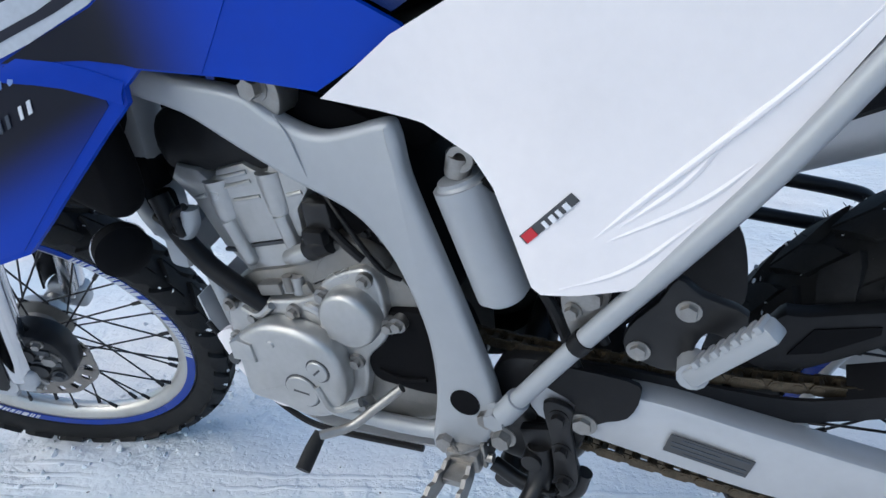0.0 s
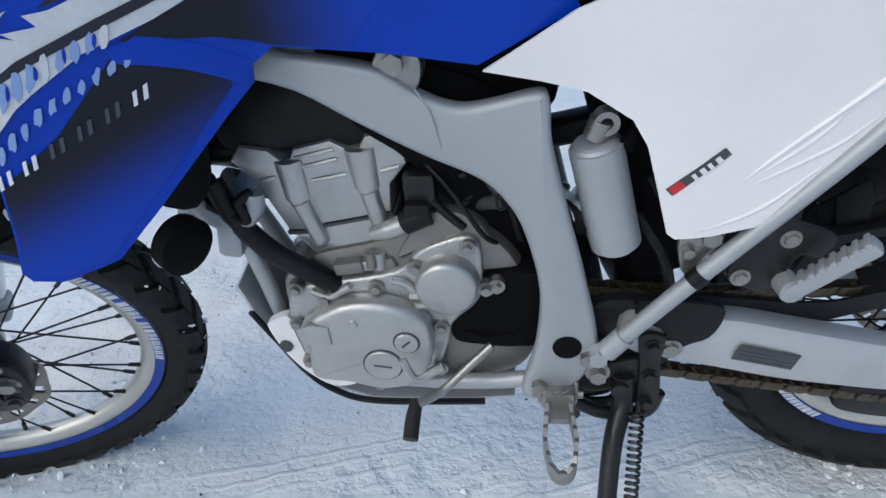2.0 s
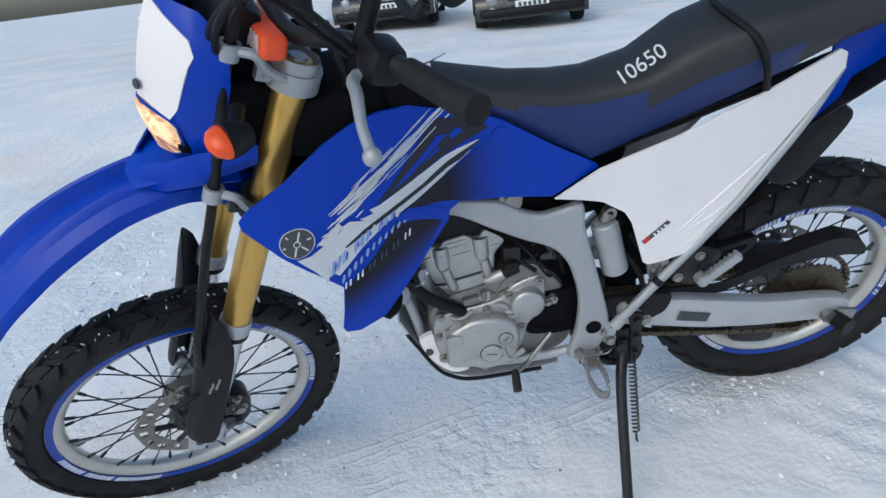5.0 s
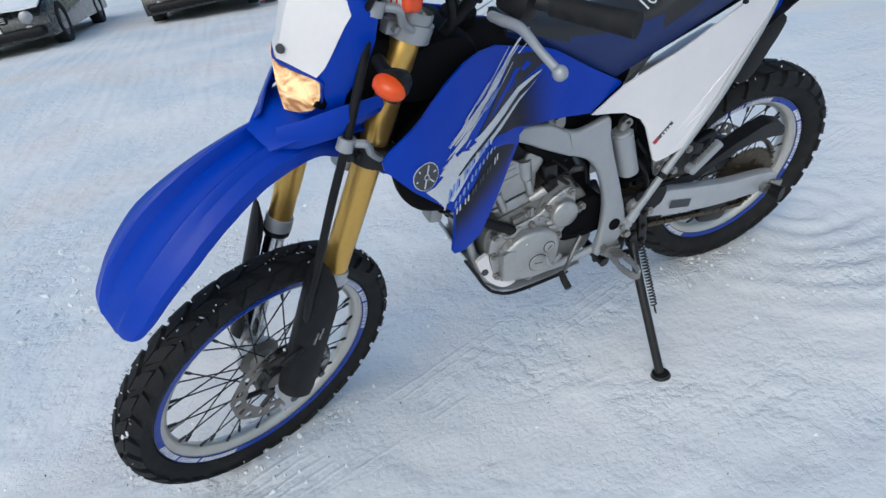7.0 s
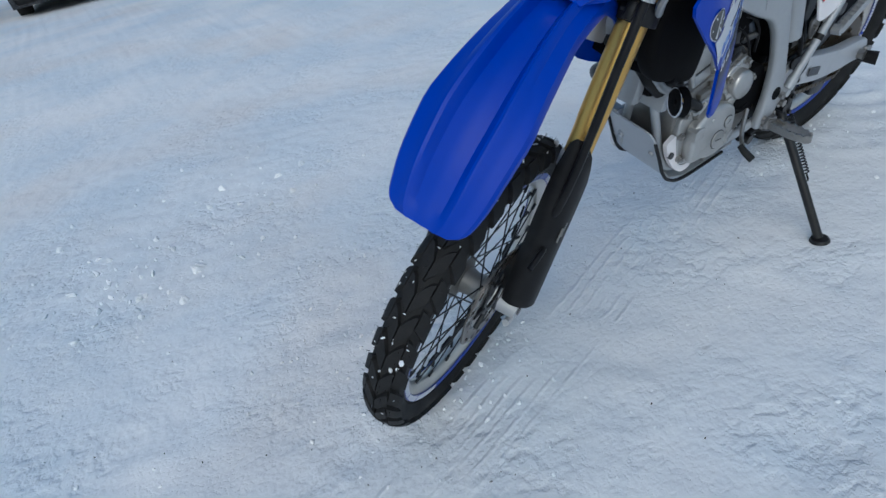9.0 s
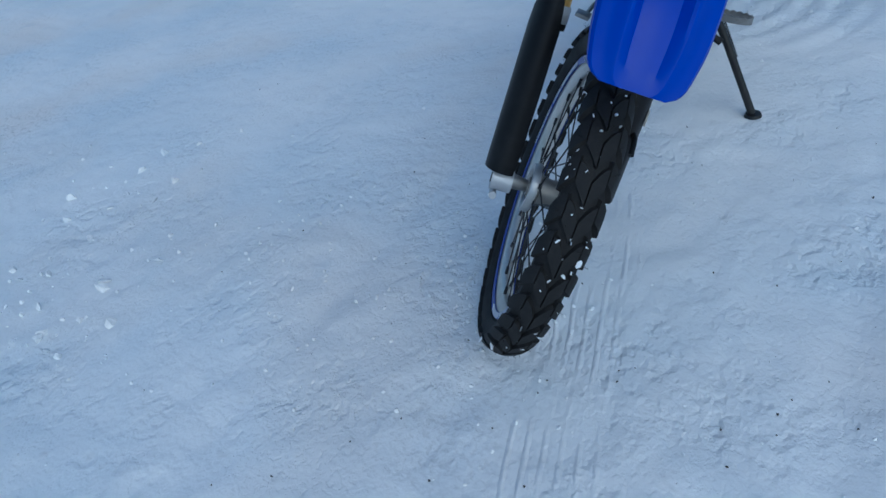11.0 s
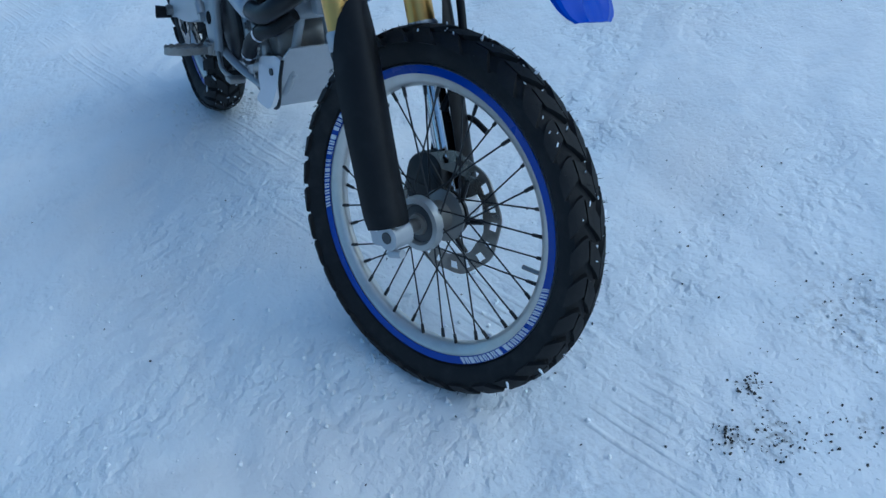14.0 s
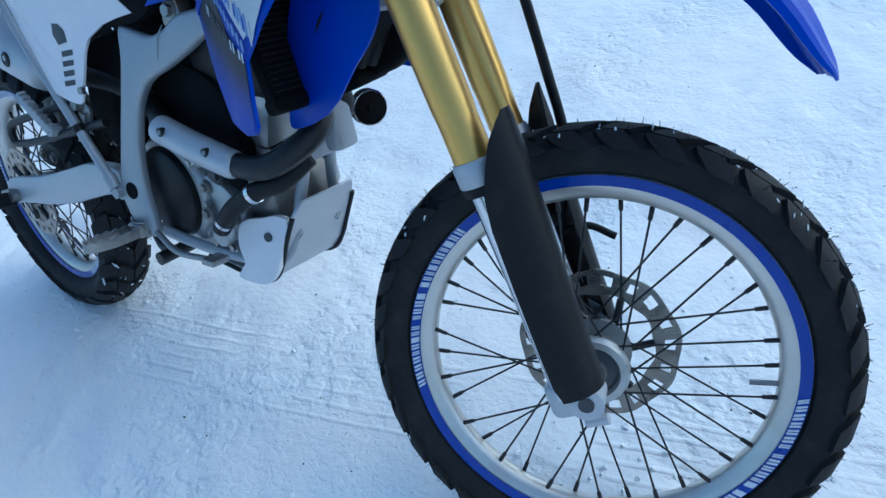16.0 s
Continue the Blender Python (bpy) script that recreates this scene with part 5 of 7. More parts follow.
part("shock_absorber", bm, pitch, bike, "dark rear shock absorber")
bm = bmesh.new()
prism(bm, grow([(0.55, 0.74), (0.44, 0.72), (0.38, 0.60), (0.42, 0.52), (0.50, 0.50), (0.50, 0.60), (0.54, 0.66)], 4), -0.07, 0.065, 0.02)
# added block that blackens the gap between the tops of the spars
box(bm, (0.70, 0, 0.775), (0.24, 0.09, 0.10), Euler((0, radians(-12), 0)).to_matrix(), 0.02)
part("airbox", bm, pitch, bike, "black airbox with an added gap-filling block")
bm = bmesh.new()
skin(bm, [[(0.405, y, 0.60) for y in (-0.055, -0.03, 0, 0.03, 0.055)], [(0.37, y, 0.67) for y in (-0.06, -0.03, 0, 0.03, 0.06)], [(0.30, y, 0.735) for y in (-0.065, -0.03, 0, 0.03, 0.065)], [(0.10, y, 0.82) for y in (-0.07, -0.03, 0, 0.03, 0.07)]], thick=0.003)
sheet(bm, grow([(0.385, 0.60), (0.345, 0.65), (0.325, 0.63), (0.318, 0.57), (0.330, 0.54), (0.36, 0.55)], 4), lambda x, z: 0.050, 0.004)
part("inner_fender", bm, black, bike, "black inner rear mudguard")

# ---- body panels ----
def flank(x, z):
    """How far the tank shroud stands out from the middle."""
    return float(np.interp(x, [0.50, 0.57, 0.65, 0.73, 0.84, 0.92, 1.0, 1.05, 1.09, 1.16, 1.22], [0.112, 0.117, 0.129, 0.137, 0.158, 0.207, 0.247, 0.263, 0.278, 0.282, 0.280])) - 0.16 * max(0, z - 0.93)


def panel_pair(name, outline, depth, mat, label, thick=0.004, step=0.025, lift=0.0, parent=None, sides=(1, -1), smooth_line=0):
    made = []
    for s in sides:
        bm = bmesh.new()
        sheet(bm, grow(outline, smooth_line) if smooth_line else outline, depth, thick, step, lift)
        if s < 0:
            mirror_bm(bm)
        made.append(part(name, bm, mat, parent or bike, label, side=s))
    return made


SHROUD = [(1.158, 0.900), (1.144, 0.914), (1.119, 0.928), (1.076, 0.951), (1.019, 0.986), (0.975, 1.003), (0.934, 1.007), (0.888, 1.0), (0.841, 0.978), (0.77, 0.955), (0.739, 0.940), (0.656, 0.880), (0.572, 0.824), (0.568, 0.817), (0.61, 0.798), (0.654, 0.777), (0.741, 0.795), (0.822, 0.809), (0.842, 0.795), (0.844, 0.780), (0.870, 0.755), (0.898, 0.726), (0.94, 0.683), (0.975, 0.650), (1.022, 0.640), (1.044, 0.646), (1.049, 0.656), (1.041, 0.69), (1.033, 0.738), (1.070, 0.781), (1.113, 0.827), (1.157, 0.885)]
shrouds = panel_pair("tank_shroud", SHROUD, flank, blue, "blue tank shroud with white brush graphics", 0.006, 0.03)
SH = shrouds[0]
def sticker(name, outline, mat, lift, label="", depth=flank, sides=(1, -1), parents=None, smooth_line=0, step=0.03):
    for s in sides:
        bm = bmesh.new()
        sheet(bm, grow(outline, smooth_line) if smooth_line else outline, depth, 0.0008, step, lift)
        if s < 0:
            mirror_bm(bm)
        part(name, bm, mat, (parents or {1: shrouds[0], -1: shrouds[1]})[s], label, smooth=True, side=s)


rng = random.Random(11)
LETTERS = ((1.031, 0.738), (0.918, 0.790))
sticker("fading_graphic", [(0.730, 0.925), (0.749, 0.930), (0.762, 0.916), (0.797, 0.893), (0.844, 0.866), (0.895, 0.846), (0.921, 0.834), (0.861, 0.824), (0.822, 0.811), (0.760, 0.800), (0.715, 0.86)], fade_rear, 0.0010, "dark graphic fading into blue")
sticker("dark_graphic", [(0.794, 0.956), (0.849, 0.967), (0.878, 0.941), (0.904, 0.914), (0.937, 0.884), (0.960, 0.866), (0.915, 0.877), (0.878, 0.889), (0.815, 0.914), (0.761, 0.934)], dark_blue, 0.0014)
sticker("blue_streak", [(0.835, 0.950), (0.86, 0.930), (0.90, 0.902), (0.930, 0.880), (0.90, 0.892), (0.86, 0.918), (0.825, 0.942)], blue, 0.0020)
sticker("blue_streak", [(0.815, 0.945), (0.85, 0.921), (0.88, 0.903), (0.85, 0.914), (0.805, 0.938)], blue, 0.0020)
sticker("fading_graphic", [(1.031, 0.736), (0.980, 0.771), (0.920, 0.832), (0.860, 0.808), (0.858, 0.782), (0.900, 0.737), (0.945, 0.690), (0.978, 0.655), (1.021, 0.645), (1.041, 0.650), (1.045, 0.657), (1.038, 0.690)], fade_low, 0.0010, "dark graphic fading into blue")
sticker("white_graphic", [(0.780, 0.917), (0.815, 0.909), (0.878, 0.889), (0.915, 0.877), (0.954, 0.864), (0.970, 0.863), (0.964, 0.854), (0.986, 0.853), (0.979, 0.847), (1.002, 0.856), (1.014, 0.851), (1.020, 0.861), (1.031, 0.849), (1.048, 0.845), (1.039, 0.839), (1.057, 0.834), (1.048, 0.827), (1.069, 0.817), (1.090, 0.817), (1.068, 0.786), (1.056, 0.765), (1.042, 0.772), (1.034, 0.765), (1.011, 0.785), (0.997, 0.798), (0.984, 0.807), (0.945, 0.830), (0.895, 0.846), (0.844, 0.868), (0.800, 0.897)], graphic_white, 0.0022, "torn white brush graphic")
sticker("slit", [(0.775, 0.9175), (0.816, 0.900), (0.880, 0.870), (0.930, 0.853), (0.984, 0.833), (1.017, 0.814), (1.014, 0.812), (0.980, 0.827), (0.919, 0.849), (0.869, 0.866), (0.813, 0.890)], dark_blue, 0.0030)
def streak(x, z, length, width, mat, lift=0.0022, sway=0.0):
    """A thin dry brush stroke, running down and forward."""
    d = Vector((0.86 + sway, -0.50 + sway)).normalized()
    n = Vector((-d.y, d.x))
    out, back = [], []
    for k in range(6):
        t = k / 5
        w = width * (0.15 + 0.85 * math.sin(math.pi * min(1, 0.12 + t * 0.80))) * rng.uniform(0.7, 1.15)
        p = Vector((x, z)) + d * length * (t - 0.5)
        out.append(tuple(p + n * w / 2))
        back.append(tuple(p - n * w / 2))
    sticker("brush_streak", out + back[::-1], mat, lift, step=0.1)
for x, z, length, width in ((0.870, 0.962, 0.16, 0.008), (0.885, 0.946, 0.13, 0.005), (0.905, 0.955, 0.12, 0.004), (0.850, 0.953, 0.10, 0.0035), (0.93, 0.930, 0.11, 0.005), (0.945, 0.916, 0.14, 0.010), (0.965, 0.905, 0.12, 0.012), (0.985, 0.900, 0.10, 0.007), (0.955, 0.930, 0.08, 0.003), (0.99, 0.882, 0.09, 0.009), (1.005, 0.893, 0.06, 0.004), (0.975, 0.885, 0.10, 0.005)):
    streak(x, z, length, width * 0.62, graphic_white)
for k in range(18):
    x = rng.uniform(0.86, 1.03)
    streak(x, 0.945 - (x - 0.9) * 0.62 + rng.gauss(0, 0.016), rng.uniform(0.018, 0.06), rng.uniform(0.0012, 0.0030), graphic_white if k % 3 else pale_blue, 0.0024, rng.uniform(-0.05, 0.05))
for k in range(16):
    x = rng.uniform(0.95, 1.05)
    z = 0.868 - (x - 0.98) * 0.62 + rng.uniform(-0.004, 0.024)
    r = rng.uniform(0.0012, 0.004)
    sticker("splash", [(x + 3.2 * r, z - 2.0 * r), (x + r * 0.4, z - r), (x - 3.0 * r, z + 1.8 * r), (x - r * 0.3, z + r)], graphic_white, 0.0022, step=0.1)
# broken pale lettering along the edge of the white field: plain bars
def blot(x, z, w, h, lean):
    """An uneven patch about w long and h tall."""
    n = 9
    out = []
    for k in range(n):
        a = 2 * math.pi * k / n
        r = rng.uniform(0.62, 1.12)
        p, q = math.cos(a) * w * r, math.sin(a) * h * r
        out.append((x - p * 0.92 - q * lean, z + p * 0.40 + q))
    return out
for k in range(13):
    t = k / 12
    x, z = 1.052 - 0.125 * t, 0.770 + 0.066 * t + 0.008 * math.sin(math.pi * t)
    sticker("pale_letter", blot(x, z + 0.004, 0.0044, 0.0165 * (1 - 0.5 * t), 0.25), graphic_white if k % 4 == 0 else pale_blue, 0.0032, step=0.1)
    if k % 2:
        sticker("ink_gap", blot(x - 0.004, z + 0.006, 0.0016, 0.009 * (1 - 0.5 * t), 0.25), blue, 0.0040, step=0.1)
for k in range(11):
    t = k / 10
    x, z = 1.030 - 0.112 * t, 0.756 + 0.064 * t + 0.008 * math.sin(math.pi * t)
    sticker("pale_letter", blot(x, z, 0.0036, 0.0095 * (1 - 0.4 * t), 0.25), pale_blue, 0.0032, step=0.1)
# model lettering as plain slanted bars
for k in range(6):
    t = k / 5
    x, z = 1.030 - 0.107 * t, 0.741 + 0.048 * t
    mat = decal_white if k in (0, 1, 5) else grey_ink
    def slant(p, q):
        """A point p along the line of letters and q up it."""
        return (x - p * 0.912 - q * 0.18, z + p * 0.41 + q)
    for lo, hi, b0, b1 in ((0.0, 0.0032, -0.0055, 0.0065), (0.0085, 0.0120, -0.0055, 0.0065)):
        sticker("letter_bar", [slant(lo, b0), slant(hi, b0), slant(hi, b1), slant(lo, b1)], mat, 0.0034, step=0.1)
# round badge with three spokes
def circle(cx, cz, r, n=32):
    return [(cx + r * math.cos(2 * math.pi * k / n), cz + r * math.sin(2 * math.pi * k / n)) for k in range(n)]
BX, BZ = 1.084, 0.846
sticker("round_badge", circle(BX, BZ, 0.0265), graphic_white, 0.0012, "round grey and black badge", step=0.05)
sticker("badge_field", circle(BX, BZ, 0.0248), label_dark, 0.0020, step=0.05)
for k in range(3):
    a = math.pi / 2 + k * math.pi / 3 + 0.35
    dx, dz = math.cos(a) * 0.0215, math.sin(a) * 0.0215
    nx, nz = -math.sin(a) * 0.0014, math.cos(a) * 0.0014
    sticker("badge_spoke", [(BX + dx + nx, BZ + dz + nz), (BX - dx + nx, BZ - dz + nz), (BX - dx - nx, BZ - dz - nz), (BX + dx - nx, BZ + dz - nz)], graphic_white, 0.0027, step=0.05)
sticker("badge_ring", circle(BX, BZ, 0.0055), graphic_white, 0.0030, step=0.05)
sticker("badge_core", circle(BX, BZ, 0.0038), label_dark, 0.0035, step=0.05)
# folded blue lip of the lower scoop
for s in (1, -1):
    bm = bmesh.new()
    line = [(0.930, 0.831), (0.909, 0.836), (0.885, 0.828), (0.862, 0.816), (0.840, 0.800)]
    low = [(0.925, 0.818), (0.905, 0.812), (0.885, 0.804), (0.866, 0.793), (0.846, 0.780)]
    skin(bm, [[(x, flank(x, z) + o, z) for (x, z), o in ((p, 0.001), (((p[0] + q[0]) / 2, (p[1] + q[1]) / 2), 0.0045), (q, 0.002))] for p, q in zip(line, low)], thick=0.003)
    if s < 0:
        mirror_bm(bm)
    part("scoop_lip", bm, blue, {1: shrouds[0], -1: shrouds[1]}[s], side=s)

# blue inner scoop in front of the right radiator
bm = bmesh.new()
sheet(bm, grow([(0.983, 0.629), (0.975, 0.658), (1.007, 0.770), (1.030, 0.820), (1.050, 0.855), (1.150, 0.860), (1.178, 0.823), (1.164, 0.780), (1.135, 0.740), (1.080, 0.670)], 3), lambda x, z: 0.066 + 0.10 * (x - 0.98) + 0.022 * math.sin(14 * (x - 0.95)), 0.004, 0.025)
mirror_bm(bm)
part("radiator_scoop", bm, blue, shrouds[1], "blue inner radiator scoop")

# added near-black body under the tank, closing the view between panel and spar
bm = bmesh.new()
prism(bm, grow([(0.72, 0.86), (0.70, 0.79), (0.60, 0.76), (0.52, 0.77), (0.50, 0.84), (0.58, 0.88)], 4), -0.095, 0.02, 0.012)
part("seat_gap_fill", bm, pitch, bike, "near-black filler body under the seat")

# fuel tank
bm = bmesh.new()
rows = []
for x, top_z, low_z, hw in ((0.62, 0.90, 0.83, 0.035), (0.70, 0.96, 0.83, 0.045), (0.80, 1.01, 0.84, 0.055), (0.90, 1.035, 0.86, 0.072), (1.0, 1.035, 0.89, 0.085), (1.06, 0.99, 0.92, 0.06)):
    rows.append([(x, hw * math.cos(a) * 1.0, (top_z + low_z) / 2 + (top_z - low_z) / 2 * math.sin(a)) for a in [2 * math.pi * k / 20 for k in range(20)]])
skin(bm, rows, closed=True, cap=True)
part("fuel_tank", bm, pitch, bike, "dark fuel tank between the shrouds", side=2)
bm = bmesh.new()
lathe(bm, [(0.034, 0.0), (0.036, 0.018), (0.030, 0.026), (0.0, 0.027)], (0.93, 0, 1.03), (0, 0, 1), 28)
part("fuel_cap", bm, pitch, bike, "black fuel cap")

# white side panels
def side(x, z):
    return float(np.interp(x, [0.10, 0.20, 0.30, 0.45, 0.57, 0.66], [0.095, 0.112, 0.128, 0.138, 0.126, 0.130])) + 0.02 * max(0, 0.68 - z) + 0.12 * max(0, z - 0.75)
PANEL = [(0.650, 0.772), (0.612, 0.795), (0.572, 0.820), (0.50, 0.850), (0.40, 0.890), (0.283, 0.937), (0.22, 0.963), (0.178, 0.981), (0.163, 0.972), (0.158, 0.945), (0.20, 0.880), (0.24, 0.822), (0.29, 0.745), (0.335, 0.680), (0.372, 0.634), (0.40, 0.612), (0.44, 0.604), (0.472, 0.600), (0.480, 0.606), (0.492, 0.650), (0.505, 0.696), (0.520, 0.722), (0.56, 0.748), (0.60, 0.760)]
sides_white = panel_pair("side_panel", PANEL, side, white, "white plastic side panel with a small dark sticker", 0.005, 0.03)
both = {1: sides_white[0], -1: sides_white[1]}
for line in ([(0.468, 0.615), (0.40, 0.680), (0.30, 0.770), (0.25, 0.825)], [(0.415, 0.655), (0.35, 0.690), (0.315, 0.720)], [(0.455, 0.608), (0.40, 0.632), (0.345, 0.680)], [(0.405, 0.668), (0.36, 0.705), (0.33, 0.745)]):
    for s in (1, -1):
        bm = bmesh.new()
        tube(bm, [(x, side(x, z) - 0.0015, z) for x, z in line], [0.0018, 0.0030, 0.0030, 0.0016], 8)
        if s < 0:
            mirror_bm(bm)
        part("panel_crease", bm, white, both[s], side=s)
q = math.atan2(0.691 - 0.650, 0.430 - 0.478)
def strip(x0, x1, w):
    a, b = Vector((0.480, 0.648)), Vector((0.434, 0.690))
    d = (b - a).normalized()
    n = Vector((d.y, -d.x)) * -1
    p, r = a.lerp(b, x0), a.lerp(b, x1)
    return [tuple(p), tuple(r), tuple(r - n * w), tuple(p - n * w)]
sticker("small_sticker", strip(0, 1, 0.0090), label_dark, 0.0008, "small black sticker with red corner", side, (1,), both)
sticker("sticker_corner", strip(0.03, 0.24, 0.0082), red, 0.0015, "", side, (1,), both)
for k in range(4):
    sticker("sticker_bar", strip(0.40 + k * 0.13, 0.46 + k * 0.13 + 0.02 * (k % 2), 0.0062), decal_white, 0.0015, "", side, (1,), both)
# dark shapes on the right panel
sticker("panel_logo", [(0.44, 0.705), (0.465, 0.712), (0.462, 0.732), (0.447, 0.742), (0.428, 0.742), (0.425, 0.722)], label_dark, 0.0008, "dark logo shape", side, (-1,), both)
for k in range(4):
    sticker("panel_bar", [(0.475 - k * 0.002, 0.70 - k * 0.018), (0.445 - k * 0.002, 0.694 - k * 0.018), (0.445 - k * 0.002, 0.684 - k * 0.018), (0.475 - k * 0.002, 0.690 - k * 0.018)], label_dark, 0.0008, "", side, (-1,), both)
bm = bmesh.new()
rod(bm, (0.488, -0.136, 0.628), (0.488, -0.144, 0.628), 0.007, seg=14)
part("panel_screw", bm, steel, sides_white[1], side=-1)
# blue tail
for s in (1, -1):
    bm = bmesh.new()
    sheet(bm, [(0.230, 0.826), (0.165, 0.935), (0.172, 0.985), (0.13, 1.005), (0.02, 1.03), (-0.10, 1.06), (-0.15, 1.065), (-0.14, 1.04), (-0.06, 0.985), (0.04, 0.945), (0.12, 0.912), (0.145, 0.853)], lambda x, z: float(np.interp(x, [-0.15, 0.05, 0.23], [0.06, 0.085, 0.115])), 0.005, 0.03)
    if s < 0:
        mirror_bm(bm)
    part("tail_panel", bm, blue, bike, "blue plastic tail panel", side=s)
bm = bmesh.new()
skin(bm, [[(0.22, y, 0.83) for y in (-0.05, 0, 0.05)], [(0.0, y, 0.985) for y in (-0.055, 0, 0.055)], [(-0.13, y, 1.045) for y in (-0.05, 0, 0.05)]], thick=0.004)
box(bm, (-0.10, 0, 1.025), (0.09, 0.09, 0.030), Euler((0, radians(20), 0)).to_matrix(), 0.008)
part("tail_light", bm, black, bike, "black tail light unit", side=2)
bm = bmesh.new()
prism(bm, grow([(0.245, 0.775), (0.190, 0.812), (0.136, 0.839), (0.104, 0.850), (0.084, 0.826), (0.120, 0.765), (0.172, 0.702), (0.225, 0.715)], 3), 0.030, 0.085, 0.008)
part("tool_box", bm, black, bike, "black box under the tail", side=1)
# seat
bm = bmesh.new()
rows_b, rows_t = [], []
for x, top_z, low_z, hw in ((0.84, 1.035, 0.985, 0.045), (0.78, 1.015, 0.965, 0.055), (0.71, 0.995, 0.925, 0.062), (0.64, 0.985, 0.883, 0.066), (0.58, 0.983, 0.846, 0.068), (0.50, 0.997, 0.883, 0.078), (0.42, 1.045, 0.918, 0.086), (0.34, 1.068, 0.951, 0.092), (0.26, 1.080, 0.985, 0.092), (0.18, 1.090, 1.02, 0.088), (0.08, 1.10, 1.045, 0.075), (0.02, 1.10, 1.06, 0.065)):
    c = 0.016
    rows_b.append([(x, -hw * 0.72, low_z), (x, -hw * 0.96, low_z * 0.45 + top_z * 0.55), (x, -hw * 0.90, top_z - c * 1.3), (x, -hw * 0.80, top_z - c * 0.4), (x, -hw * 0.4, top_z + 0.002), (x, 0, top_z + 0.004), (x, hw * 0.4, top_z + 0.002), (x, hw * 0.80, top_z - c * 0.4), (x, hw * 0.90, top_z - c * 1.3), (x, hw * 0.96, low_z * 0.45 + top_z * 0.55), (x, hw * 0.72, low_z)])
faces = skin(bm, rows_b, closed=True, cap=True)
for f in bm.faces:
    c = f.calc_center_median()
    lim = float(np.interp(c.x, [0.0, 0.3, 0.45, 0.6, 0.75, 0.84], [1.085, 1.005, 0.974, 0.952, 0.985, 1.01]))
    f.material_index = 0 if c.z > lim - 0.004 else 1
bmesh.ops.subdivide_edges(bm, edges=bm.edges, cuts=1, use_grid_fill=True, smooth=0.4)
seat = part("seat", bm, [seat_black, seat_blue], bike, "long black and blue vinyl seat with chalk marks", split=60, side=2)
bm = bmesh.new()
tube(bm, [(0.315, 0.094, 0.965), (0.325, 0.093, 1.01), (0.345, 0.084, 1.05), (0.365, 0.04, 1.067), (0.37, 0, 1.069), (0.365, -0.04, 1.067), (0.345, -0.084, 1.05), (0.325, -0.093, 1.01), (0.315, -0.094, 0.965)], 0.006, 8)
part("seat_strap", bm, black, seat, "black strap across the seat", side=2)

# chalk number on the seat
txt = bpy.data.curves.new("chalk_number", "FONT")
txt.body, txt.size, txt.extrude = "10650", 0.040, 0.0003
raw = new("chalk_text", txt)
me = bpy.data.meshes.new_from_object(raw.evaluated_get(bpy.context.evaluated_depsgraph_get()))
bpy.data.objects.remove(raw)
bm = bmesh.new()
bm.from_mesh(me)
bpy.data.meshes.remove(me)
bm.transform(Matrix.Translation((0.546, 0.066, 0.990)) @ Euler((radians(24), radians(-32), radians(180))).to_matrix().to_4x4() @ Matrix.Diagonal((0.85, 1, 1, 1)))
part("chalk_number", bm, chalk, seat, "white chalk number", smooth=False, side=2)

# ---- front end ----
def fp(u, v, w):
    return FORK @ Vector((u, v, w))


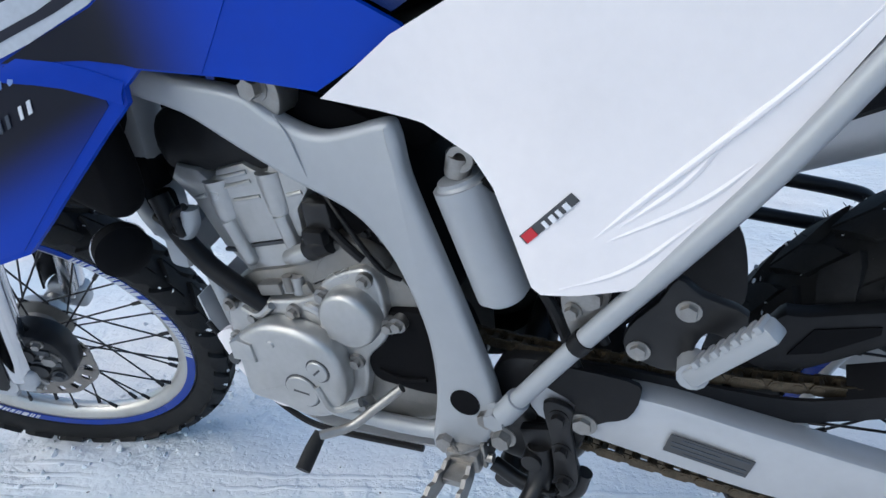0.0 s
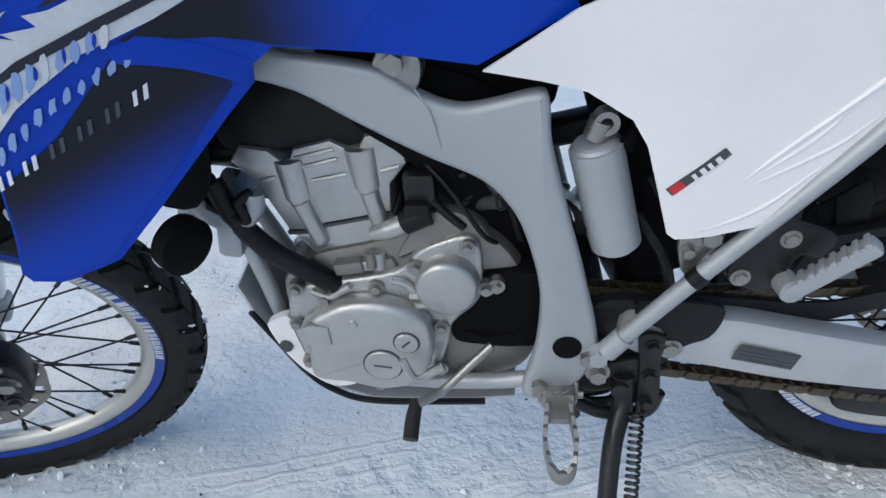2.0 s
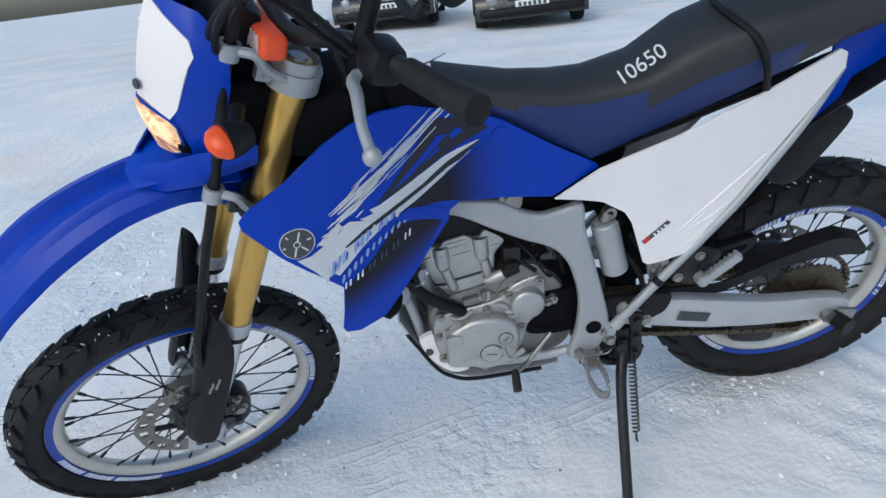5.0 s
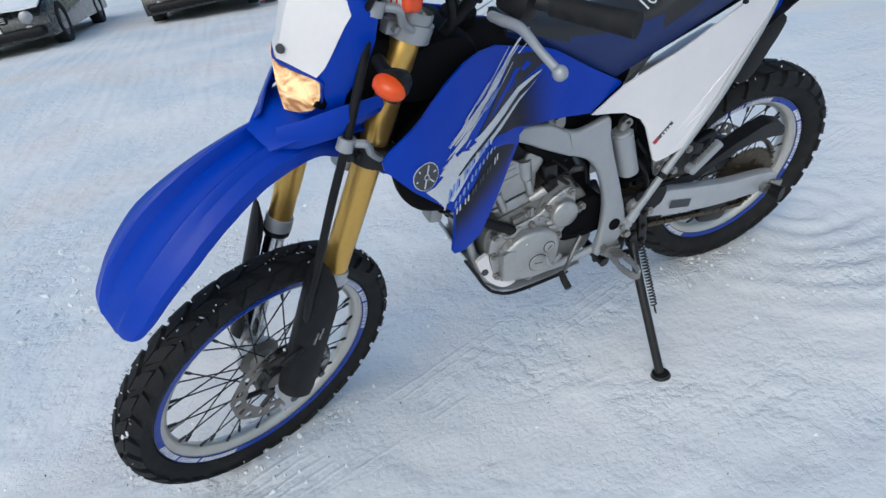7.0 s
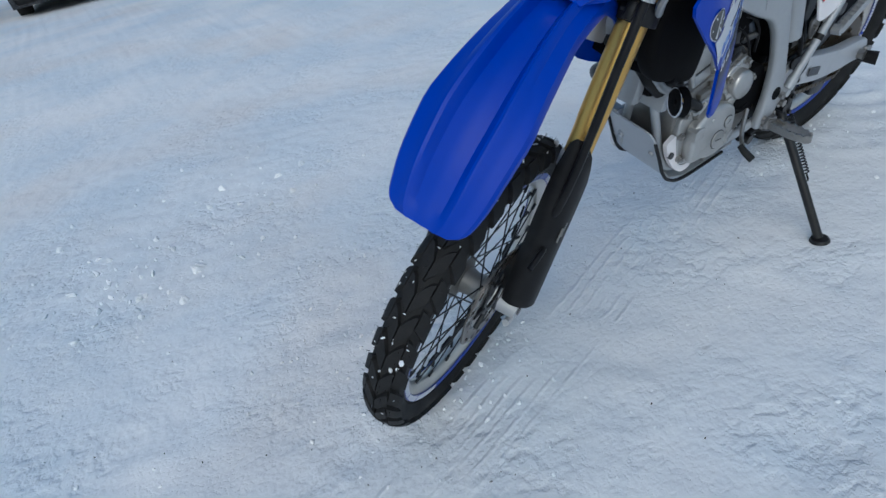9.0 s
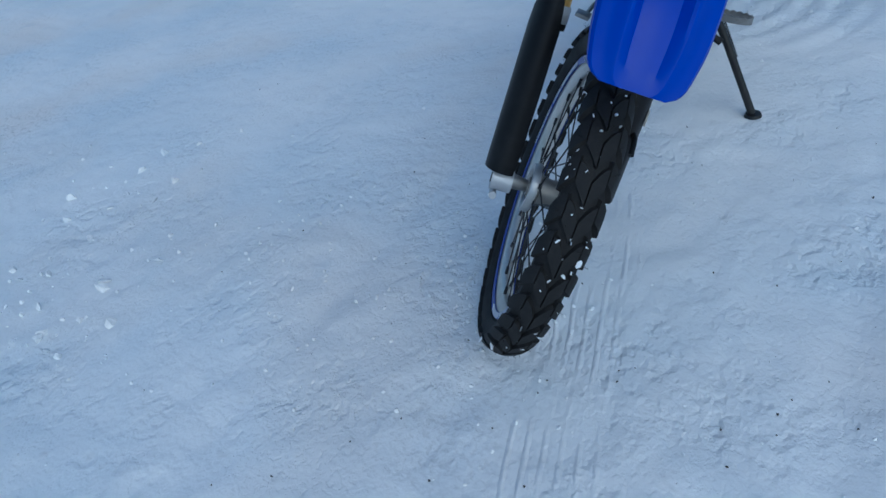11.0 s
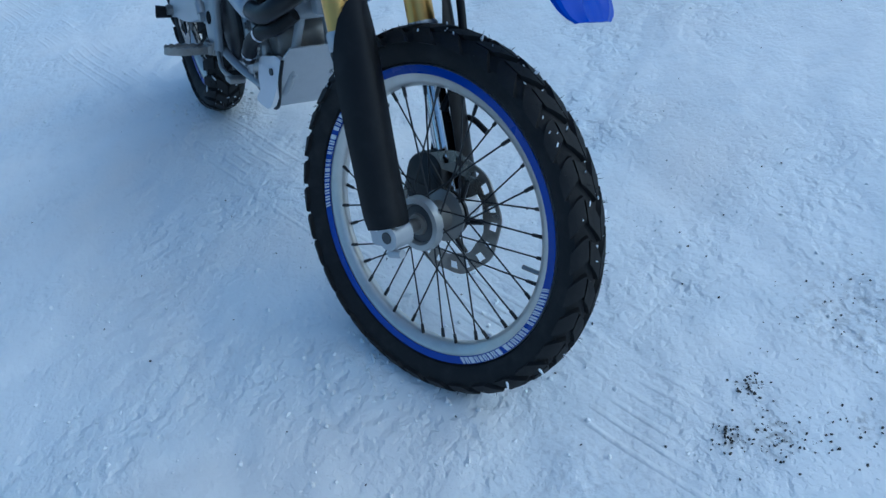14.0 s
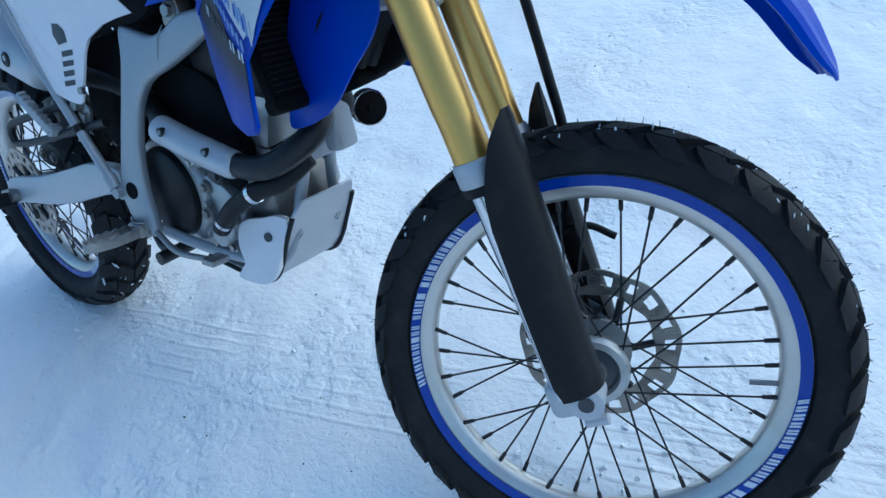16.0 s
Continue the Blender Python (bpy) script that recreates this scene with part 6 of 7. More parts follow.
for s in (1, -1):
    v = s * 0.097
    bm = bmesh.new()
    lathe(bm, [(0.0, 0.900), (0.022, 0.900), (0.0265, 0.892), (0.0265, 0.66), (0.0275, 0.645), (0.0275, 0.44), (0.0262, 0.42), (0.0262, 0.362), (0.0, 0.362)], (0.0, v, 0), (0, 0, 1), 40)
    leg = part("fork_tube", moved(bm, LEGS), gold, bike, "gold anodised upper fork tube")
    bm = bmesh.new()
    lathe(bm, [(0.0, 0.367), (0.0285, 0.367), (0.0305, 0.362), (0.0305, 0.336), (0.029, 0.334), (0.0, 0.334)], (0.0, v, 0), (0, 0, 1), 36)
    part("fork_seal", moved(bm, LEGS), bare_skid, leg, "silver fork seal collar")
    bm = bmesh.new()
    lathe(bm, [(0.0, 0.336), (0.0295, 0.336), (0.0300, 0.330), (0.0290, 0.322), (0.0, 0.322)], (0.0, v, 0), (0, 0, 1), 36)
    part("dust_seal", moved(bm, LEGS), black, leg, "black rubber dust seal")
    bm = bmesh.new()
    rod(bm, (0.0, v, 0.324), (0.0, v, 0.02), 0.0225, seg=28)
    part("fork_slider", moved(bm, LEGS), chrome, leg, "chrome lower fork tube")
    bm = bmesh.new()
    lathe(bm, [(0.0, 0.905), (0.014, 0.905), (0.016, 0.899), (0.0, 0.899)], (0.0, v, 0), (0, 0, 1), 20)
    lathe(bm, [(0.033, 0.905), (0.035, 0.899), (0.035, 0.86), (0.0, 0.86)], (0.0, v, 0), (0, 0, 1), 32)
    part("fork_cap", moved(bm, LEGS), silver, leg, "silver fork cap")
    # axle lug
    bm = bmesh.new()
    box(bm, (0.006, v, 0.016), (0.072, 0.038, 0.056), None, 0.012, 3)
    rod(bm, (0.023, v - 0.022, 0.008), (0.023, v + 0.022, 0.008), 0.024, seg=26)
    rod(bm, (0.010, v + s * 0.01, -0.025), (0.042, v + s * 0.01, -0.025), 0.008)
    lug = part("axle_lug", moved(bm, LEGS), bare_skid, leg, "cast axle clamp")
    bm = bmesh.new()
    rod(bm, (0.023, v + s * 0.018, 0.008), (0.023, v + s * 0.024, 0.008), 0.011, seg=22)
    part("axle_end", moved(bm, LEGS), label_dark, lug)
    # black guard: a curved shield in front of the slider
    bm = bmesh.new()
    rows = []
    for w, a0, a1, f in ((0.412, 2, 22, 0.0), (0.402, -12, 40, 0.0), (0.381, -17, 62, 0.0), (0.355, -24, 76, 0.0), (0.325, -30, 90, -0.002), (0.28, -34, 98, -0.004), (0.20, -37, 102, -0.008), (0.10, -38, 106, -0.012), (0.05, -38, 106, -0.012), (0.028, -33, 98, -0.014)):
        row = []
        for k in range(10):
            a = radians(a0 + k * (a1 - a0) / 9)
            row.append((0.008 + (0.056 + f) * math.cos(a), v + s * 0.004 + s * 0.035 * math.sin(a), w))
        rows.append(row)
    skin(bm, rows, thick=0.004)
    guard = part("fork_guard", moved(bm, LEGS), black, leg, "black plastic fork guard")
    if s > 0:
        bm = bmesh.new()
        for k in range(3):
            for j in range(2):
                box(bm, (0.035 - k * 0.011 - j * 0.002, v + 0.0405, 0.205 + k * 0.010 + j * 0.016), (0.005, 0.003, 0.016), None)
        part("guard_mark", moved(bm, LEGS), steel, guard, "small pale slash marks", smooth=False)
# triple clamps
for w, t, name, mat in ((0.872, 0.030, "upper_clamp", silver), (0.640, 0.040, "lower_clamp", black_metal)):
    bm = bmesh.new()
    box(bm, (-0.022, 0, w), (0.055, 0.19, t), None, 0.010)
    for s in (1, -1):
        rod(bm, (0.0, s * 0.097, w - t / 2), (0.0, s * 0.097, w + t / 2), 0.040, seg=28)
        box(bm, (0.040, s * 0.097, w), (0.035, 0.018, t * 0.8), None, 0.003)
        rod(bm, (0.043, s * 0.097 - 0.018, w), (0.043, s * 0.097 + 0.018, w), 0.006, seg=10)
    part(name, moved(bm, LEGS), mat, bike, "fork clamp")
# speedometer drive or brake line rod along the left fork with pale ties
bm = bmesh.new()
tube(bm, [(0.05, 0.07, 1.03), (0.09, 0.10, 0.98), (0.102, 0.112, 0.90), (0.092, 0.122, 0.686), (0.087, 0.124, 0.55), (0.079, 0.126, 0.42), (0.072, 0.124, 0.33), (0.054, 0.115, 0.26), (0.02, 0.09, 0.20)], 0.008, 12)
hose = part("brake_hose", moved(bm, LEGS), black, bike, "black sheathed front brake hose")
for u0, v0, w in ((0.102, 0.112, 0.905), (0.092, 0.122, 0.676)):
    bm = bmesh.new()
    lathe(bm, [(0.010, -0.012), (0.0155, -0.012), (0.0155, 0.012), (0.010, 0.012)], (u0, v0, w), (0, 0, 1), 20, closed=True)
    tube(bm, [(u0 - 0.012, v0 + 0.008, w + 0.004), (u0 - 0.03, v0 + 0.02, w + 0.006), (u0 - 0.05, v0 + 0.016, w - 0.014), (0.012, v0 + 0.012, w - 0.03)], 0.0075, 8)
    part("hose_guide", moved(bm, LEGS), silver, hose, "pale plastic hose guide")
# caliper
bm = bmesh.new()
prism(bm, grow([(-0.125, 0.06), (-0.085, 0.095), (-0.045, 0.085), (-0.03, 0.04), (-0.04, -0.02), (-0.075, -0.04), (-0.115, -0.01)], 4), 0.045, 0.092, 0.008)
rod(bm, (-0.07, 0.088, 0.055), (-0.07, 0.100, 0.055), 0.017, seg=20)
rod(bm, (-0.065, 0.088, 0.010), (-0.065, 0.100, 0.010), 0.017, seg=20)
cal = part("brake_caliper", moved(bm, FRONT_M), black_metal, bike, "dark front brake caliper")
for x, z, r, mat in ((-0.100, 0.030, 0.012, steel), (-0.050, 0.080, 0.008, steel), (-0.105, 0.070, 0.007, steel), (-0.045, -0.005, 0.008, steel), (-0.085, -0.015, 0.009, label_dark)):
    bm = bmesh.new()
    bolt(bm, (x, 0.092, z), (0, 1, 0), r, 0.009)
    part("caliper_bolt", moved(bm, FRONT_M), mat, cal)
bm = bmesh.new()
prism(bm, [(-0.112, 0.050), (-0.060, 0.078), (-0.054, 0.066), (-0.106, 0.038)], 0.092, 0.0955, 0.001)
prism(bm, [(-0.112, 0.020), (-0.045, 0.040), (-0.042, 0.030), (-0.108, 0.008)], 0.092, 0.0955, 0.001)
part("caliper_rib", moved(bm, FRONT_M), label_dark, cal, "cast ribs")
bm = bmesh.new()
tube(bm, [(-0.09, 0.075, 0.09), (-0.10, 0.09, 0.14), (-0.05, 0.11, 0.17), (0.0, 0.11, 0.16)], 0.006)
part("caliper_hose", moved(bm, FRONT_M), black, cal)
bm = bmesh.new()
box(bm, (-0.03, 0.096, 0.01), (0.03, 0.01, 0.09), Euler((0, radians(20), 0)).to_matrix(), 0.004)
bolt(bm, (-0.022, 0.10, 0.045), (0, 1, 0), 0.008, 0.01)
bolt(bm, (-0.04, 0.10, -0.025), (0, 1, 0), 0.008, 0.01)
part("caliper_bracket", moved(bm, FRONT_M), steel, cal, "steel caliper bracket")

# front mudguard
mid = curve([(-0.06, -0.008, 0.625), (0.02, -0.008, 0.672), (0.10, -0.007, 0.677), (0.190, -0.006, 0.642), (0.274, -0.004, 0.584), (0.344, -0.002, 0.510), (0.391, 0.0, 0.428), (0.410, 0.001, 0.360), (0.415, 0.001, 0.327)], 4)
rows = []
for i, p in enumerate(mid):
    t = i / (len(mid) - 1)
    d = (mid[min(i + 1, len(mid) - 1)] - mid[max(i - 1, 0)]).normalized()
    nrm = Vector((-d.z, 0, d.x))
    wide = float(np.interp(t, [0, 0.2, 0.40, 0.58, 0.64, 0.80, 0.93, 0.98, 1], [0.064, 0.062, 0.067, 0.086, 0.092, 0.085, 0.072, 0.062, 0.050]))
    drop = float(np.interp(t, [0, 0.14, 0.24, 0.5, 0.8, 1], [0.040, 0.054, 0.046, 0.043, 0.030, 0.008]))
    ridge = float(np.interp(t, [0, 0.15, 0.5, 0.85, 1], [0.10, 0.34, 0.42, 0.36, 0.08]))
    rows.append([tuple(p + Vector((0, y * wide, 0)) - nrm * h * drop) for y, h in [(q * g, k + (ridge if g0 else 0)) for q in (-1,) for g, k, g0 in ((1.0, 1.0, 0), (0.985, 0.72, 0), (0.93, 0.50, 0), (0.80, 0.36, 0), (0.66, 0.24, 0), (0.56, 0.02, 0), (0.50, -0.04, 0), (0.44, 0.02, 0), (0.30, 0.02, 1), (0.12, -0.02, 1))] + [(0, -0.05 + ridge)] + [(g, k + (ridge if g0 else 0)) for g, k, g0 in ((0.12, -0.02, 1), (0.30, 0.02, 1), (0.44, 0.02, 0), (0.50, -0.04, 0), (0.56, 0.02, 0), (0.66, 0.24, 0), (0.80, 0.36, 0), (0.93, 0.50, 0), (0.985, 0.72, 0), (1.0, 1.0, 0))]])
bm = bmesh.new()
skin(bm, rows, thick=0.003)
mud = part("front_mudguard", moved(bm, FORK), blue, bike, "blue plastic front mudguard with a long beak", split=24)
bm = bmesh.new()
for v in (-0.02, 0.02):
    rod(bm, (0.0, v, 0.65), (0.0, v, 0.615), 0.006)
part("mudguard_bolt", moved(bm, FORK), steel, mud)
# headlight mask
MASK = ((0.952, 0.148, 0.056, 0.062), (0.935, 0.152, 0.074, 0.076), (0.915, 0.155, 0.086, 0.090), (0.88, 0.159, 0.088, 0.098), (0.83, 0.160, 0.084, 0.100), (0.790, 0.158, 0.076, 0.084), (0.78, 0.153, 0.074, 0.076), (0.74, 0.136, 0.070, 0.062), (0.715, 0.124, 0.064, 0.050), (0.695, 0.118, 0.050, 0.038))
ACROSS = ((0, 0.0), (0.45, 0.020), (0.75, 0.037), (0.92, 0.048))
rows = []
for w, u, hw, back in MASK:
    line = [(u - o * (1 if w > 0.8 else 0.8), f * hw, w - 0.05 * max(0, w - 0.93) * f) for f, o in ACROSS] + [(u - max(back, 0.052), hw * 1.08, w - 0.012)]
    rows.append([(p[0], -p[1], p[2]) for p in reversed(line[1:])] + line)
bm = bmesh.new()
skin(bm, rows, thick=0.004)
mask = part("headlight_mask", moved(bm, FORK), blue, bike, "blue headlight mask with white number field", split=50)
def on_mask(f, w):
    """A point on the mask at the share f of its half width."""
    ws = [r[0] for r in reversed(MASK)]
    u, hw, back = [float(np.interp(w, ws, [r[k] for r in reversed(MASK)])) for k in (1, 2, 3)]
    return Vector((float(np.interp(abs(f), [0, 0.45, 0.75, 0.92, 1.08], [u] + [u - o * (1 if w > 0.8 else 0.8) for o in (0.020, 0.037, 0.048)] + [u - max(back, 0.052)])), f * hw, w))


bm = bmesh.new()
rows = []
for t in range(8):
    k = t / 7
    row = []
    for j in range(-6, 7):
        f = j / 6 * float(np.interp(k, [0, 0.12, 1], [0.86, 0.94, 0.80]))
        w = (0.946 - 0.026 * abs(j / 6) * (1 - k)) - 0.150 * k - 0.004 * k * abs(j / 6) ** 2
        row.append(on_mask(f, w) + Vector((0.0045, 0, 0)))
    rows.append(row)
skin(bm, rows, thick=0.003)
part("number_field", moved(bm, FORK), white, mask, "blank white number plate")
bm = bmesh.new()
lathe(bm, [(0.0, 0.003), (0.007, 0.003), (0.008, 0.0)], (0.164, 0.006, 0.815), (1, 0.4, 0), 20)
part("mask_badge", moved(bm, FORK), label_dark, mask, "small round dark badge")
bm = bmesh.new()
rows = []
for w, bulge, hw in ((0.787, 0.003, 0.066), (0.778, 0.005, 0.067), (0.758, 0.006, 0.066), (0.740, 0.006, 0.061), (0.724, 0.005, 0.050), (0.710, 0.004, 0.030), (0.704, 0.002, 0.012)):
    rows.append([on_mask(q * hw / 0.079, w) + Vector((0.003 + bulge * (1 - q * q), 0, 0)) for q in [-1 + k / 5 for k in range(11)]])
skin(bm, rows, thick=0.004)
light = part("headlight", moved(bm, FORK), lamp, bike, "lit headlight with warm glow")
bm = bmesh.new()
tube(bm, [on_mask(f, w) + Vector((0.004, 0, 0)) for f, w in ((-0.85, 0.788), (0, 0.792), (0.85, 0.788), (0.87, 0.770), (0.84, 0.745), (0.64, 0.720), (0.33, 0.703), (-0.33, 0.703), (-0.64, 0.720), (-0.84, 0.745), (-0.87, 0.770), (-0.85, 0.788))], 0.0022, 6)
part("lamp_rim", moved(bm, FORK), blue, light, "blue rim")
bm = bmesh.new()
rod(bm, (0.112, 0.03, 0.675), (0.122, 0.03, 0.675), 0.005, seg=10)
part("mask_screw", moved(bm, FORK), black, mask)
bm = bmesh.new()
rod(bm, (0.112, -0.03, 0.675), (0.122, -0.03, 0.675), 0.005, seg=10)
part("mask_screw", moved(bm, FORK), black, mask)
for s in (1, -1):
    bm = bmesh.new()
    rows = []
    for u, hi, lo, v in ((0.160, 0.684, 0.645, 0.036), (0.134, 0.712, 0.660, 0.066), (0.095, 0.750, 0.694, 0.098), (0.05, 0.762, 0.722, 0.105), (0.012, 0.769, 0.738, 0.105)):
        rows.append([(u, s * (v - 0.012), hi), (u, s * v, (hi + lo) / 2), (u - 0.004, s * (v - 0.006), lo)])
    skin(bm, rows, thick=0.003)
    part("mask_wing", moved(bm, FORK), blue, mask, "blue wing under the headlight")
bm = bmesh.new()
skin(bm, [[(0.172, -0.036, 0.648), (0.180, 0, 0.656), (0.172, 0.036, 0.648)], [(0.14, -0.06, 0.678), (0.145, 0, 0.690), (0.14, 0.06, 0.678)], [(0.10, -0.085, 0.690), (0.115, 0, 0.705), (0.10, 0.085, 0.690)], [(0.03, -0.095, 0.705), (0.03, 0, 0.715), (0.03, 0.095, 0.705)]], thick=0.003)
part("mask_chin", moved(bm, FORK), blue, mask, "blue chin over the mudguard")
# front indicators
for s in (1, -1):
    bm = bmesh.new()
    tube(bm, [(0.05, s * 0.10, 0.838), (0.068, s * 0.15, 0.836)], 0.011, 12, smooth=False)
    lathe(bm, [(0.0, -0.040), (0.016, -0.034), (0.024, -0.015), (0.026, 0.004), (0.0, 0.004)], (0.082, s * 0.170, 0.833), (1, s * 0.25, -0.15), 28)
    ind = part("front_indicator", moved(bm, FORK), black, bike, "black front indicator with amber lens")
    bm = bmesh.new()
    lathe(bm, [(0.026, 0.003), (0.0255, 0.010), (0.019, 0.021), (0.009, 0.027), (0.0, 0.028)], (0.082, s * 0.170, 0.833), (1, s * 0.25, -0.15), 28)
    bm.transform(Matrix.Translation((0.082, s * 0.170, 0.833)) @ Matrix.Diagonal((1, 1.12, 0.74, 1)) @ Matrix.Translation((-0.082, s * -0.170, -0.833)))
    part("amber_lens", moved(bm, FORK), amber_lit if s > 0 else amber, ind, "lit amber lens")
# handlebar, grips, levers, mirrors, pad
bar = [(-0.105, 0.40, 1.035), (-0.088, 0.27, 1.005), (-0.06, 0.17, 0.985), (-0.02, 0.085, 0.945), (-0.015, 0.0, 0.940)]
bm = bmesh.new()
tube(bm, bar + [(u, -v, w) for u, v, w in reversed(bar[:-1])], 0.0125, 14)
hb = part("handlebar", moved(bm, FORK), black_metal, bike, "black handlebar")
for s in (1, -1):
    bm = bmesh.new()
    tube(bm, [(-0.089, s * 0.275, 1.006), (-0.098, s * 0.345, 1.022), (-0.1052, s * 0.402, 1.0355)], [0.0165, 0.0175, 0.019], 18)
    part("grip", moved(bm, FORK), rubber, hb, "black rubber grip")
    bm = bmesh.new()
    tube(bm, [(-0.066, s * 0.195, 0.952), (-0.045, s * 0.230, 0.962), (-0.030, s * 0.275, 0.972), (-0.018, s * 0.325, 0.964), (-0.015, s * 0.366, 0.955)], [0.008, 0.0085, 0.008, 0.0065, 0.007], 12)
    bmesh.ops.create_uvsphere(bm, u_segments=12, v_segments=8, radius=0.0115, matrix=Matrix.Translation((-0.015, s * 0.370, 0.954)))
    part("hand_lever", moved(bm, FORK), silver, hb, "silver hand lever with ball end")
    bm = bmesh.new()
    box(bm, (-0.078, s * 0.225, 0.992), (0.048, 0.06, 0.050), None, 0.012)
    rod(bm, (-0.065, s * 0.19, 0.99), (-0.065, s * 0.19, 1.075), 0.012)
    part("switch_block", moved(bm, FORK), black, hb, "black switch block")
    bm = bmesh.new()
    tube(bm, [(-0.065, s * 0.19, 1.05), (-0.06, s * 0.187, 1.085), (-0.055, s * 0.20, 1.098), (-0.055, s * 0.30, 1.088), (-0.06, s * 0.312, 1.11)], 0.0065, 10)
    lathe(bm, [(0.0, -0.018), (0.03, -0.014), (0.050, -0.004), (0.054, 0.004), (0.052, 0.008), (0.0, 0.008)], (-0.065, s * 0.318, 1.165), (-1, 0, 0.1), 36)
    mir = part("mirror", moved(bm, FORK), black, hb, "round black mirror on a bent stalk")
bm = bmesh.new()
TILT_PAD = Euler((radians(9), 0, 0)).to_matrix()
PAD = Vector((0.014, 0.022, 0.922))
box(bm, PAD, (0.038, 0.185, 0.036), TILT_PAD, 0.010, 3)
pad = part("bar_pad", moved(bm, FORK), orange, hb, "orange handlebar pad with white bars")
bm = bmesh.new()
for k in range(4):
    box(bm, PAD + TILT_PAD @ Vector((0.0195, 0.074 - k * 0.013, 0)), (0.0015, 0.007, 0.024), TILT_PAD @ Euler((radians(16), 0, 0)).to_matrix())
for k in range(4):
    box(bm, PAD + TILT_PAD @ Vector((0.0195, -0.012 - k * 0.019, 0.003)), (0.0015, 0.012, 0.016), TILT_PAD)
part("pad_bar", moved(bm, FORK), decal_white, pad, "white bars", smooth=False, kind="stuff")
# instrument, wiring and cables behind the mask
bm = bmesh.new()
box(bm, (0.05, 0, 0.93), (0.05, 0.12, 0.075), Euler((0, radians(-25), 0)).to_matrix(), 0.012)
inst = part("instrument", moved(bm, FORK), black, bike, "black digital instrument")
for s, v0, w1 in ((1, 0.17, 0.965), (1, 0.20, 0.985), (-1, 0.18, 0.975), (-1, 0.21, 0.965)):
    bm = bmesh.new()
    tube(bm, [(-0.06, s * v0, w1), (0.05, s * (v0 - 0.03), w1 + 0.055), (0.09, s * (v0 - 0.09), w1 - 0.02), (0.05, s * 0.05, 0.84), (-0.05, s * 0.03, 0.74)], 0.0055, 8)
    part("control_cable", moved(bm, FORK), black, hb, "black control cable")
for s in (1, -1):
    for pts, r in (([(-0.05, s * 0.15, 0.98), (-0.09, s * 0.13, 0.95), (-0.11, s * 0.08, 0.86), (-0.09, s * 0.05, 0.76)], 0.012), ([(-0.05, s * 0.10, 0.97), (-0.10, s * 0.10, 0.90), (-0.13, s * 0.06, 0.82)], 0.010)):
        bm = bmesh.new()
        tube(bm, pts, r, 10)
        part("wiring_sleeve", moved(bm, FORK), black, hb, "black wiring sleeve")
bm = bmesh.new()
box(bm, (0.045, 0, 0.79), (0.15, 0.13, 0.13), None, 0.02)
part("headlight_shell", moved(bm, FORK), pitch, bike, "dark headlight shell")


# ---- snow ----
def spread(near, step, far, ratio=1.09):
    """Coordinates that are close together near the machine and far apart at the horizon."""
    out = list(np.arange(-near, near + step / 2, step))
    d, x = step, near
    while x < far:
        d *= ratio
        x += d
        out = [-x] + out + [x]
    return np.array(out)


gx, gy = spread(2.6, 0.022, 400) + 1.0, spread(2.6, 0.022, 400) - 0.2


def waves(x, y, seed, size):
    """Soft bumps of about that size, as a sum of turned sine waves."""
    r = np.random.RandomState(seed)
    z = np.zeros_like(x)
    for _ in range(9):
        a, ph, f = r.uniform(0, 2 * np.pi), r.uniform(0, 2 * np.pi), r.uniform(0.6, 1.7) / size
        z += np.sin((x * np.cos(a) + y * np.sin(a)) * 2 * np.pi * f + ph + 1.3 * np.sin((x * np.sin(a) - y * np.cos(a)) * 2.1 * f + ph))
    return z / 9


def clods(x, y, seed, size):
    """Broken, lumpy relief: folded waves at three sizes."""
    z = np.zeros_like(x)
    for k in range(3):
        z += (1 - 2.2 * np.abs(waves(x, y, seed + k, size / 1.9 ** k))) / 1.7 ** k
    return z / 2.2


X, Y = np.meshgrid(gx, gy, indexing="ij")
calm = np.clip(0.5 + 1.3 * waves(X, Y, 43, 0.9), 0, 1)
Z = 0.010 * waves(X, Y, 1, 1.6) + 0.006 * waves(X, Y, 2, 0.45) + 0.0058 * waves(X, Y, 3, 0.17)
Z += (0.25 + 0.75 * calm) * (0.0075 * np.maximum(0, waves(X, Y, 4, 0.085)) + 0.0028 * waves(X, Y, 5, 0.06))
rough = np.clip(-0.1 + 1.6 * waves(X, Y, 41, 1.1), 0, 1)
Z += 0.010 * (clods(X, Y, 51, 0.20) - 0.6) * (0.2 + 0.8 * rough)
kicked = np.exp(-((X - 0.95) / 0.45) ** 2 - ((Y + 0.60) / 0.32) ** 2)
Z += 0.022 * kicked * (np.maximum(0, clods(X, Y, 81, 0.16) - 0.55) + 0.35 * np.maximum(0, waves(X, Y, 82, 0.07)))
scuff = np.exp(-((X - 1.9) / 0.5) ** 2 - ((Y + 1.3) / 0.9) ** 2)
Z += 0.024 * scuff * np.maximum(0, clods(X, Y, 61, 0.14) - 0.62)
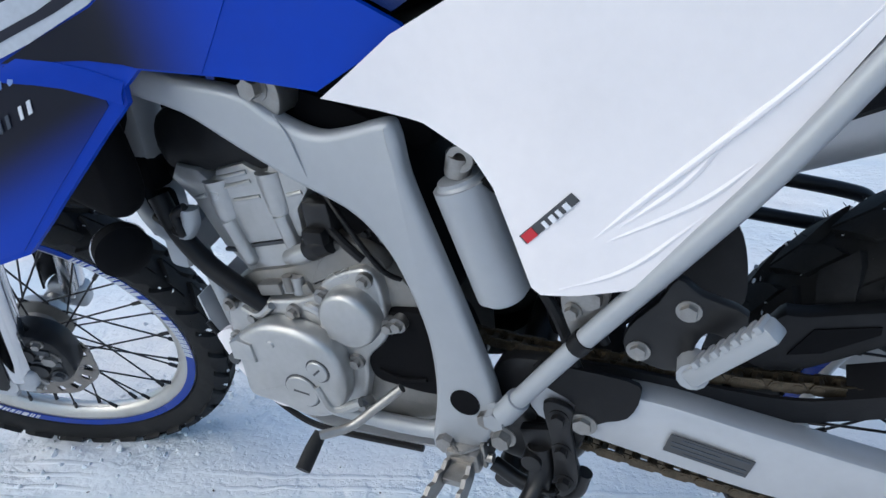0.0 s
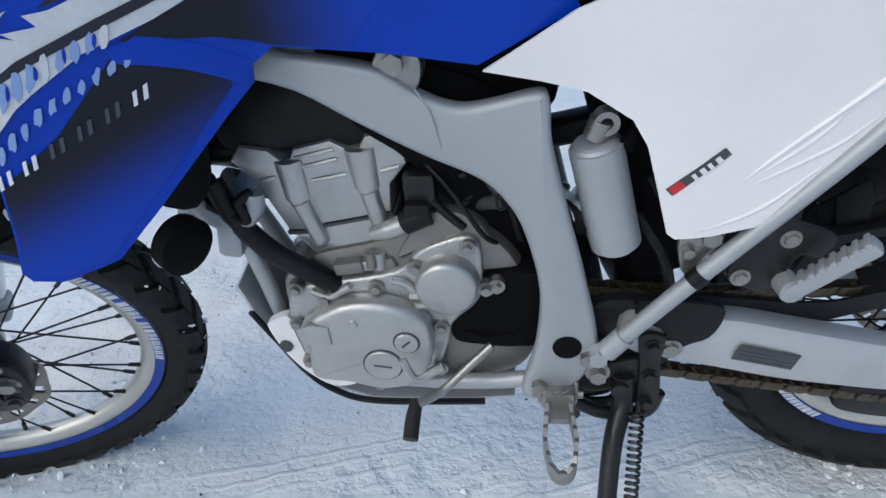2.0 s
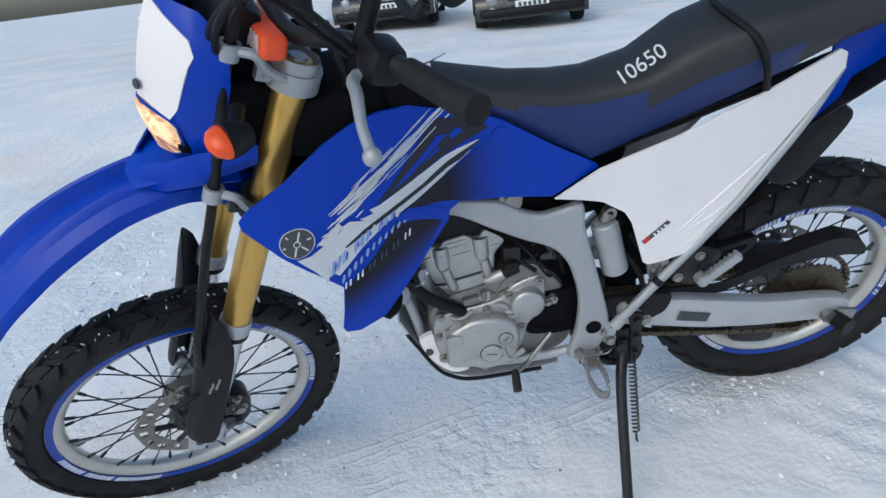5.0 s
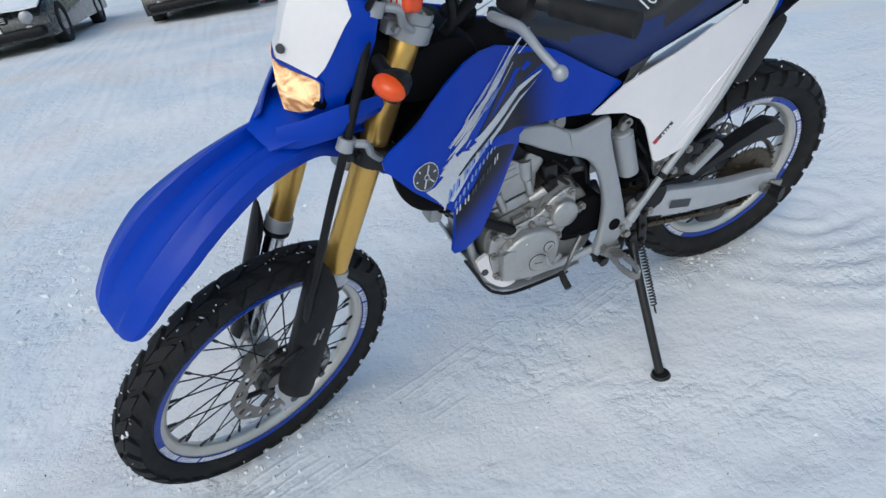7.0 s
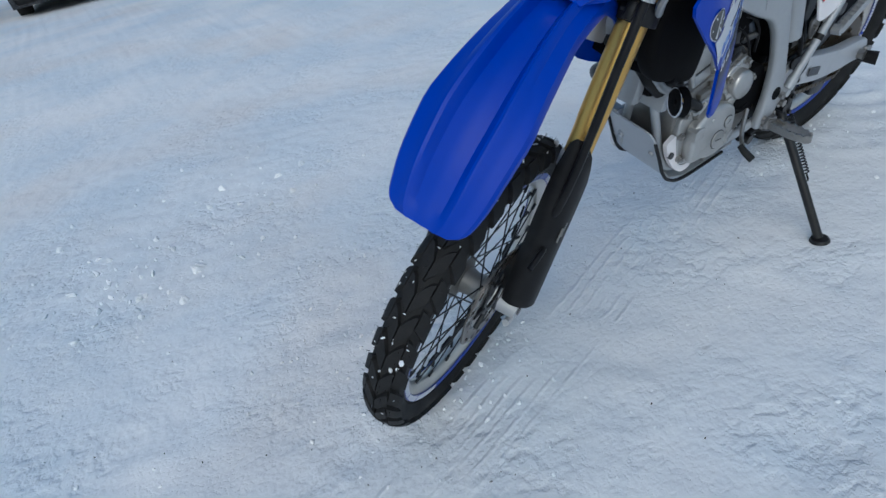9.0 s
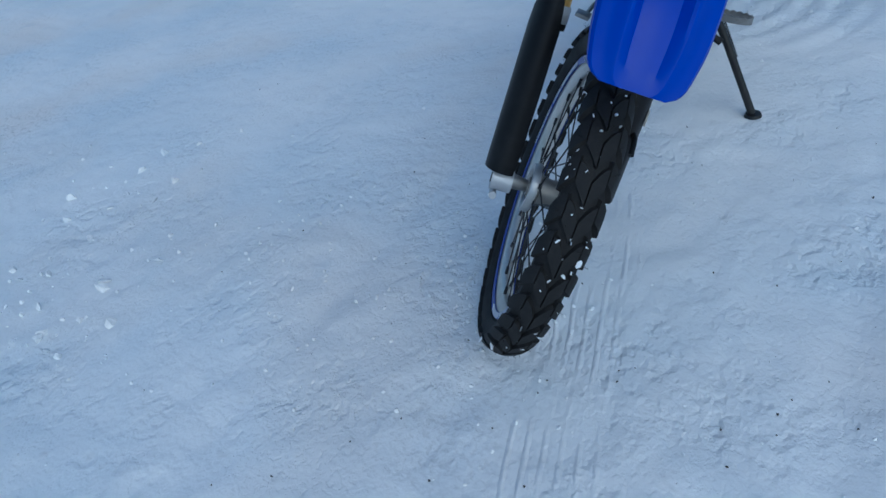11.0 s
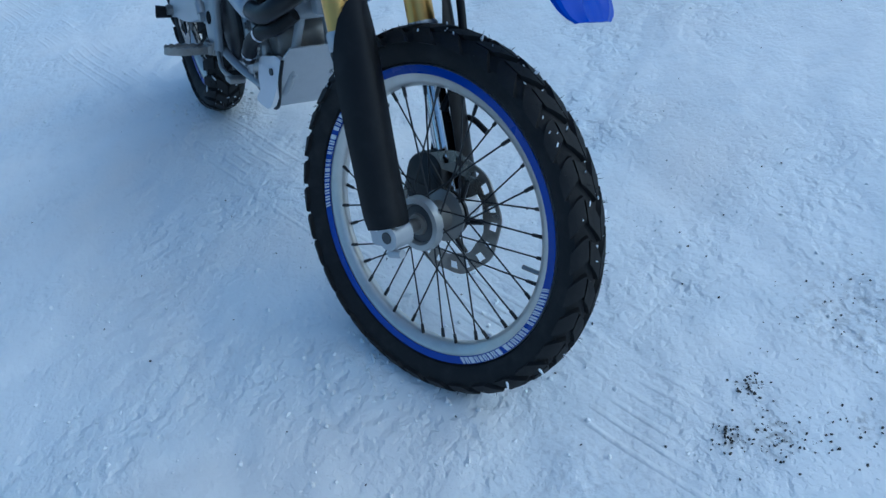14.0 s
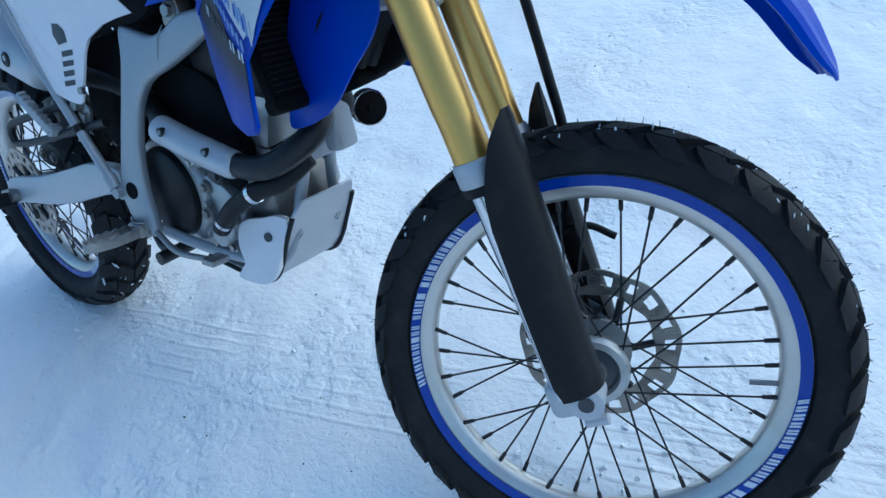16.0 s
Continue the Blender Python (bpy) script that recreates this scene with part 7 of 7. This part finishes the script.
for cx, cy, lx, ly, amount, seed in ((1.78, 0.08, 0.20, 0.10, 0.020, 101), (2.07, -0.22, 0.10, 0.10, 0.016, 102), (1.25, -0.73, 0.16, 0.14, 0.018, 103), (1.44, -0.72, 0.20, 0.12, 0.014, 104), (2.02, -1.30, 0.35, 0.35, 0.030, 105), (0.72, -1.20, 0.25, 0.20, 0.018, 106), (2.35, -1.9, 0.5, 0.5, 0.028, 107), (1.6, -2.2, 0.6, 0.4, 0.026, 108)):
    zone = np.exp(-((X - cx) / lx) ** 2 - ((Y - cy) / ly) ** 2)
    Z += amount * zone * (np.maximum(0, clods(X, Y, seed, 0.10) - 0.55) - 0.25 * np.maximum(0, waves(X, Y, seed + 9, 0.05)))
# rows of bars left by a boot sole and a tyre
for cx, cy, turned, length, wide in ((1.435, -0.46, 0.35, 0.30, 0.055), (1.52, -0.62, 0.35, 0.28, 0.05), (1.80, 0.05, 1.2, 0.26, 0.05), (0.52, 0.52, 0.6, 0.12, 0.06), (0.95, 0.62, 0.9, 0.26, 0.06)):
    along = (X - cx) * math.cos(turned) + (Y - cy) * math.sin(turned)
    off = -(X - cx) * math.sin(turned) + (Y - cy) * math.cos(turned)
    Z += -0.006 * np.exp(-(along / (length / 2)) ** 6 - (off / (wide / 2 + 0.02)) ** 4) * (0.5 + 0.9 * np.sin(along * 2 * np.pi / 0.052 + 8 * off))
# narrow grooves scraped by shoes and skis of a sledge
for off, slope, seed in ((0.95, -0.55, 71), (1.25, -0.50, 72), (-1.6, 0.35, 73)):
    line = Y - off - slope * X + 0.05 * waves(X, Y, seed, 1.5)
    Z += -0.004 * np.exp(-(line / 0.014) ** 2) * np.clip(0.4 + 1.5 * waves(X, Y, seed + 5, 0.8), 0, 1)
contact_f, contact_r = BIKE @ (FORK @ Vector((0.050 - 0.34 * math.sin(RAKE), 0.013, -0.35 * math.cos(RAKE)))), BIKE @ Vector((0.022, -0.021, 0.0))
for c, wid, ln in ((contact_f, 0.10, 0.20), (contact_r, 0.12, 0.22)):
    d2 = ((X - c.x) / ln) ** 2 + ((Y - c.y) / wid) ** 2
    Z = Z * (1 - np.exp(-d2)) + 0.004 * np.exp(-d2) + 0.010 * np.exp(-((np.sqrt(d2) - 1.25) / 0.35) ** 2) * (0.6 + 0.6 * waves(X, Y, 8, 0.09))
foot_w = BIKE @ SLANT @ foot
flat = np.exp(-(((X - foot_w.x) / 0.12) ** 2 + ((Y - foot_w.y) / 0.12) ** 2))
Z *= 1 - flat
# the snow lies a little higher under the rear wheel, and rises towards the cars
Z += 0.014 * np.exp(-((X - contact_r.x) / 0.42) ** 2 - ((Y - contact_r.y) / 0.40) ** 2)
climb = np.clip((-Y - 2.8) / 4.0, 0, 1)
Z += climb * climb * (3 - 2 * climb) * np.clip(0.065 * (X + 1.0), 0, 0.30) * np.clip((40 - np.hypot(X, Y)) / 20, 0, 1)
# wheel ruts along the way that the machine came, and arcs where the rear wheel spun
for off, seed in ((0.62, 21), (-0.55, 22), (-0.05, 23)):
    line = Y - (off + 0.06 * X)
    Z += -0.007 * np.exp(-(line / 0.055) ** 2) * (0.7 + 0.5 * np.sin(X * 2 * np.pi / 0.055 + 6 * waves(X, Y, seed, 0.6)))
R = np.hypot(X + 0.52, Y + 0.25)
arc = np.exp(-((X + 0.45) / 0.32) ** 2 - ((Y - 0.05) / 0.55) ** 2)
Z += 0.009 * arc * np.sin(R * 2 * np.pi / 0.105 + 1.6 * waves(X, Y, 31, 0.5)) * (0.75 + 0.8 * waves(X, Y, 32, 0.22))
turn = np.hypot(X - 0.42, Y + 0.80)
Z += 0.007 * np.exp(-((X - 0.93) / 0.22) ** 2 - ((Y + 0.57) / 0.17) ** 2) * np.sin(turn * 2 * np.pi / 0.056 + 0.9 * waves(X, Y, 91, 0.3))
Z[np.hypot(X - 1, Y) > 40] = 0.0
nx, ny = X.shape
me = bpy.data.meshes.new("ground")
me.vertices.add(nx * ny)
me.vertices.foreach_set("co", np.stack([X, Y, Z], -1).astype(np.float32).ravel())
i, j = np.meshgrid(np.arange(nx - 1), np.arange(ny - 1), indexing="ij")
quads = np.stack([i * ny + j, (i + 1) * ny + j, (i + 1) * ny + j + 1, i * ny + j + 1], -1).reshape(-1, 4)
me.loops.add(quads.size)
me.loops.foreach_set("vertex_index", quads.astype(np.int32).ravel())
me.polygons.add(len(quads))
me.polygons.foreach_set("loop_start", np.arange(0, quads.size, 4, dtype=np.int32))
me.update()
me.polygons.foreach_set("use_smooth", np.ones(len(quads), dtype=bool))
me.materials.append(snow)
ground = tagged(new("ground", me), "trodden bluish white snow with ruts", "snow", kind="structure")


def height(x, y):
    a, b = int(np.clip(np.searchsorted(gx, x), 0, nx - 1)), int(np.clip(np.searchsorted(gy, y), 0, ny - 1))
    return float(Z[a, b])


def crumbs(name, count, size, seed, mat, label, spots, squash=0.6):
    """Loose bits lying on the snow."""
    r = np.random.RandomState(seed)
    bm = bmesh.new()
    for _ in range(count):
        cx, cy, s = spots[r.randint(len(spots))]
        x, y = cx + r.normal() * s, cy + r.normal() * s
        d = size * r.uniform(0.4, 1.0) ** 1.5 * 1.3
        made = bmesh.ops.create_icosphere(bm, subdivisions=1, radius=d, matrix=Matrix.Translation((x, y, height(x, y) + d * squash * 0.3)) @ Euler((r.rand() * 6, r.rand() * 6, r.rand() * 6)).to_matrix().to_4x4() @ Matrix.Diagonal((1, r.uniform(0.6, 1), squash, 1)))
        for v in made["verts"]:
            v.co += Vector(r.normal(size=3)) * d * 0.14
    tagged(part(name, bm, mat, None, label, smooth=False), category="debris", kind="stuff")


crumbs("snow_crumbs", 520, 0.0065, 5, snow, "loose crumbs of snow", [(1.0, 0.1, 1.2), (1.6, -0.6, 0.5), (2.0, -1.4, 0.5), (-0.2, 0.0, 0.3), (1.5, -0.1, 0.25), (2.4, -1.0, 0.7), (1.45, -0.7, 0.25), (1.42, 0.02, 0.10), (2.05, -1.4, 0.3)])
crumbs("kicked_snow", 150, 0.0068, 12, snow, "loose snow heaped at the tyres", [(contact_f.x, contact_f.y - 0.05, 0.055), (contact_f.x - 0.08, contact_f.y - 0.03, 0.05), (contact_r.x, contact_r.y - 0.07, 0.06), (contact_r.x + 0.05, contact_r.y + 0.05, 0.06)])
crumbs("snow_specks", 800, 0.0034, 9, snow, "fine specks of loose snow", [(1.0, 0.0, 0.9), (1.6, -0.7, 0.6), (2.0, -1.3, 0.5), (0.9, -0.55, 0.3), (1.5, 0.3, 0.35)])
crumbs("snow_lumps", 70, 0.020, 6, snow, "lumps of broken snow", [(2.0, -1.16, 0.12), (2.09, -1.55, 0.25), (2.3, -1.35, 0.18), (1.74, -1.9, 0.3), (1.5, -1.5, 0.25), (2.1, -1.7, 0.6)], 0.35)
crumbs("dark_grit", 420, 0.0029, 7, stone, "dark grit on the snow", [(1.1, 0.4, 0.8), (1.6, 0.2, 0.4), (1.88, 0.415, 0.025), (1.853, 0.362, 0.016), (1.90, 0.43, 0.03), (1.792, 0.459, 0.012), (1.76, 0.72, 0.07), (1.93, 0.53, 0.04), (1.2, -0.6, 0.7)])


# ---- parked cars in the distance ----
def car(name, label, m, length=4.3, tall=1.5, snowed=True, group="parked cars"):
    root = thing(name, label, "car", m, group)
    body = [(-0.5, 0.22), (-0.5, 0.55), (-0.47, 0.66), (-0.25, 0.70), (0.22, 0.68), (0.40, 0.58), (0.47, 0.50), (0.495, 0.42), (0.5, 0.33), (0.49, 0.20)]
    wid = 0.88
    bm = bmesh.new()
    rows = []
    for y, k in ((-wid, 0.93), (-wid * 0.98, 0.98), (-wid * 0.6, 1.0), (0, 1.02), (wid * 0.6, 1.0), (wid * 0.98, 0.98), (wid, 0.93)):
        rows.append([(x * length * (0.97 if abs(y) > 0.8 else 1), y, 0.22 + (z - 0.22) * tall * 0.88 * k) for x, z in body])
    skin(bm, rows, closed=True, cap=True)
    shell = part("body", bm, car_paint, root, "dark painted body")
    bm = bmesh.new()
    rows = []
    for x, z, w in ((-0.47, 0.72, 0.72), (-0.36, 1.36, 0.58), (-0.05, 1.47, 0.60), (0.10, 1.40, 0.58), (0.24, 0.76, 0.74)):
        zz = z * tall / 1.5
        rows.append([(x * length, -w, 0.70), (x * length, -w * 0.98, max(0.7, zz - 0.05)), (x * length, -w * 0.85, zz), (x * length, w * 0.85, zz), (x * length, w * 0.98, max(0.7, zz - 0.05)), (x * length, w, 0.70)])
    skin(bm, rows, closed=True, cap=True)
    part("cabin", bm, car_glass, root, "dark glazed cabin")
    if snowed:
        bm = bmesh.new()
        for cx, cz, lx, ly in ((-0.12, 1.47 * tall / 1.5, 0.17, 0.60), (0.35, 0.775, 0.150, 0.82)):
            rows = []
            for a in np.linspace(-1, 1, 9):
                rows.append([(cx * length + a * lx * length, b * ly, cz + 0.085 * (1 - a * a) * (1 - b ** 4) - 0.135 * a * (1 if cx > 0 else 0.25) + 0.012 * math.sin(7 * a + 5 * b)) for b in np.linspace(-1, 1, 9)])
            skin(bm, rows, thick=0.03)
        rows = []
        for a in np.linspace(0, 1, 7):
            rows.append([((0.255 - 0.145 * a) * length, b * (0.74 - 0.15 * a), 0.78 + 0.66 * a * tall / 1.5 + 0.05 * (1 - b ** 4) + 0.012 * math.sin(9 * a + 4 * b)) for b in np.linspace(-1, 1, 9)])
        skin(bm, rows, thick=0.02)
        part("snow_cap", bm, snow_bit, root, "thick snow on bonnet and roof")
    for x in (-0.31, 0.31):
        for y in (-0.80, 0.80):
            bm = bmesh.new()
            sg = 1 if y > 0 else -1
            lathe(bm, [(0.20, -0.09), (0.30, -0.09), (0.315, -0.05), (0.315, 0.05), (0.30, 0.09), (0.20, 0.09)], (x * length, y, 0.31), (0, 1, 0), 32, closed=True)
            w = part("wheel", bm, rubber, root, "black tyre")
            bm = bmesh.new()
            lathe(bm, [(0.0, 0.06), (0.05, 0.065), (0.07, 0.05), (0.19, 0.06), (0.205, 0.08), (0.205, -0.05)], (x * length, y, 0.31), (0, sg, 0), 32)
            for k in range(5):
                a = 2 * math.pi * k / 5
                box(bm, (x * length + 0.12 * math.cos(a), y + sg * 0.066, 0.31 + 0.12 * math.sin(a)), (0.15, 0.02, 0.035), Euler((0, -a, 0)).to_matrix())
            part("rim", bm, steel, w, "grey alloy rim")
    front = 0.5 * length
    for y in (-0.62, 0.62):
        bm = bmesh.new()
        lathe(bm, [(0.0, 0.02), (0.07, 0.016), (0.09, 0.0), (0.09, -0.05)], (front - 0.03, y, 0.50), (1, 0.15 * (1 if y > 0 else -1), 0), 24)
        part("headlamp", bm, car_lamp, root, "clear headlamp")
        bm = bmesh.new()
        lathe(bm, [(0.0, 0.02), (0.05, 0.018), (0.06, 0.0), (0.06, -0.04)], (front - 0.010, y, 0.34), (1, 0, 0), 20)
        part("fog_lamp", bm, car_lamp, root)
    bm = bmesh.new()
    box(bm, (front - 0.02, 0, 0.52), (0.06, 0.75, 0.09), None, 0.02)
    grille = part("grille", bm, black, root, "black grille")
    for k in range(3):
        bm = bmesh.new()
        box(bm, (front + 0.013, 0, 0.495 + k * 0.026), (0.012, 0.72, 0.010), None)
        part("grille_bar", bm, chrome, grille)
    bm = bmesh.new()
    box(bm, (front + 0.015, 0, 0.40), (0.012, 0.52, 0.11), None, 0.004)
    plate = part("number_plate", bm, decal_white, root, "pale number plate")
    for k in range(6):
        bm = bmesh.new()
        box(bm, (front + 0.023, -0.19 + k * 0.076, 0.40), (0.004, 0.045, 0.06), None)
        part("plate_bar", bm, label_dark, plate, smooth=False)
    bm = bmesh.new()
    box(bm, (front - 0.03, 0, 0.30), (0.16, 1.62, 0.14), None, 0.05, 3)
    part("bumper", bm, black, root, "dark front bumper")
    return root


car("estate_car", "dark estate car with snow on its bonnet", pose(4.30, -11.7, 0.27, 0, 0, 87))
car("parked_car", "dark car parked on snow", pose(1.35, -12.7, 0.16, 0, 0, 86), snowed=False)
car("distant_car", "dark car far off on snow", pose(-1.0, -11.6, 0.0, 0, 0, 87), snowed=False)
